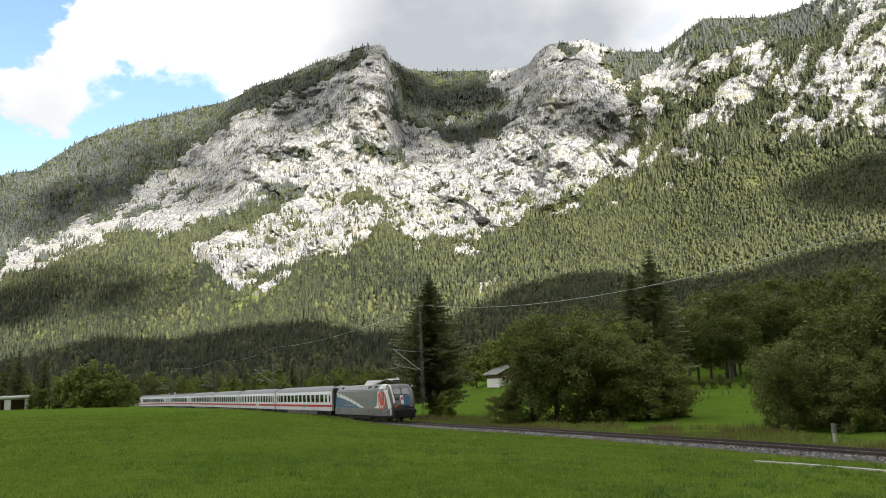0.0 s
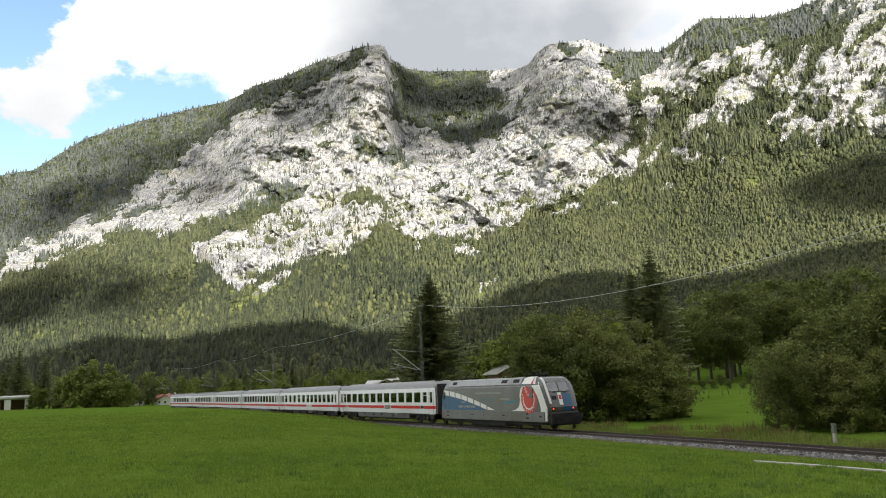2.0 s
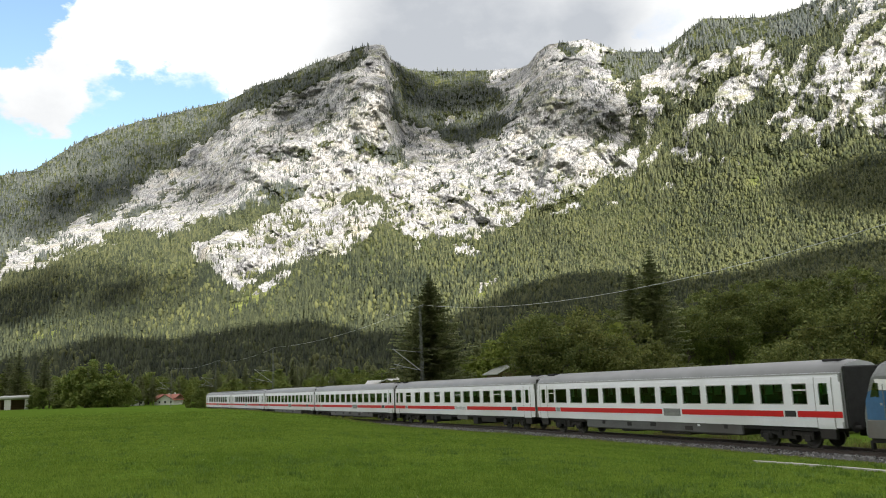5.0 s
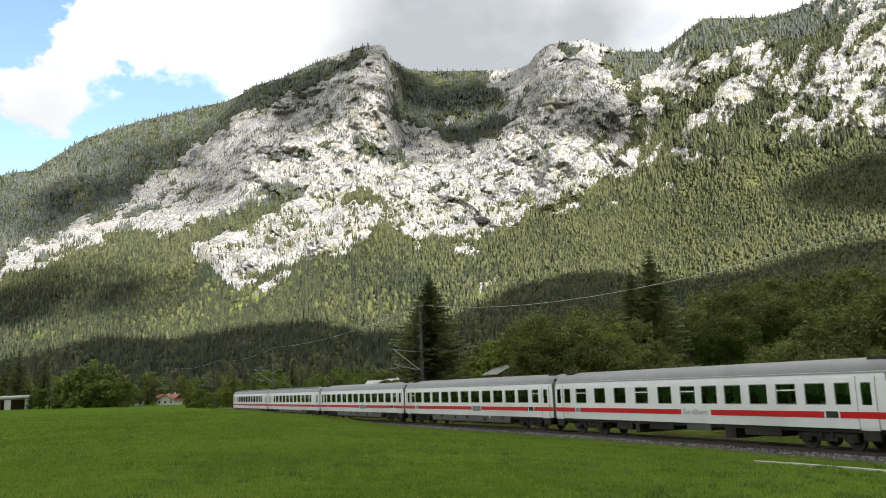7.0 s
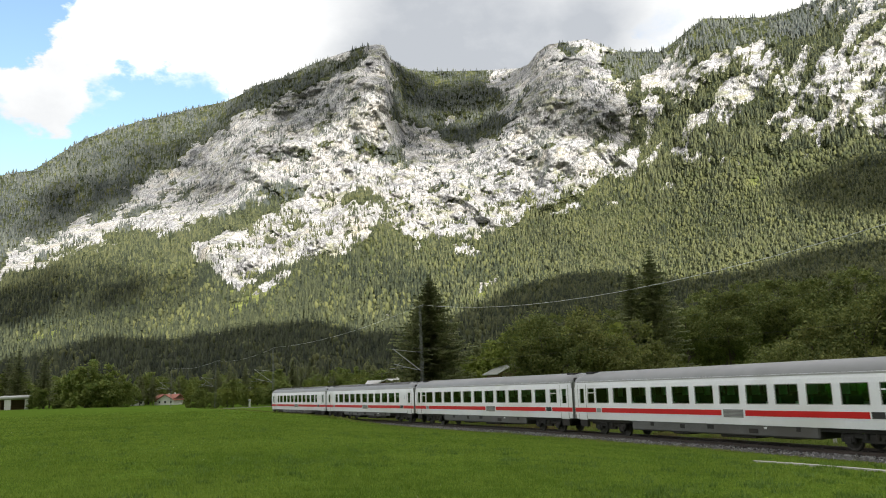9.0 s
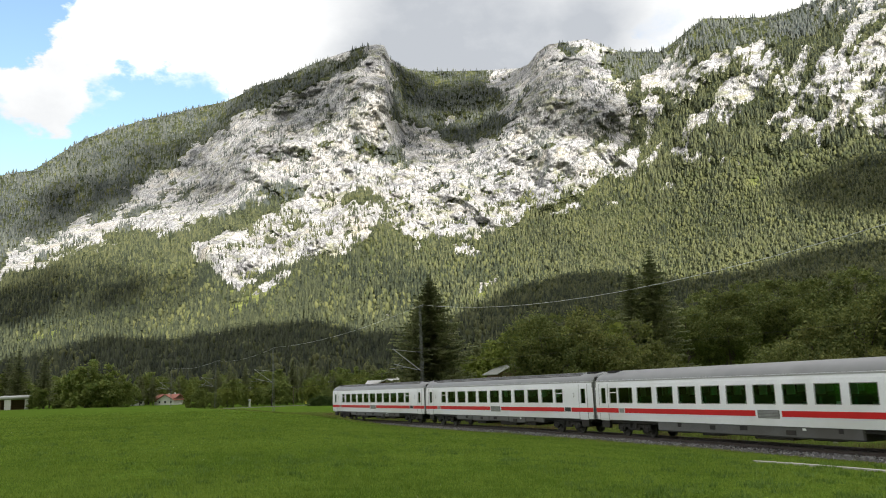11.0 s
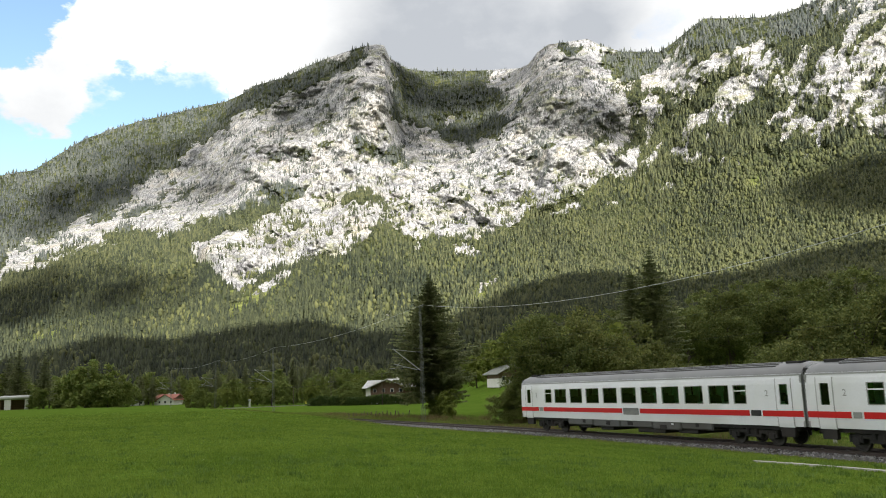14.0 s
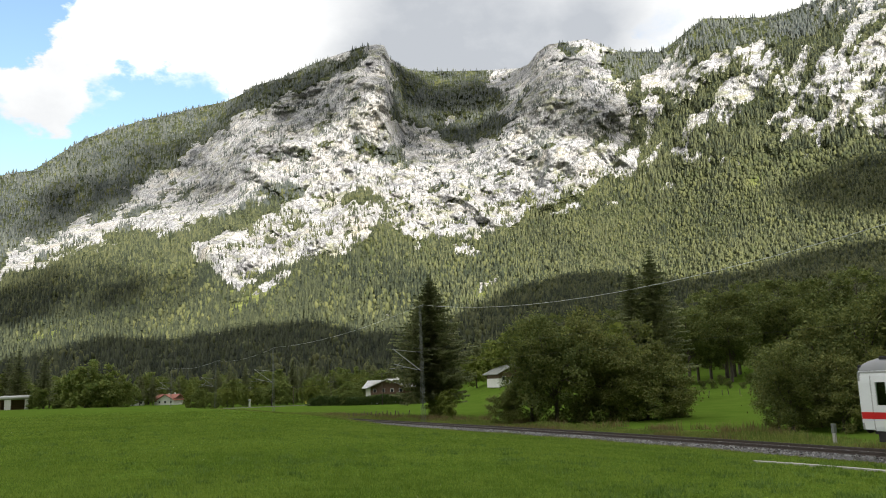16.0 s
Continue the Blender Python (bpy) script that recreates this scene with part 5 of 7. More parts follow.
def make_locomotive():
    thing = empty("electric_locomotive", Matrix(), "silver grey electric locomotive with blue and red advertising livery", "locomotive")
    part("body", loco_body(), M_SILVER, thing, "silver grey body with sloping cab ends")
    for sgn in (-1, 1):
        part("sill", boxed(-8.35, 8.35, *sorted((sgn * 1.38, sgn * 1.476)), 0.66, 1.38, bevel=0.004), M_LOCOLOW, thing, "darker grimy lower sill")
        for x in (-7.1, -2.6, 2.6, 6.1, 7.9):
            for z in (0.86, 1.16) if x in (-7.1, 6.1) else (0.98,):
                hole = part("foot_hole", boxed(x - 0.17, x + 0.17, *sorted((sgn * 1.45, sgn * 1.487)), z, z + 0.12), M_RUBBER, thing)
                part("step_lip", boxed(x - 0.17, x + 0.17, *sorted((sgn * 1.45, sgn * 1.50)), z - 0.03, z), M_LOCOROOF, hole)
        for x in (-5.2, -0.6, 3.9):
            part("sill_seam", boxed(x - 0.012, x + 0.012, *sorted((sgn * 1.45, sgn * 1.482)), 0.68, 1.37), M_UNDER, thing)
        part("gutter", boxed(-7.0, 7.0, *sorted((sgn * 1.42, sgn * 1.475)), 3.365, 3.40), M_SKIRT, thing)
        for x in (-7.35, 7.0):
            bm = bmesh.new()
            rod(bm, (x, sgn * 1.53, 1.5), (x, sgn * 1.53, 2.9), 0.018)
            part("grab_rail", bm, M_STEEL, thing)
        # roof edge panels with grilles
        for a, b in ((-6.9, -2.7), (-2.65, 1.7), (1.75, 5.3)):
            bm = bmesh.new()
            for (y0, z0), (y1, z1) in (((1.445, 3.40), (1.20, 3.86)), ((1.20, 3.86), (0.95, 3.93))):
                bm.faces.new([bm.verts.new(c) for c in ((a, sgn * y0, z0), (b, sgn * y0, z0), (b, sgn * y1, z1), (a, sgn * y1, z1))])
            bmesh.ops.recalc_face_normals(bm, faces=bm.faces)
            part("roof_panel", bm, M_LOCOROOF, thing, "light grey removable roof panel")
        for a, b in ((-6.2, -5.4), (2.3, 3.2), (4.1, 5.0)):
            bm = bmesh.new()
            lo, hi = (1.39, 3.53), (1.26, 3.78)
            bm.faces.new([bm.verts.new(c) for c in ((a, sgn * lo[0], lo[1]), (b, sgn * lo[0], lo[1]), (b, sgn * hi[0], hi[1]), (a, sgn * hi[0], hi[1]))])
            part("roof_grille", bm, M_UNDER, thing, "dark roof grille")
    # rear cab in dark grey
    part("rear_window", decal([(-8.1, 2.35), (-7.6, 2.35), (-7.6, 2.95), (-7.85, 2.95)], 0.012), M_SCREEN, thing, "dark cab side window")
    # blue film strip that sinks along the side
    curve = [(-8.4, 2.2), (-8.15, 2.66), (-7.0, 2.60), (-5.6, 2.45), (-4.2, 2.25), (-2.8, 2.00), (-1.4, 1.74), (-0.2, 1.46)]
    part("blue_field", side_sheet(curve, 1.42), M_LOCOBLUE, thing, "blue painted field with lettering")

    def strip(x):
        return float(np.interp(x, [c[0] for c in curve] + [1.1], [c[1] for c in curve] + [1.42]))

    for k in range(8):
        a = -7.75 + 1.12 * k
        b = a + 0.95
        rise = 0.44 - 0.02 * k
        pts = [(a, strip(a) + 0.04), (b, strip(b) + 0.04), (b, strip(b) + 0.04 + rise), (a, strip(a) + 0.04 + rise)]
        if k == 7:
            pts = [(a, strip(a) + 0.02), (b + 0.35, 1.44), (a, strip(a) + 0.28)]
        part("white_square", decal(pts, 0.007), M_LOCOWHITE, thing)
    for x0, x1, z0, z1 in ((-7.6, -3.7, 2.02, 2.12), (-5.0, -4.2, 1.62, 1.80), (-4.05, -3.85, 1.62, 1.80), (-3.7, -2.9, 1.62, 1.80), (-2.75, -2.0, 1.62, 1.80)):
        part("lettering_bar", decal([(x0, z0), (x1, z0), (x1, z1), (x0, z1)], 0.009), M_VENT, thing)
    lettering("jubilee_lettering", "40 Jahre", 0.36, Matrix.Translation((0.55, -loco_half(0.5)[0] - 0.008, 2.16)) @ pose(0, 0, 0, 90, 0, 0), M_TEAL, thing, "teal lettering")
    part("round_badge", decal(arc_shape(1.75, 2.30, 0.0, 0.15, 0, 350), 0.006), M_BADGE, thing, "small round dark yellow badge")
    for x0, x1, z0, z1, m in ((-1.9, 2.4, 2.72, 2.86, M_VENT), (2.2, 3.6, 2.24, 2.38, M_VENT)):
        part("lettering_bar", decal([(x0, z0), (x1, z0), (x1, z1), (x0, z1)], 0.006), m, thing)
    part("teal_swoosh", decal([(2.6, 1.98), (3.3, 1.94), (4.2, 2.06), (4.75, 2.34), (4.1, 2.22), (3.4, 2.10)], 0.006), M_TEAL, thing)
    # red emblem on a white wave below the cab window
    part("white_wave", decal([(3.9, 1.42), (4.5, 1.52), (4.95, 1.72), (5.15, 2.10), (5.15, 2.60), (5.25, 3.00), (5.5, 3.22), (6.0, 3.25), (6.4, 1.9), (6.2, 1.42)], 0.006), M_LOCOWHITE, thing)
    part("red_disc", decal(arc_shape(6.35, 2.36, 0.0, 0.72, 60, 360), 0.010), M_LOCORED, thing, "round red emblem")
    part("red_disc_top", decal([(5.65, 2.5), (6.3, 2.5), (6.55, 3.0), (6.45, 3.22), (5.7, 3.22), (5.55, 2.9)], 0.012), M_LOCORED, thing)
    part("white_ring", decal(arc_shape(6.4, 2.32, 0.70, 0.80, 120, 395), 0.011), M_LOCOWHITE, thing)
    part("red_ring", decal(arc_shape(6.4, 2.32, 0.80, 1.06, 140, 400), 0.012), M_LOCORED, thing, "red ring with white letters")
    text = "PRÄVENTION"
    for k, ch in enumerate(text):
        a = 160 + 17.5 * k
        m = Matrix.Translation((6.4 + 0.91 * math.cos(radians(a)), -loco_half(6.4)[0] - 0.016, 2.32 + 0.91 * math.sin(radians(a)))) @ pose(0, 0, 0, 90, 0, 0) @ pose(0, 0, 0, 0, 0, a + 90) @ pose(0, -0.07, 0)
        lettering("ring_letter", ch, 0.22, m, M_LOCOWHITE, thing, "white letter")
    mark = Matrix.Translation((6.12, -loco_half(6.2)[0] - 0.018, 2.78)) @ pose(0, 0, 0, 90, 0, 0) @ pose(0, 0, 0, 0, 0, -52)
    lettering("disc_lettering", "durch", 0.36, mark, M_LOCOWHITE, thing, "white slanting lettering")
    # cab: window, white pillar, screens, lamps
    part("cab_window", decal([(6.95, 2.42), (7.5, 2.42), (7.42, 3.04), (6.95, 3.10)], 0.012), M_RUBBER, thing, "dark cab side window")
    sweep = bmesh.new()
    tops, xs = [c for _, _, c in LOCO[:0:-1]], [x for x, _, _ in LOCO[:0:-1]]
    strips = []
    for k in range(25):
        z = 0.72 + (3.62 - 0.72) * k / 24
        xb = min(float(np.interp(z + 0.20, tops, xs)), 8.58) - (0.1 if z > 3.3 else 0)
        width = 0.66 + 0.35 * smoothstep(2.2, 3.5, z)
        strips.append([])
        for j in range(4):
            x = xb - width * (1 - j / 3)
            w, top = loco_half(x)
            y = w if z < 3.24 else w - (z - 3.24) * 0.62
            strips[-1].append(sweep.verts.new((x, -y - 0.014, z)))
    for a, b in zip(strips, strips[1:]):
        for j in range(3):
            sweep.faces.new((a[j], a[j + 1], b[j + 1], b[j]))
    part("white_pillar", sweep, M_LOCOWHITE, thing, "white painted corner of the cab")
    part("white_roof_edge", nose_patch(-0.80, -0.66, 8.55, 7.4, 0.014, 10), M_LOCOWHITE, thing)
    # white dome of the livery over the cab roof, with a red band
    for x0, x1, y0, z0, y1, z1, m, name in ((5.45, 7.35, 1.45, 3.40, 1.21, 3.87, M_LOCOWHITE, "white_roof_field"), (5.75, 7.2, 1.21, 3.87, 0.95, 3.94, M_LOCOWHITE, "white_roof_field"), (6.75, 7.05, 1.46, 3.41, 1.22, 3.88, M_LOCORED, "red_roof_band")):
        bm = bmesh.new()
        bm.faces.new([bm.verts.new(c) for c in ((x0, -y0, z0), (x1, -y0, z0), (x1 - 0.12, -y1, z1), (x0 + 0.25, -y1, z1))])
        bmesh.ops.recalc_face_normals(bm, faces=bm.faces)
        part(name, bm, m, thing)
    for u0, u1 in ((-0.62, -0.03), (0.03, 0.62)):
        part("windscreen", nose_patch(u0, u1, 8.23, 7.92, 0.014), M_SCREEN, thing, "flat sloping windscreen")
        part("wiper", nose_patch((u0 + u1) / 2 - 0.10, (u0 + u1) / 2 + 0.08, 8.28, 8.235, 0.03), M_RUBBER, thing)
    part("windscreen_surround", nose_patch(-0.64, 0.64, 8.25, 7.90, 0.007), M_UNDER, thing)
    part("nose_field", nose_patch(0.10, 0.66, 8.60, 8.30, 0.010), M_LOCOBLUE, thing, "blue painted nose")
    part("nose_stripe", nose_patch(-0.16, 0.08, 8.60, 8.27, 0.012), M_LOCOWHITE, thing)
    part("nose_badge", nose_patch(-0.12, 0.05, 8.46, 8.34, 0.016), M_LOCORED, thing)
    part("nose_grille", nose_patch(-0.58, -0.28, 8.46, 8.36, 0.012), M_UNDER, thing, "dark plate on the nose")
    # upright front below the screens
    part("front_plate", boxed(8.45, 8.66, -1.12, 0.10, 1.40, 1.76, bevel=0.03), M_SILVER, thing, "silver lower cab front")
    part("front_plate_blue", boxed(8.45, 8.66, 0.11, 1.12, 1.40, 1.76, bevel=0.03), M_LOCOBLUE, thing, "blue lower cab front")
    part("front_apron", boxed(8.40, 9.05, -1.2, 1.2, 0.42, 1.36, bevel=0.10), M_UNDER, thing, "black buffer beam and coupling apron")
    for y in (-0.86, 0.86):
        bm = bmesh.new()
        rod(bm, (8.62, y, 1.60), (8.69, y, 1.60), 0.14, sides=14)
        lamp = part("lamp_housing", bm, M_UNDER, thing, "twin lamp housing")
        bm = bmesh.new()
        rod(bm, (8.685, y, 1.60), (8.70, y, 1.60), 0.07, sides=12)
        part("tail_lamp", bm, M_REDLAMP, lamp, "glowing red lamp")
    add_buffers(thing, (-9.5, 9.5))
    # underside
    part("underframe", boxed(-8.4, 8.4, -1.25, 1.25, 0.45, 0.7), M_UNDER, thing)
    part("transformer", boxed(-2.6, 2.6, -1.3, 1.3, 0.22, 0.7, bevel=0.06), M_UNDER, thing, "black transformer tank")
    add_bogies(thing, (-4.95, 4.95), 2.65, BOGIE_HEAVY)
    for e in (-1, 1):
        for y in (-0.8, 0.8):
            part("rail_guard", boxed(*sorted((e * 8.7, e * 8.8)), y - 0.1, y + 0.1, 0.12, 0.5), M_UNDER, thing)
    # pantographs: the rear one up against the wire, the front one folded
    for x0, z_top, mid in ((-5.6, 5.35, -4.6), (5.2, 4.28, 6.6)):
        bm = bmesh.new()
        for y in (-0.5, 0.5):
            rod(bm, (x0, y, 4.0), (mid, y * 0.5, (z_top + 4.1) / 2 if z_top > 5 else 4.12), 0.035)
            rod(bm, (mid, y * 0.5, (z_top + 4.1) / 2 if z_top > 5 else 4.12), (x0 + 0.3, y, z_top), 0.03)
        rod(bm, (x0 + 0.3, -0.85, z_top), (x0 + 0.3, 0.85, z_top), 0.03)
        rod(bm, (x0 + 0.3, -0.97, z_top - 0.2), (x0 + 0.3, -0.85, z_top), 0.03)
        rod(bm, (x0 + 0.3, 0.97, z_top - 0.2), (x0 + 0.3, 0.85, z_top), 0.03)
        for x in (x0 - 0.4, x0 + 0.6):
            for y in (-0.55, 0.55):
                rod(bm, (x, y, 3.88), (x, y, 4.04), 0.06, sides=8)
        box(bm, x0 - 0.5, x0 + 0.7, -0.6, 0.6, 4.02, 4.06)
        part("pantograph", bm, M_UNDER, thing, "dark steel pantograph")
    return thing


LOCOMOTIVE = make_locomotive()


# ---- trees ----
def spruce_meshes(seed, h, r, whorls=46, per=11):
    """A tapered trunk and drooping tiers of needled branches."""
    rng = random.Random(seed)
    bm = bmesh.new()
    rod(bm, (0, 0, 0), (0, 0, h * 0.5), h * 0.014, h * 0.009, 8)
    rod(bm, (0, 0, h * 0.5), (0, 0, h * 0.97), h * 0.009, 0.02, 6)
    trunk = bpy.data.meshes.new("trunk")
    bm.to_mesh(trunk)
    bm.free()
    trunk.materials.append(M_BARK)
    verts, faces = [], []

    def tri(*pts):
        k = len(verts)
        verts.extend(pts)
        faces.append(tuple(range(k, k + len(pts))))

    for w in range(whorls):
        f = (w + rng.random() * 0.6) / whorls
        z = h * (0.155 + 0.835 * f)
        reach = r * 0.90 * min(1.0, 1.55 * (1 - f) ** 0.82) * min(1.0, 0.72 + 1.6 * f) * rng.uniform(0.72, 1.12) + 0.15
        n = max(4, int(per * (1 - 0.5 * f)))
        turn = rng.random() * 6.28
        for k in range(n):
            a = turn + 6.283 * (k + rng.uniform(-0.3, 0.3)) / n
            length = reach * rng.uniform(0.5, 1.0) * (1 + 0.22 * noise.noise((math.cos(a) * 1.6, math.sin(a) * 1.6, z * 0.45 + seed * 7)))
            dx, dy = math.cos(a), math.sin(a)
            sag = length * rng.uniform(0.22, 0.42)
            pts = []
            steps = max(4, int(length / 0.42))
            for i in range(steps + 1):
                u = i / steps
                pts.append(Vector((dx * length * u, dy * length * u, z - sag * u + sag * 0.55 * u ** 3)))
            side = Vector((-dy, dx, 0))
            for i in range(steps):
                p, q = pts[i], pts[i + 1]
                wid = min(0.42 * length * (1 - i / steps) ** 0.7 + 0.12, 0.55) * rng.uniform(0.6, 1.1)
                for sg in (-1, 1):
                    tip = (p + q) / 2 + side * sg * wid + Vector((dx, dy, 0)) * wid * 0.6 - Vector((0, 0, wid * rng.uniform(0.25, 0.7)))
                    tri(p, q, tip)
                    hang = (p + q) / 2 + side * sg * wid * 0.4 - Vector((0, 0, wid * rng.uniform(0.5, 1.0)))
                    tri(p, hang, q)
    for k in range(6):
        a = k * 1.05
        tri(Vector((0, 0, h)), Vector((0.22 * math.cos(a), 0.22 * math.sin(a), h * 0.955)), Vector((0.22 * math.cos(a + 0.9), 0.22 * math.sin(a + 0.9), h * 0.95)))
    crown = mesh_from("crown", verts, faces, [M_SPRUCE])
    return trunk, crown


def broadleaf_meshes(seed, h, w, bare=0.12, clumps=70, leaves=85, leaf=0.30, mat=None, flat=1.0):
    """Trunk and limbs, and a crown of many small leaves in uneven clumps with gaps between them."""
    rng = np.random.default_rng(seed)
    rr = random.Random(seed)
    bm = bmesh.new()
    rod(bm, (0, 0, -0.2), (0.1, 0, h * 0.35), h * 0.022, h * 0.015, 8)
    rod(bm, (0.1, 0, h * 0.35), (0.0, 0.2, h * 0.8), h * 0.015, 0.03, 6)
    centres = []
    zc, zr = h * (bare + 1) / 2, h * (1 - bare) / 2
    lobes = [(rr.uniform(-0.35, 0.35) * w, rr.uniform(-0.35, 0.35) * w, rr.uniform(-0.5, 0.55) * zr, rr.uniform(0.45, 0.62)) for _ in range(7)] + [(0, 0, 0.35 * zr, 0.6), (0, 0, -0.3 * zr, 0.7)]
    for _ in range(clumps):
        lx, ly, lz, ls = rr.choice(lobes)
        v = rng.normal(size=3)
        v /= np.linalg.norm(v)
        v *= rr.uniform(0.65, 1.0)
        c = np.array([lx + v[0] * w * 0.5 * ls, ly + v[1] * w * 0.5 * ls, zc + lz + v[2] * zr * ls])
        c[2] = min(max(c[2], h * bare + 0.4), h - 0.3)
        centres.append(c)
    for c in centres[::5]:
        rod(bm, (0.05, 0.0, h * rr.uniform(max(bare, 0.12), 0.5)), tuple(c), h * 0.006, 0.015, 5)
    trunk = bpy.data.meshes.new("trunk")
    bm.to_mesh(trunk)
    bm.free()
    trunk.materials.append(M_BARK)
    n = clumps * leaves
    size = w * 0.06 + 0.30
    cen = np.repeat(np.array(centres), leaves, axis=0) + rng.normal(size=(n, 3)) * np.array([size, size, size * 0.7]) * rng.uniform(0.3, 0.75, (n, 1))
    cen[:, 2] = np.maximum(cen[:, 2], 0.1)
    nrm = rng.normal(size=(n, 3)) + np.array([0, 0, 0.8])
    nrm /= np.linalg.norm(nrm, axis=1)[:, None]
    tang = np.cross(nrm, rng.normal(size=(n, 3)))
    tang /= np.linalg.norm(tang, axis=1)[:, None]
    bit = np.cross(nrm, tang)
    s = leaf * rng.uniform(0.6, 1.3, (n, 1))
    quad = np.stack([cen - tang * s, cen - bit * s * 0.55 + nrm * s * 0.12, cen + tang * s, cen + bit * s * 0.55 + nrm * s * 0.12], 1)
    crown = array_mesh("crown", quad.reshape(-1, 3), np.arange(n * 4).reshape(-1, 4), mat or M_BROAD)
    return trunk, crown


def plant(meshes, x, y, label, name="tree", category="tree", group="", scale=1.0, turn=0.0, sink=0.1, z=None, tall=1.0):
    base = float(ground_height(x, y)) if z is None else z
    thing = empty(name, Matrix.Translation((x, y, base - sink)) @ Matrix.Rotation(turn, 4, "Z") @ Matrix.Diagonal((scale, scale, scale * tall, 1)), label, category, group)
    data_part("trunk", meshes[0], thing, "brown bark trunk")
    data_part("crown", meshes[1], thing, "")
    return thing


def make_trees():
    big = spruce_meshes(1, 20.0, 7.0, 60, 18)
    slim = spruce_meshes(2, 21.0, 6.0, 52, 13)
    small = spruce_meshes(3, 17.0, 3.6, 40, 9)
    plant(big, -2.2, 112.0, "tall dark green spruce beside the railway line", "spruce", "spruce", turn=0.5)
    plant(slim, 32.1, 125.0, "tall dark spruce behind the bushes", "spruce", "spruce", turn=1.0, scale=1.13)
    plant(slim, 29.3, 127.0, "slender dark spruce beside a taller one", "spruce", "spruce", turn=2.2, scale=1.0)
    # dense wild shrubs and trees by the line
    thick = [broadleaf_meshes(10 + k, 11.0, 11.0, 0.0, 120, 150, 0.17, M_BUSH) for k in range(3)]
    dark = [broadleaf_meshes(20 + k, 12.0, 11.0, 0.0, 120, 150, 0.16, M_BROAD) for k in range(2)]
    light = [broadleaf_meshes(30 + k, 9.0, 8.0, 0.0, 80, 80, 0.28, M_BRIGHT) for k in range(2)]
    plant(light[0], -0.2, 107.0, "small bushy shrub at the foot of a spruce", "bush", "bush", turn=0.8, scale=0.40)
    near = "dense dark green broadleaved tree with foliage to the ground"
    for m, px, d, s, turn, tall in TREES_NEAR:
        plant((thick, dark, light)[m // 10][m % 10], px, d, near, "broadleaf_tree", "tree", "trees beside the railway", scale=s, turn=turn, tall=tall)
    # parkland trees with clear trunks on the pasture
    park = [broadleaf_meshes(40 + k, 20.0, 14.0, 0.2, 95, 110, 0.30, M_BROAD) for k in range(2)]
    for x, y, s, turn in TREES_PARK:
        plant(park[int(turn * 10) % 2], x, y, "tall broadleaved pasture tree with dark trunk", "broadleaf_tree", "tree", "trees on the pasture", scale=s, turn=turn)
    # trees of the valley floor, far off
    round_far = [broadleaf_meshes(50 + k, 15.0, 14.0, 0.0, 85, 75, 0.50, M_VALLEY) for k in range(2)]
    light_far = [broadleaf_meshes(60 + k, 13.0, 10.0, 0.0, 60, 60, 0.50, M_BRIGHT) for k in range(2)]
    for x, y, s, kind in TREES_LEFT:
        if kind == "s":
            plant(small, x, y, "dark spruce at the meadow's far edge", "spruce", "spruce", "far spruces", scale=s, turn=x)
        else:
            plant(round_far[int(abs(x)) % 2], x, y, "round green broadleaved tree at the meadow's far edge", "broadleaf_tree", "tree", "far valley trees", scale=s, turn=x)
    rng = random.Random(8)
    for k in range(220):
        az = rng.uniform(-31, 5)
        d = rng.uniform(425, 640) if az < -2 else rng.uniform(340, 560)
        x, y = d * math.sin(radians(az)), d * math.cos(radians(az))
        pick = rng.random()
        if pick < 0.45:
            plant(small, x, y, "dark spruce on the valley floor", "spruce", "spruce", "far spruces", scale=rng.uniform(0.8, 1.35), turn=x)
        elif pick < 0.85:
            plant(rng.choice(round_far), x, y, "green broadleaved tree on the valley floor", "broadleaf_tree", "tree", "far valley trees", scale=rng.uniform(0.7, 1.2), turn=x)
        else:
            plant(rng.choice(light_far), x, y, "light green broadleaved tree on the valley floor", "broadleaf_tree", "tree", "far valley trees", scale=rng.uniform(0.7, 1.1), turn=x)
    # scrub and small trees along the far side of the road
    for k in range(34):
        az = -17.5 + 12.0 * (k + rng.random()) / 34
        d = rng.uniform(303, 350)
        m = rng.choice(light_far) if rng.random() < 0.25 else rng.choice(round_far)
        plant(m, d * math.sin(radians(az)), d * math.cos(radians(az)), "small green roadside tree on the pasture", "broadleaf_tree", "tree", "roadside trees", scale=rng.uniform(0.28, 0.72), turn=az)
    # undergrowth at the feet of the pasture trees
    for k in range(22):
        az = 15.6 + 6.6 * (k + rng.random()) / 22
        d = rng.uniform(160, 172) if k % 2 else rng.uniform(205, 235)
        plant(rng.choice(dark), d * math.sin(radians(az)), d * math.cos(radians(az)), "low dark undergrowth bush below the pasture trees", "bush", "bush", "undergrowth bushes", scale=rng.uniform(0.10, 0.2) if k % 2 else rng.uniform(0.3, 0.6), turn=az)
    for px, py, sc in SUNNY:
        plant(rng.choice(light_far), px, py, "light yellowish green tree behind the barn", "broadleaf_tree", "tree", "far valley trees", scale=sc, turn=px)
    for k in range(95):
        az = rng.uniform(5, 34)
        d = rng.uniform(235, 420) + max(0, 16 - az) * 8
        x, y = d * math.sin(radians(az)), d * math.cos(radians(az))
        if az < 13 and d < 300:
            d2 = d + 120
            x, y = d2 * math.sin(radians(az)), d2 * math.cos(radians(az))
        m = park[k % 2] if rng.random() < 0.7 else (rng.choice(light_far) if az < 12 else round_far[k % 2])
        plant(m, x, y, "broadleaved tree at the wooded foot of the slope", "broadleaf_tree", "tree", "trees at the forest edge", scale=rng.uniform(0.85, 1.25), turn=x)


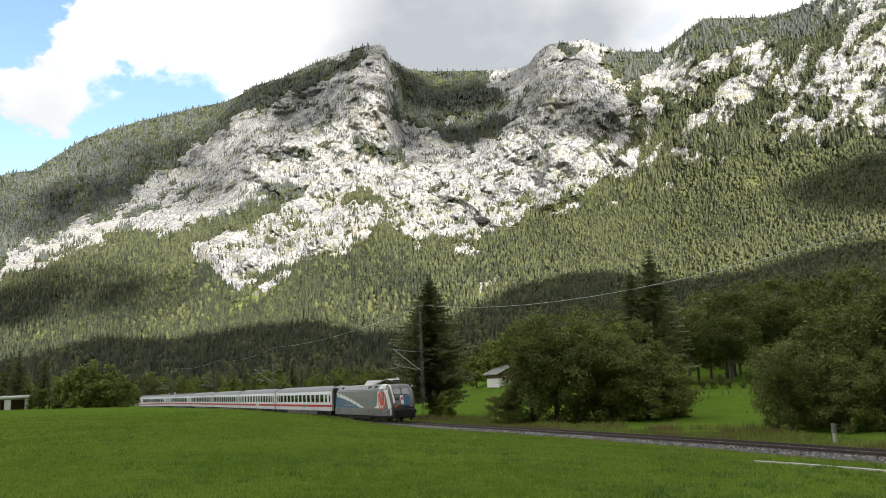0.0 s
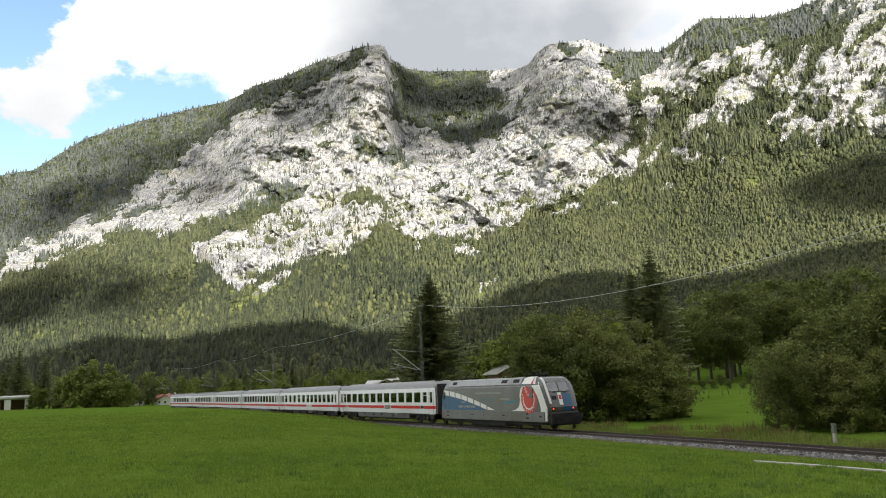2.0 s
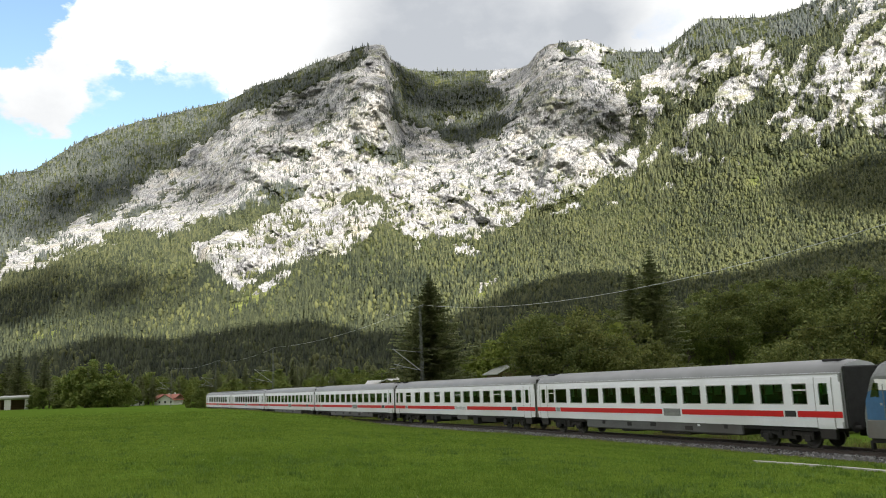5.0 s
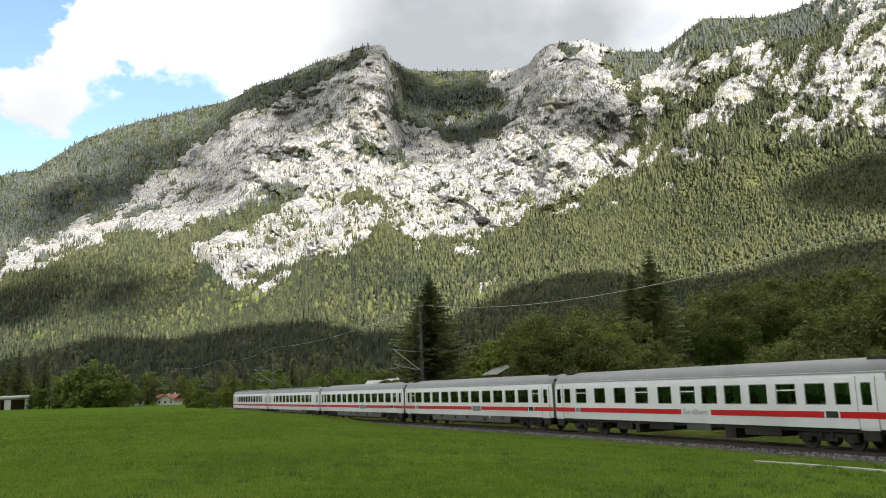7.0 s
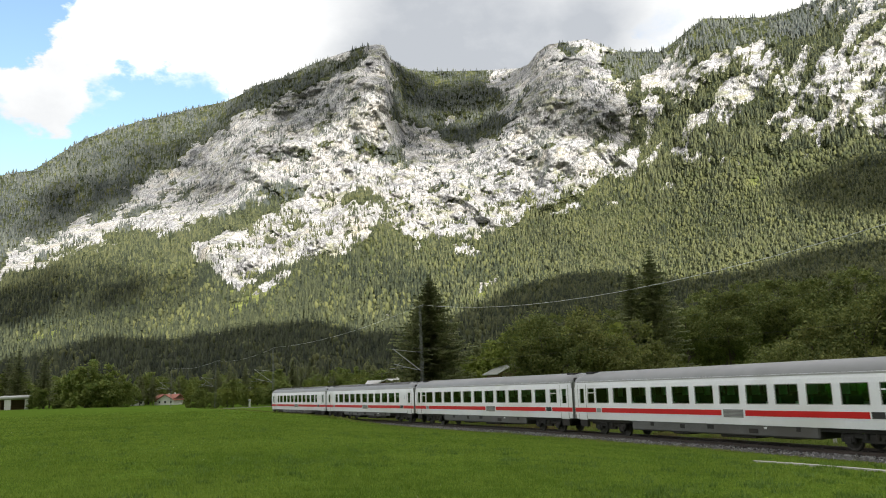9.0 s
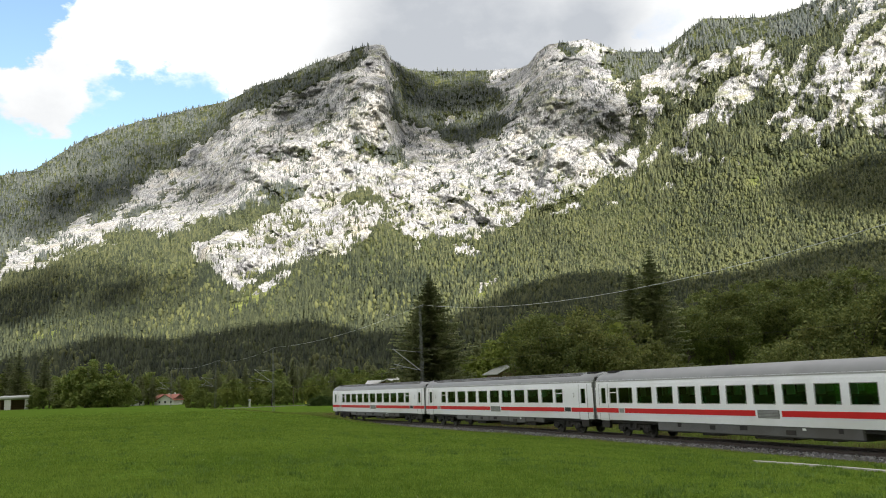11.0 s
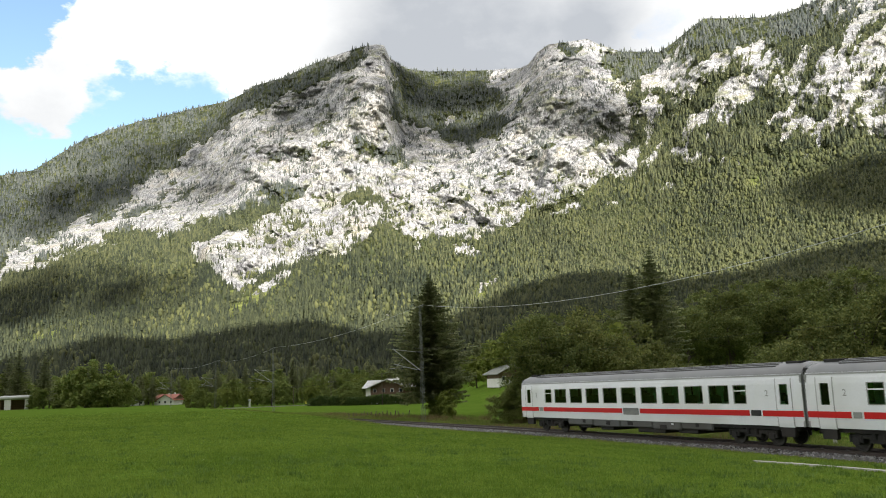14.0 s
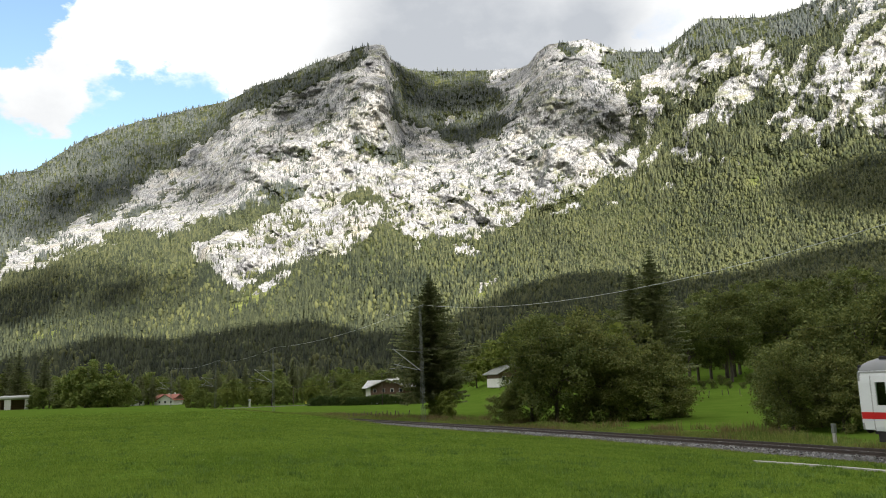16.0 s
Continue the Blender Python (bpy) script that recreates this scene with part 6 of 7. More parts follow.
TREES_NEAR = [(10, 11.0, 84.0, 0.92, 0.3, 1.0), (0, 14.1, 85.0, 1.08, 1.2, 0.98), (11, 8.7, 86.0, 0.70, 2.1, 0.9), (1, 16.9, 86.0, 0.85, 0.4, 1.0), (2, 20.3, 84.0, 0.80, 1.9, 0.95),
              (0, 22.8, 85.0, 0.62, 2.9, 1.0), (2, 6.8, 86.0, 0.40, 0.9, 0.9), (20, 24.0, 86.0, 0.35, 0.9, 0.9), (20, 17.8, 82.0, 0.4, 1.9, 0.9),
              (10, 24.1, 58.0, 0.52, 0.7, 1.0), (0, 27.9, 62.0, 0.70, 2.2, 1.0), (11, 31.3, 62.0, 0.85, 1.1, 1.0), (1, 34.8, 60.0, 0.95, 0.2, 1.0), (2, 23.9, 60.0, 0.38, 2.7, 1.0),
              (20, -1.8, 111.0, 0.45, 0.5, 0.8), (1, 26.7, 56.0, 0.50, 0.5, 1.0), (10, 38.0, 58.0, 0.9, 0.5, 1.0), (0, 29.2, 55.0, 0.5, 2.5, 1.0)]
TREES_PARK = [(51.5, 168.0, 0.72, 2.7), (55.4, 172.0, 0.80, 1.8), (57.6, 166.0, 0.74, 0.3), (62.5, 178.0, 0.9, 2.4), (65.8, 184.0, 0.85, 1.3), (48.8, 165.0, 0.85, 0.1), (59.8, 175.0, 1.05, 0.9), (71.8, 190.0, 1.0, 1.6), (77.5, 185.0, 0.95, 2.3), (68.0, 215.0, 0.9, 3.1), (53.0, 200.0, 0.85, 0.5), (82.2, 180.0, 1.1, 1.2), (86.9, 170.0, 1.15, 2.0), (96.2, 170.0, 1.1, 0.6)]
TREES_LEFT = [(-157.7, 300.0, 1.4, "s"), (-163.7, 305.0, 1.25, "s"), (-152.9, 310.0, 1.42, "s"), (-166.0, 320.0, 1.1, "b"), (-126.2, 285.0, 1.3, "b"), (-118.3, 285.0, 0.75, "b"), (-115.4, 290.0, 0.7, "b"),
              (-141.9, 285.0, 0.5, "b"), (-138.4, 292.0, 0.42, "b"), (-170.1, 300.0, 1.0, "b"), (-128.8, 280.0, 0.3, "b"), (-98.8, 390.0, 0.7, "b"), (-32.1, 255.0, 0.32, "b"), (-29.0, 255.0, 0.3, "b")]
SUNNY = [(18.8, 235.0, 1.15), (14.6, 260.0, 1.1), (24.2, 240.0, 1.1), (9.6, 270.0, 0.9), (19.3, 100.0, 0.9)]
make_trees()


# ---- overhead line ----
def lattice_mast(s, height, arm_z, label):
    m = along_track(s) @ Matrix.Translation((0, 3.3, -0.75))
    top = height + 0.5
    thing = empty("catenary_mast", m, label, "catenary mast", "overhead line masts")
    for dx, dy in ((-1, -1), (-1, 1), (1, -1), (1, 1)):
        bm = bmesh.new()
        rod(bm, (dx * 0.24, dy * 0.17, 0), (dx * 0.09, dy * 0.09, top), 0.022, 0.020, 4)
        part("corner_post", bm, M_STEEL, thing)
    n = 22
    for k in range(n):
        f0, f1 = k / n, (k + 1) / n
        w0, w1 = 0.24 - 0.15 * f0, 0.24 - 0.15 * f1
        d0, d1 = 0.17 - 0.08 * f0, 0.17 - 0.08 * f1
        sg = 1 if k % 2 else -1
        for dy in (-1, 1):
            bm = bmesh.new()
            rod(bm, (-sg * w0, dy * d0, top * f0), (sg * w1, dy * d1, top * f1), 0.011, sides=4)
            part("lacing_bar", bm, M_STEEL, thing)
    part("footing", boxed(-0.4, 0.4, -0.4, 0.4, -0.3, 0.15, bevel=0.03), M_CONCRETE, thing)
    # cantilever arm reaching over the rails, with registration arm and insulators
    arm = [((0, -0.15, arm_z), (0, -3.3, arm_z + 0.75), 0.035), ((0, -0.15, arm_z + 1.95), (0, -3.3, arm_z + 2.3), 0.028), ((0, -0.15, arm_z), (0, -3.35, arm_z + 2.35), 0.04), ((0, -1.6, arm_z + 0.4), (0, -3.9, arm_z + 0.25), 0.025), ((0, -2.2, arm_z + 1.3), (0, -3.0, arm_z + 0.45), 0.02)]
    for a, b, r in arm:
        bm = bmesh.new()
        rod(bm, a, b, r)
        part("cantilever_tube", bm, M_TUBE, thing, "light grey bracket tube")
    for z in (arm_z, arm_z + 1.95):
        bm = bmesh.new()
        for k in range(5):
            rod(bm, (0, -0.2 - 0.09 * k, z + 0.02 * k), (0, -0.24 - 0.09 * k, z + 0.02 * k), 0.07, sides=8)
        part("insulator", bm, M_RUBBER, thing)
    bm = bmesh.new()
    rod(bm, (0, -0.5, top), (0, 0.35, top), 0.035)
    rod(bm, (0, 0.3, top), (0, 0.3, top + 0.25), 0.05)
    part("top_bracket", bm, M_STEEL, thing)
    return m


def wire(name, points, r, mat, label, group="overhead wires"):
    cu = bpy.data.curves.new(name, "CURVE")
    cu.dimensions, cu.bevel_depth, cu.bevel_resolution = "3D", r, 1
    sp = cu.splines.new("POLY")
    sp.points.add(len(points) - 1)
    for q, p in zip(sp.points, points):
        q.co = (*p, 1)
    ob = new(name, cu)
    cu.materials.append(mat)
    return tagged(ob, label, "wire", group)


def sagging(a, b, sag, n=14):
    a, b = Vector(a), Vector(b)
    return [a.lerp(b, k / n) - Vector((0, 0, 4 * sag * (k / n) * (1 - k / n))) for k in range(n + 1)]


def mast_height(k):
    return (11.0, 12.4, 11.4, 11.4, 11.4)[k]


def make_overhead_line():
    stations = MAST_STATIONS
    tops, carriers = [], []
    for k, s in enumerate(stations):
        m = lattice_mast(s, mast_height(k), 6.0, "slender grey lattice mast with bracket carrying the overhead wires")
        h = mast_height(k) + 0.5
        tops.append(m @ Vector((0, 0.3, h + 0.25)))
        carriers.append((m @ Vector((0, -3.35, 8.35)), m @ Vector((0, -3.5, 6.3))))
    for k, (a, b) in enumerate(zip(tops, tops[1:])):
        wire("feeder_cable", sagging(a, b, 2.0 if k == 0 else 0.9), 0.018 if k == 0 else 0.014, M_TUBE, "thin pale feeder cable between mast tops")
    for (a, c), (b, d) in zip(carriers, carriers[1:]):
        wire("messenger_wire", sagging(a, b, 0.9), 0.007, M_RUBBER, "thin dark carrying wire over the track")
        wire("contact_wire", sagging(c, d, 0.03), 0.007, M_RUBBER, "thin dark contact wire over the track")


MAST_STATIONS = [78.0, 16.0, -46.5, -100.0, -145.0]
make_overhead_line()


# ---- houses, hedge, road, poles and fences ----
M_PLASTER = material("white_plaster", (0.66, 0.65, 0.62), (0.78, 0.77, 0.74), 0.9, 0.8, 10.0)
M_WOOD = material("brown_timber", (0.075, 0.045, 0.028), (0.16, 0.10, 0.06), 0.85, 1.0, 14.0, 0.3, stretch=(1, 1, 5))
M_TILE_RED = material("red_roof_tiles", (0.22, 0.075, 0.05), (0.36, 0.14, 0.095), 0.85, 0.6, 9.0, 0.5)
M_TILE_OLD = material("old_roof_sheet", (0.17, 0.18, 0.16), (0.27, 0.28, 0.25), 0.8, 0.5, 7.0, c3=(0.14, 0.14, 0.11))
M_TILE_PALE = material("pale_roof_sheet", (0.42, 0.42, 0.42), (0.60, 0.60, 0.59), 0.6, 0.5, 7.0, c3=(0.34, 0.33, 0.31))
M_ROAD = material("road_asphalt", (0.22, 0.22, 0.21), (0.30, 0.30, 0.29), 0.9, 0.4, 12.0)
M_HEDGE = leaf_material("hedge_leaves", (0.04, 0.07, 0.018), (0.10, 0.14, 0.035), 0.9, 0.4, 4.0, 0.25)
M_WINDOW = material("dark_window", (0.02, 0.025, 0.03), (0.04, 0.045, 0.05), 0.1)


def house(name, x, y, turn, w, d, eave, ridge, wall, upper, roof, label, storeys=2, over=0.9, z=None):
    """A gabled house: gable towards -y of its own space."""
    base = float(ground_height(x, y)) if z is None else z
    thing = empty(name, pose(x, y, base, 0, 0, turn), label, "house")
    split = eave * (0.5 if upper is not wall else 1.0)
    part("wall", boxed(-w / 2, w / 2, 0, d, -1.0, split), wall, thing)
    bm = bmesh.new()
    f = [(-w / 2, split), (w / 2, split), (w / 2, eave), (0, ridge), (-w / 2, eave)]
    front, back = [bm.verts.new((a, 0.003, b)) for a, b in f], [bm.verts.new((a, d - 0.003, b)) for a, b in f]
    bm.faces.new(front)
    bm.faces.new(back[::-1])
    for k in range(5):
        j = (k + 1) % 5
        bm.faces.new((front[j], front[k], back[k], back[j]))
    part("upper_wall", bm, upper, thing)
    slope = (ridge - eave) / (w / 2)
    for sg in (-1, 1):
        bm = bmesh.new()
        e = w / 2 + over
        pts = [(0, ridge + 0.02), (sg * e, eave - slope * over + 0.02), (sg * e, eave - slope * over + 0.24), (0, ridge + 0.24)]
        a, b = [bm.verts.new((p, -over, q)) for p, q in pts], [bm.verts.new((p, d + over, q)) for p, q in pts]
        bm.faces.new(a)
        bm.faces.new(b[::-1])
        for k in range(4):
            j = (k + 1) % 4
            bm.faces.new((a[j], a[k], b[k], b[j]))
        bmesh.ops.recalc_face_normals(bm, faces=bm.faces)
        part("roof", bm, roof, thing)
    n = max(2, int(w / 2.6))
    for lvl in range(storeys):
        for k in range(n):
            cx, cz = -w / 2 + w * (k + 0.5) / n, 1.4 + lvl * 2.6
            if cz + 0.7 > eave + 0.8:
                continue
            win = part("window", boxed(cx - 0.45, cx + 0.45, -0.04, 0.03, cz - 0.55, cz + 0.55), M_WINDOW, thing)
            part("window_frame", boxed(cx - 0.55, cx + 0.55, -0.02, 0.02, cz - 0.65, cz + 0.65), M_PLASTER, win)
    if storeys > 1:
        part("balcony", boxed(-w * 0.42, w * 0.42, -1.0, -0.06, eave * 0.5, eave * 0.5 + 0.95), M_WOOD, thing, "timber balcony")
    if storeys > 1 or "farm" in name:
        part("chimney", boxed(w * 0.12, w * 0.12 + 0.7, d * 0.5, d * 0.5 + 0.7, ridge - 0.6, ridge + 0.9), M_PLASTER, thing)
    return thing


def make_buildings():
    house("chalet", -19.2, 262.0, -12.0, 11.5, 12.0, 5.2, 7.5, M_PLASTER, M_WOOD, M_TILE_PALE, "alpine chalet with pale roof and brown timber gable", 2, 1.3)
    house("chalet", -14.6, 275.0, 75.0, 9.0, 12.0, 5.2, 7.2, M_PLASTER, M_PLASTER, M_TILE_PALE, "white chalet wing with pale roof", 1, 1.0)
    house("barn", 18.3, 228.0, 20.0, 8.6, 8.6, 2.9, 4.9, M_PLASTER, M_WOOD, M_TILE_OLD, "small barn with white base, dark boards and weathered grey roof", 1, 1.0)
    house("farmhouse", -141.4, 410.0, -8.0, 9.0, 14.0, 2.5, 5.0, M_PLASTER, M_PLASTER, M_TILE_RED, "white farmhouse with red tiled roof", 1, 0.8)
    house("farmhouse", -136.3, 415.0, 80.0, 8.5, 11.0, 3.4, 5.0, M_PLASTER, M_WOOD, M_TILE_RED, "low farm building with red tiled roof", 1, 0.8)
    house("cottage", -162.8, 430.0, 20.0, 7.0, 8.0, 2.6, 4.2, M_PLASTER, M_PLASTER, M_TILE_PALE, "small white cottage with grey roof", 1, 0.5)
    house("cottage", -131.1, 430.0, -30.0, 5.0, 6.0, 2.2, 3.6, M_PLASTER, M_PLASTER, M_TILE_PALE, "tiny white cottage among trees", 1, 0.5)
    # open shelter with flat roof
    x, y = -150.4, 285.0
    z = float(ground_height(x, y)) + 0.6
    shelter = empty("shelter", pose(x, y, z, 0, 0, 28), "small open shelter with deep pale roof on white piers", "shelter")
    bm = bmesh.new()
    box(bm, -5.0, 5.0, -2.2, 2.2, 2.9, 4.3, bevel=0.45)
    part("roof", bm, M_TILE_PALE, shelter, "deep pale roof with rounded edges")
    part("side_wall", boxed(-3.4, -1.4, -1.7, -1.4, -1.4, 2.9), M_PLASTER, shelter, "white front panel")
    part("pier", boxed(2.9, 4.1, -1.8, -0.8, -1.4, 2.9), M_PLASTER, shelter, "white pier")
    part("back_wall", boxed(-4.6, 4.6, 1.4, 1.65, -1.4, 2.9), M_WOOD, shelter, "dark timber back wall")
    part("end_wall", boxed(-4.6, -4.3, -1.2, 1.4, -1.4, 2.9), M_WOOD, shelter)
    # wayside shrine column
    x, y = -72.5, 300.0
    z = float(ground_height(x, y))
    shrine = empty("wayside_column", pose(x, y, z), "small white wayside column by the road", "column")
    part("shaft", boxed(-0.3, 0.3, -0.3, 0.3, -0.3, 2.2, bevel=0.03), M_PLASTER, shrine)
    part("cap", boxed(-0.45, 0.45, -0.45, 0.45, 2.2, 2.9, bevel=0.15), M_TILE_PALE, shrine)


make_buildings()


def ribbon(name, pts, width, mat, label, category, lift=0.04, kind="structure"):
    """A strip laid on the ground along points."""
    verts, n = [], 24
    path = []
    for a, b in zip(pts, pts[1:]):
        path += [(a[0] + (b[0] - a[0]) * k / n, a[1] + (b[1] - a[1]) * k / n) for k in range(n)]
    path.append(pts[-1])
    for i, p in enumerate(path):
        q, r = path[min(i + 1, len(path) - 1)], path[max(i - 1, 0)]
        dx, dy = q[0] - r[0], q[1] - r[1]
        k = math.hypot(dx, dy)
        for sg, dz in ((-0.5, -0.1), (-0.48, lift), (0.48, lift), (0.5, -0.1)):
            x, y = p[0] - dy / k * width * sg, p[1] + dx / k * width * sg
            verts.append((x, y, float(ground_height(x, y)) + dz))
    faces = [(i * 4 + j, i * 4 + j + 1, i * 4 + j + 5, i * 4 + j + 4) for i in range(len(path) - 1) for j in range(3)]
    return tagged(new(name, mesh_from(name, verts, faces, [mat])), label, category, kind=kind)


PATH = [(9.76, 26.75), (10.83, 26.5), (11.9, 25.75), (12.92, 24.8), (14.56, 23.9)]
ribbon("road", [(-112.2, 300.0), (-79.0, 292.0), (-47.7, 285.0), (-14.3, 283.0), (5.3, 290.0)], 4.0, M_ROAD, "narrow pale asphalt road across the pasture", "road", 0.15)
ribbon("path", PATH, 0.85, M_CONCRETE, "pale concrete path edge beside the meadow", "path", 0.065)


def make_hedge():
    rng = np.random.default_rng(21)
    a, b = np.array([-44.2, 262.0]), np.array([-9.6, 240.0])
    n = 24000
    u = rng.uniform(0, 1, n)
    xy = a[None] + (b - a)[None] * u[:, None] + rng.normal(size=(n, 2)) * 0.6
    z = ground_height(xy[:, 0], xy[:, 1]) + rng.uniform(0, 1, n) ** 0.7 * (2.1 + 1.1 * vnoise(u * 14, 0, 0))
    cen = np.stack([xy[:, 0], xy[:, 1], z], -1)
    d1, d2 = rng.normal(size=(n, 3)), rng.normal(size=(n, 3))
    tri = np.stack([cen, cen + d1 * 0.22, cen + d2 * 0.22], 1)
    me = array_mesh("hedge", tri.reshape(-1, 3), np.arange(n * 3).reshape(-1, 3), M_HEDGE)
    tagged(new("hedge", me), "long trimmed dark green hedge beside the road", "hedge")


make_hedge()


def make_poles_and_fences():
    tops = []
    for x, y, h in POLES:
        z = float(ground_height(x, y))
        thing = empty("wooden_pole", pose(x, y, z), "weathered wooden power pole on the pasture", "power pole", "power poles")
        bm = bmesh.new()
        rod(bm, (0, 0, -0.5), (0, 0, h), 0.15, 0.10, 8)
        part("pole", bm, M_WOODPOST, thing)
        part("crossarm", boxed(-0.9, 0.9, -0.06, 0.06, h - 0.5, h - 0.38), M_WOODPOST, thing)
        for a in (-0.8, 0, 0.8):
            bm = bmesh.new()
            rod(bm, (a, 0, h - 0.38), (a, 0, h - 0.12), 0.06, sides=6)
            part("insulator", bm, M_PLASTER, thing)
        tops.append((x, y, z + h - 0.1))
    for a, b in zip(tops, tops[1:]):
        for off in (-0.8, 0.0, 0.8):
            wire("power_line", sagging((a[0] + off, a[1], a[2]), (b[0] + off, b[1], b[2]), 0.7), 0.012, M_RUBBER, "thin power line between wooden poles", "power lines")
    rng = random.Random(4)
    bm = boxed(-0.055, 0.055, -0.055, 0.055, -0.3, 0.92, bevel=0.012)
    me = bpy.data.meshes.new("fence_post")
    bm.to_mesh(me)
    bm.free()
    me.materials.append(M_WOODPOST)
    for (x0, y0), (x1, y1), n in FENCES:
        for k in range(n):
            f = (k + rng.uniform(-0.2, 0.2)) / max(n - 1, 1)
            x, y = x0 + (x1 - x0) * f, y0 + (y1 - y0) * f
            ob = new("fence_post", me)
            ob.matrix_world = pose(x, y, float(ground_height(x, y)), rng.uniform(-9, 9), rng.uniform(-9, 9), rng.uniform(0, 90)) @ Matrix.Diagonal((1, 1, rng.uniform(0.75, 1.15), 1))
            tagged(ob, "weathered leaning wooden fence post beside the line", "fence post", "fence posts")
    # yellow marker by the road
    x, y = -48.7, 281.0
    sign = empty("road_marker", pose(x, y, float(ground_height(x, y))), "small yellow marker post by the road", "marker post")
    part("post", boxed(-0.05, 0.05, -0.05, 0.05, -0.2, 1.1), M_WOODPOST, sign)
    part("plate", boxed(-0.3, 0.3, -0.08, -0.055, 0.5, 1.5, bevel=0.02), M_YELLOW, sign, "yellow plate")
    # marker post by the line
    x, y = 22.0, 47.4
    post = empty("marker_post", pose(x, y, float(ground_height(x, y)), 0, 0, 25), "short pale grey trackside marker post", "marker post")
    part("shaft", boxed(-0.09, 0.09, -0.08, 0.08, -0.3, 0.62, bevel=0.02), M_CONCRETE, post)
    part("head", boxed(-0.12, 0.12, -0.10, 0.10, 0.62, 1.15, bevel=0.02), M_STEEL, post, "pale metal box head")


M_YELLOW = material("yellow_paint", (0.55, 0.50, 0.06), (0.65, 0.58, 0.09), 0.6)
POLES = [(-80.2, 330.0, 7.5), (-56.4, 300.0, 7.0), (-40.6, 285.0, 8.0), (-19.6, 245.0, 9.5), (34.0, 240.0, 10.0)]
FENCES = [((-15.3, 127.0), (-5.8, 118.0), 16), ((-43.1, 175.0), (-36.7, 165.0), 9), ((41.4, 140.0), (49.7, 135.0), 7)]
make_poles_and_fences()


# ---- grass ----
def blades(name, x, y, height, width, mat, label, per=3, lean=0.5, seed=1, lift=0.0):
    rng = np.random.default_rng(seed)
    n = len(x)
    z = ground_height(x, y) + lift
    base = np.repeat(np.stack([x, y, z - 0.02], -1), per, axis=0)
    a = rng.uniform(0, 2 * np.pi, n * per)
    h = np.repeat(height, per) * rng.uniform(0.55, 1.2, n * per)
    w = np.repeat(width, per)
    base[:, :2] += rng.normal(size=(n * per, 2)) * np.repeat(height, per)[:, None] * 0.35
    side = np.stack([np.cos(a) * w, np.sin(a) * w, 0 * a], -1)
    tip = base + np.stack([-np.sin(a) * h * lean * rng.uniform(0.2, 1.2, n * per), np.cos(a) * h * lean * rng.uniform(-1, 1, n * per), h], -1)
    tri = np.stack([base - side, base + side, tip], 1)
    me = array_mesh(name, tri.reshape(-1, 3), np.arange(n * per * 3).reshape(-1, 3), mat)
    tagged(new(name, me), label, "grass", kind="stuff")


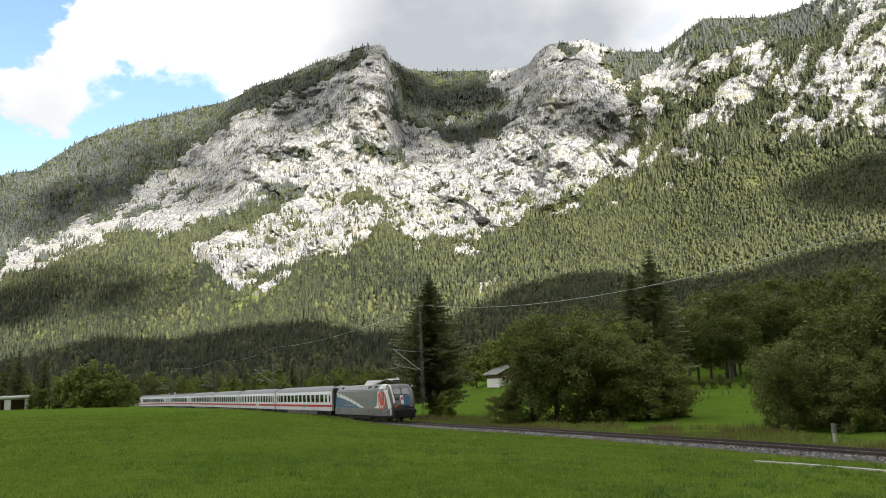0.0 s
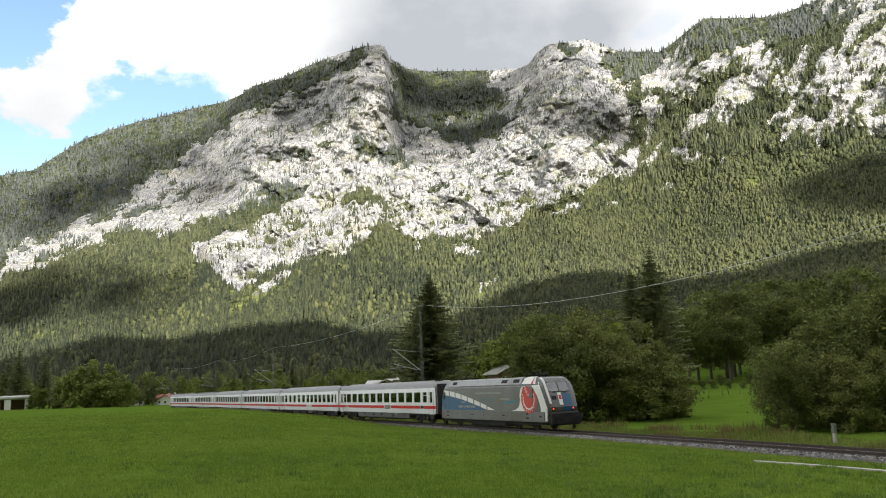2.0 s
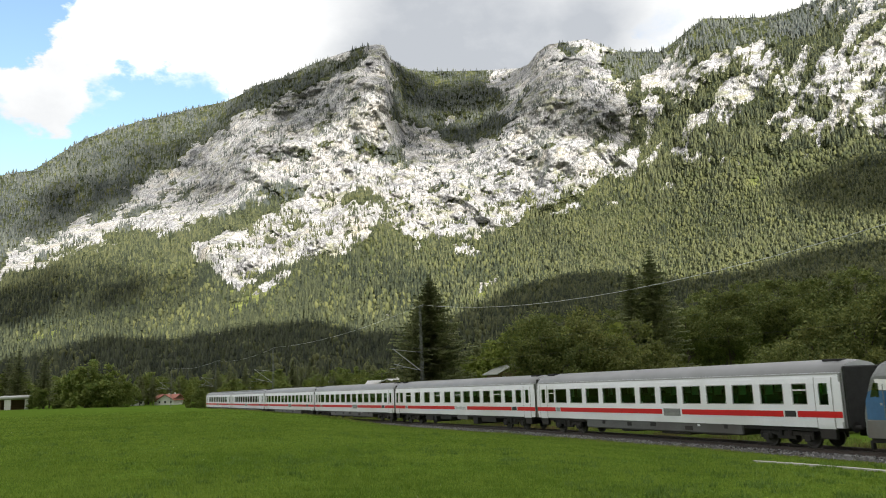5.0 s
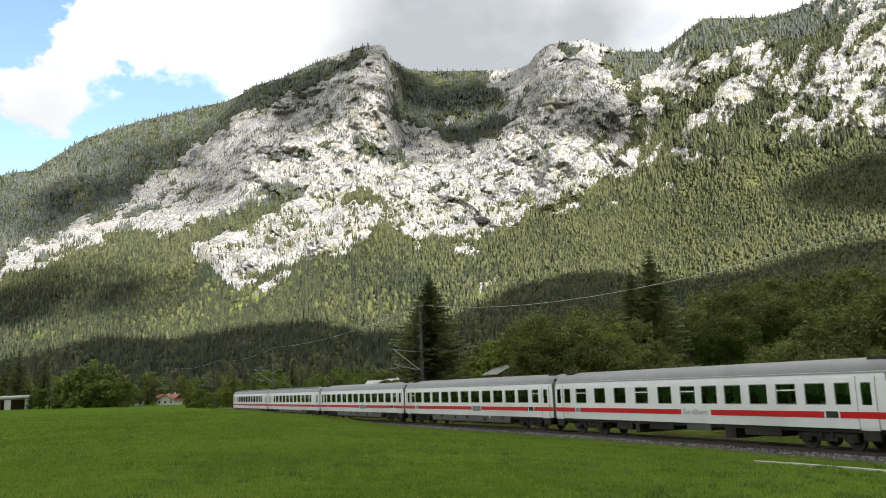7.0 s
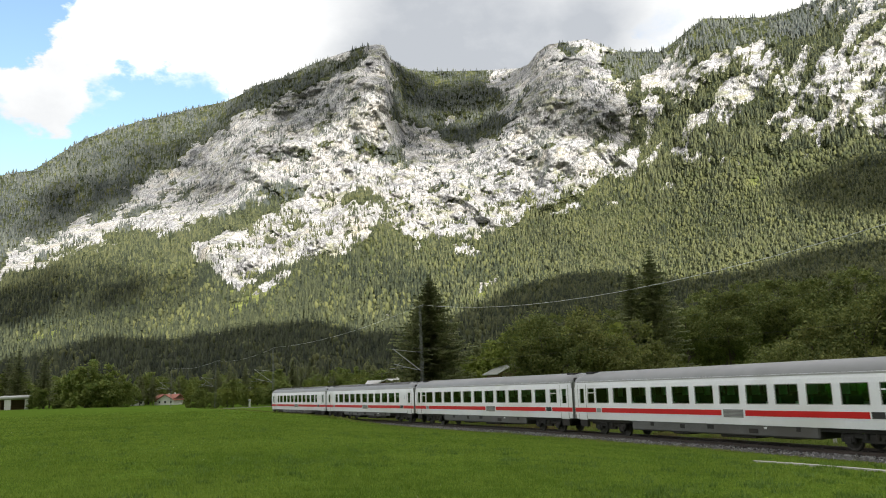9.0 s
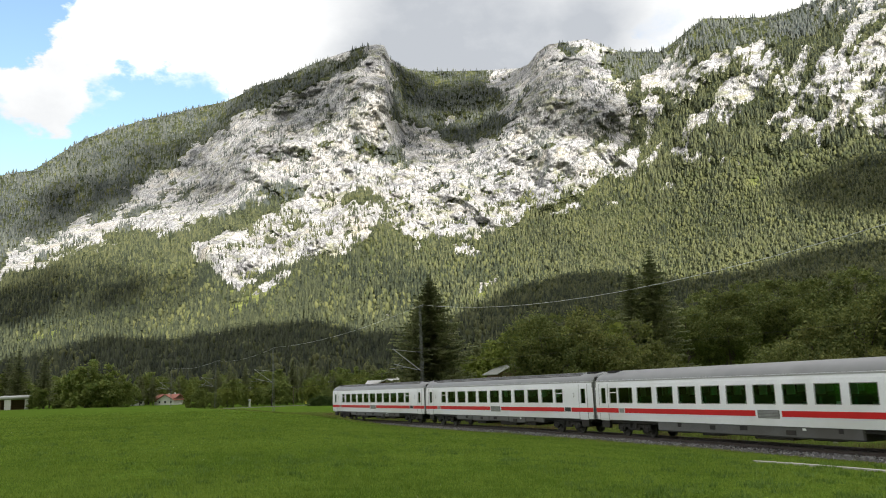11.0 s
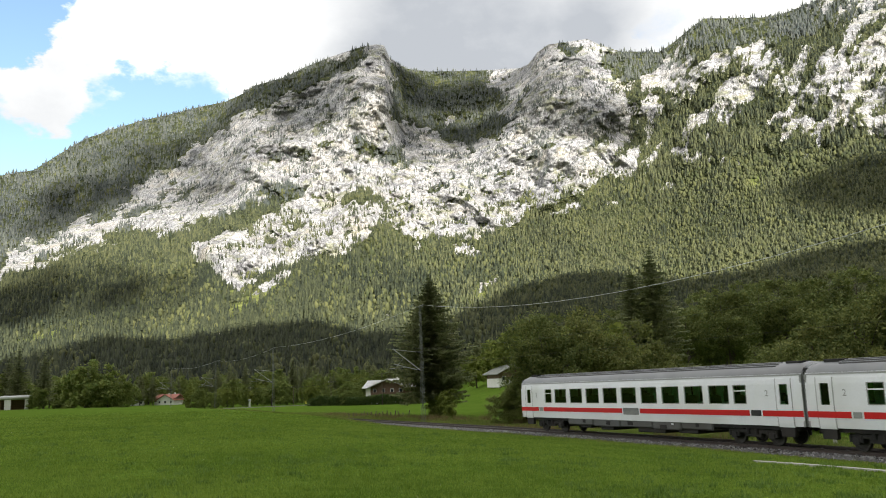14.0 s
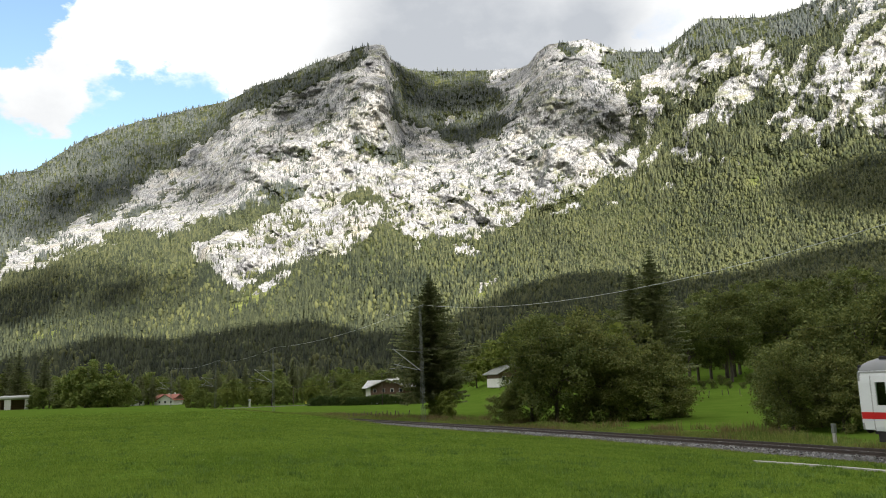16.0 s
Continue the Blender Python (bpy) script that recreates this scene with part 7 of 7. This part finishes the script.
def make_grass():
    rng = np.random.default_rng(31)
    n = 200000
    d = 9.5 * (135 / 9.5) ** rng.uniform(0, 1, n)
    az = np.radians(rng.uniform(-31, 31, n))
    x, y = d * np.sin(az), d * np.cos(az)
    s, q = track_coords(x, y)
    keep = (q > 2.7) & (rng.uniform(0, 1, n) > smoothstep(60, 140, d)) & (np.abs((x - PATH[1][0]) * (PATH[3][1] - PATH[1][1]) - (y - PATH[1][1]) * (PATH[3][0] - PATH[1][0])) / math.hypot(PATH[3][0] - PATH[1][0], PATH[3][1] - PATH[1][1]) > np.where(x > PATH[0][0], 0.44, 0.0))
    x, y, d = x[keep], y[keep], d[keep]
    patch = vnoise(x / 1.7, y / 1.7, 0) * 0.6 + vnoise(x / 0.5, y / 0.5, 2) * 0.4
    h = (0.03 + 0.065 * patch) * (1 + d / 90)
    blades("meadow_grass", x, y, h, 0.006 + 0.00035 * d, M_BLADE, "short green meadow grass blades", 3, 0.6)
    # darker weeds and clover in clumps
    m = 700
    dd = 10 * (60 / 10) ** rng.uniform(0, 1, m)
    aa = np.radians(rng.uniform(-31, 31, m))
    cx, cy = np.repeat(dd * np.sin(aa), 14), np.repeat(dd * np.cos(aa), 14)
    cx, cy = cx + rng.normal(size=len(cx)) * 0.10, cy + rng.normal(size=len(cy)) * 0.10
    ok = (track_coords(cx, cy)[1] > 4) & (vnoise(cx / 5, cy / 5, 11) > 0.45)
    cx, cy = cx[ok], cy[ok]
    blades("meadow_weeds", cx, cy, 0.09 + 0.08 * vnoise(cx, cy, 4), 0.018 + 0 * cx, M_WEED, "darker clover and weeds scattered in the meadow", 3, 0.9, 9)
    # a few pale flower heads
    m = 170
    dd, aa = 11 * (70 / 11) ** rng.uniform(0, 1, m), np.radians(rng.uniform(-31, 31, m))
    fx, fy = dd * np.sin(aa), dd * np.cos(aa)
    ok = track_coords(fx, fy)[1] > 4
    blades("meadow_flowers", fx[ok], fy[ok], 0.055 + 0 * fx[ok], 0.012 + 0.0003 * dd[ok], M_FLOWER, "small pale flower heads in the meadow", 1, 0.3, 19)
    # rough uncut grass along the line
    n = 64000
    st = rng.uniform(-75, 105, n)
    q = np.where(rng.uniform(0, 1, n) < 0.8, -rng.uniform(2.3, 10.5, n) - 7 * rng.uniform(0, 1, n) * smoothstep(20, -10, st), rng.uniform(2.3, 4.2, n))
    hd = np.interp(st, T_S, T_H)
    x, y = np.interp(st, T_S, T_X) + q * np.cos(hd), np.interp(st, T_S, T_Y) - q * np.sin(hd)
    tall = 0.12 + 0.55 * vnoise(x / 3, y / 3, 5) ** 2 * np.where(q < 0, smoothstep(3, 7, -q), 0.25)
    blades("rough_grass", x, y, tall, 0.02 + 0 * x, M_ROUGH, "rough uncut grass and dry stalks beside the track", 3, 0.5, 4)
    # dry brown stalks: loose clumps beside the ballast and a belt before the pasture
    n = 300
    st = np.repeat(rng.uniform(-40, 105, n), 26)
    belt = np.repeat(rng.uniform(0, 1, n) < 0.62, 26)
    q = -np.where(belt, np.repeat(rng.uniform(9.0, 13.0, n), 26), np.repeat(rng.uniform(2.9, 6.0, n), 26))
    st, q = st + rng.normal(size=len(st)) * 0.55, q + rng.normal(size=len(st)) * 0.3
    hd = np.interp(st, T_S, T_H)
    x, y = np.interp(st, T_S, T_X) + q * np.cos(hd), np.interp(st, T_S, T_Y) - q * np.sin(hd)
    ok = vnoise(x / 6, y / 6, 15) > np.where(belt, 0.25, 0.5)
    x, y, belt = x[ok], y[ok], belt[ok]
    blades("dry_stalks", x, y, np.where(belt, 0.75, 0.62) * (0.6 + 0.6 * vnoise(x, y, 8)), 0.022 + 0 * x, M_STALK, "tall dry brown weeds and stalks along the railway", 3, 0.45, 14)


M_STALK = leaf_material("dry_stalks", (0.11, 0.10, 0.036), (0.23, 0.17, 0.075), 1.0, 0.4, 3.0, 0.3)
M_FLOWER = leaf_material("pale_flowers", (0.42, 0.44, 0.30), (0.60, 0.60, 0.45), 0.8, 0.3, 2.0, 0.3)
M_WEED = leaf_material("weeds", (0.085, 0.15, 0.022), (0.17, 0.26, 0.05), 0.9, 0.3, 2.0, 0.3)
M_ROUGH = leaf_material("rough_grass", (0.100, 0.150, 0.024), (0.25, 0.27, 0.07), 1.0, 0.3, 2.0, 0.3)
make_grass()


# ---- movement of the train ----
SPEED = 14.4


def travelled(t):
    """Metres run since the start; the train gains a little speed at the end."""
    return SPEED * t + 0.27 * max(t - 13.2, 0.0)


def motions():
    def vehicle_pose(s, span):
        return span_pose(on_track(s - span), on_track(s + span))

    vehicles = [(LOCOMOTIVE, 9.55, 4.95)] + [(c, -26.4 * k - 13.2, 9.5) for k, c in enumerate(COACHES)]
    for thing, start, span in vehicles:
        walk(thing, [(0.5 * k, vehicle_pose(start + travelled(0.5 * k), span)) for k in range(33)])
        for ob in thing.children_recursive:
            if ob.name.split(".")[0] == "wheelset":
                x, z = ob.location.x, ob.location.z
                turn = math.degrees(SPEED / 0.46 / FPS)
                walk(ob, [(k / FPS, pose(x, 0, z, 0, turn * k % 360, 0)) for k in range(481)])


motions()
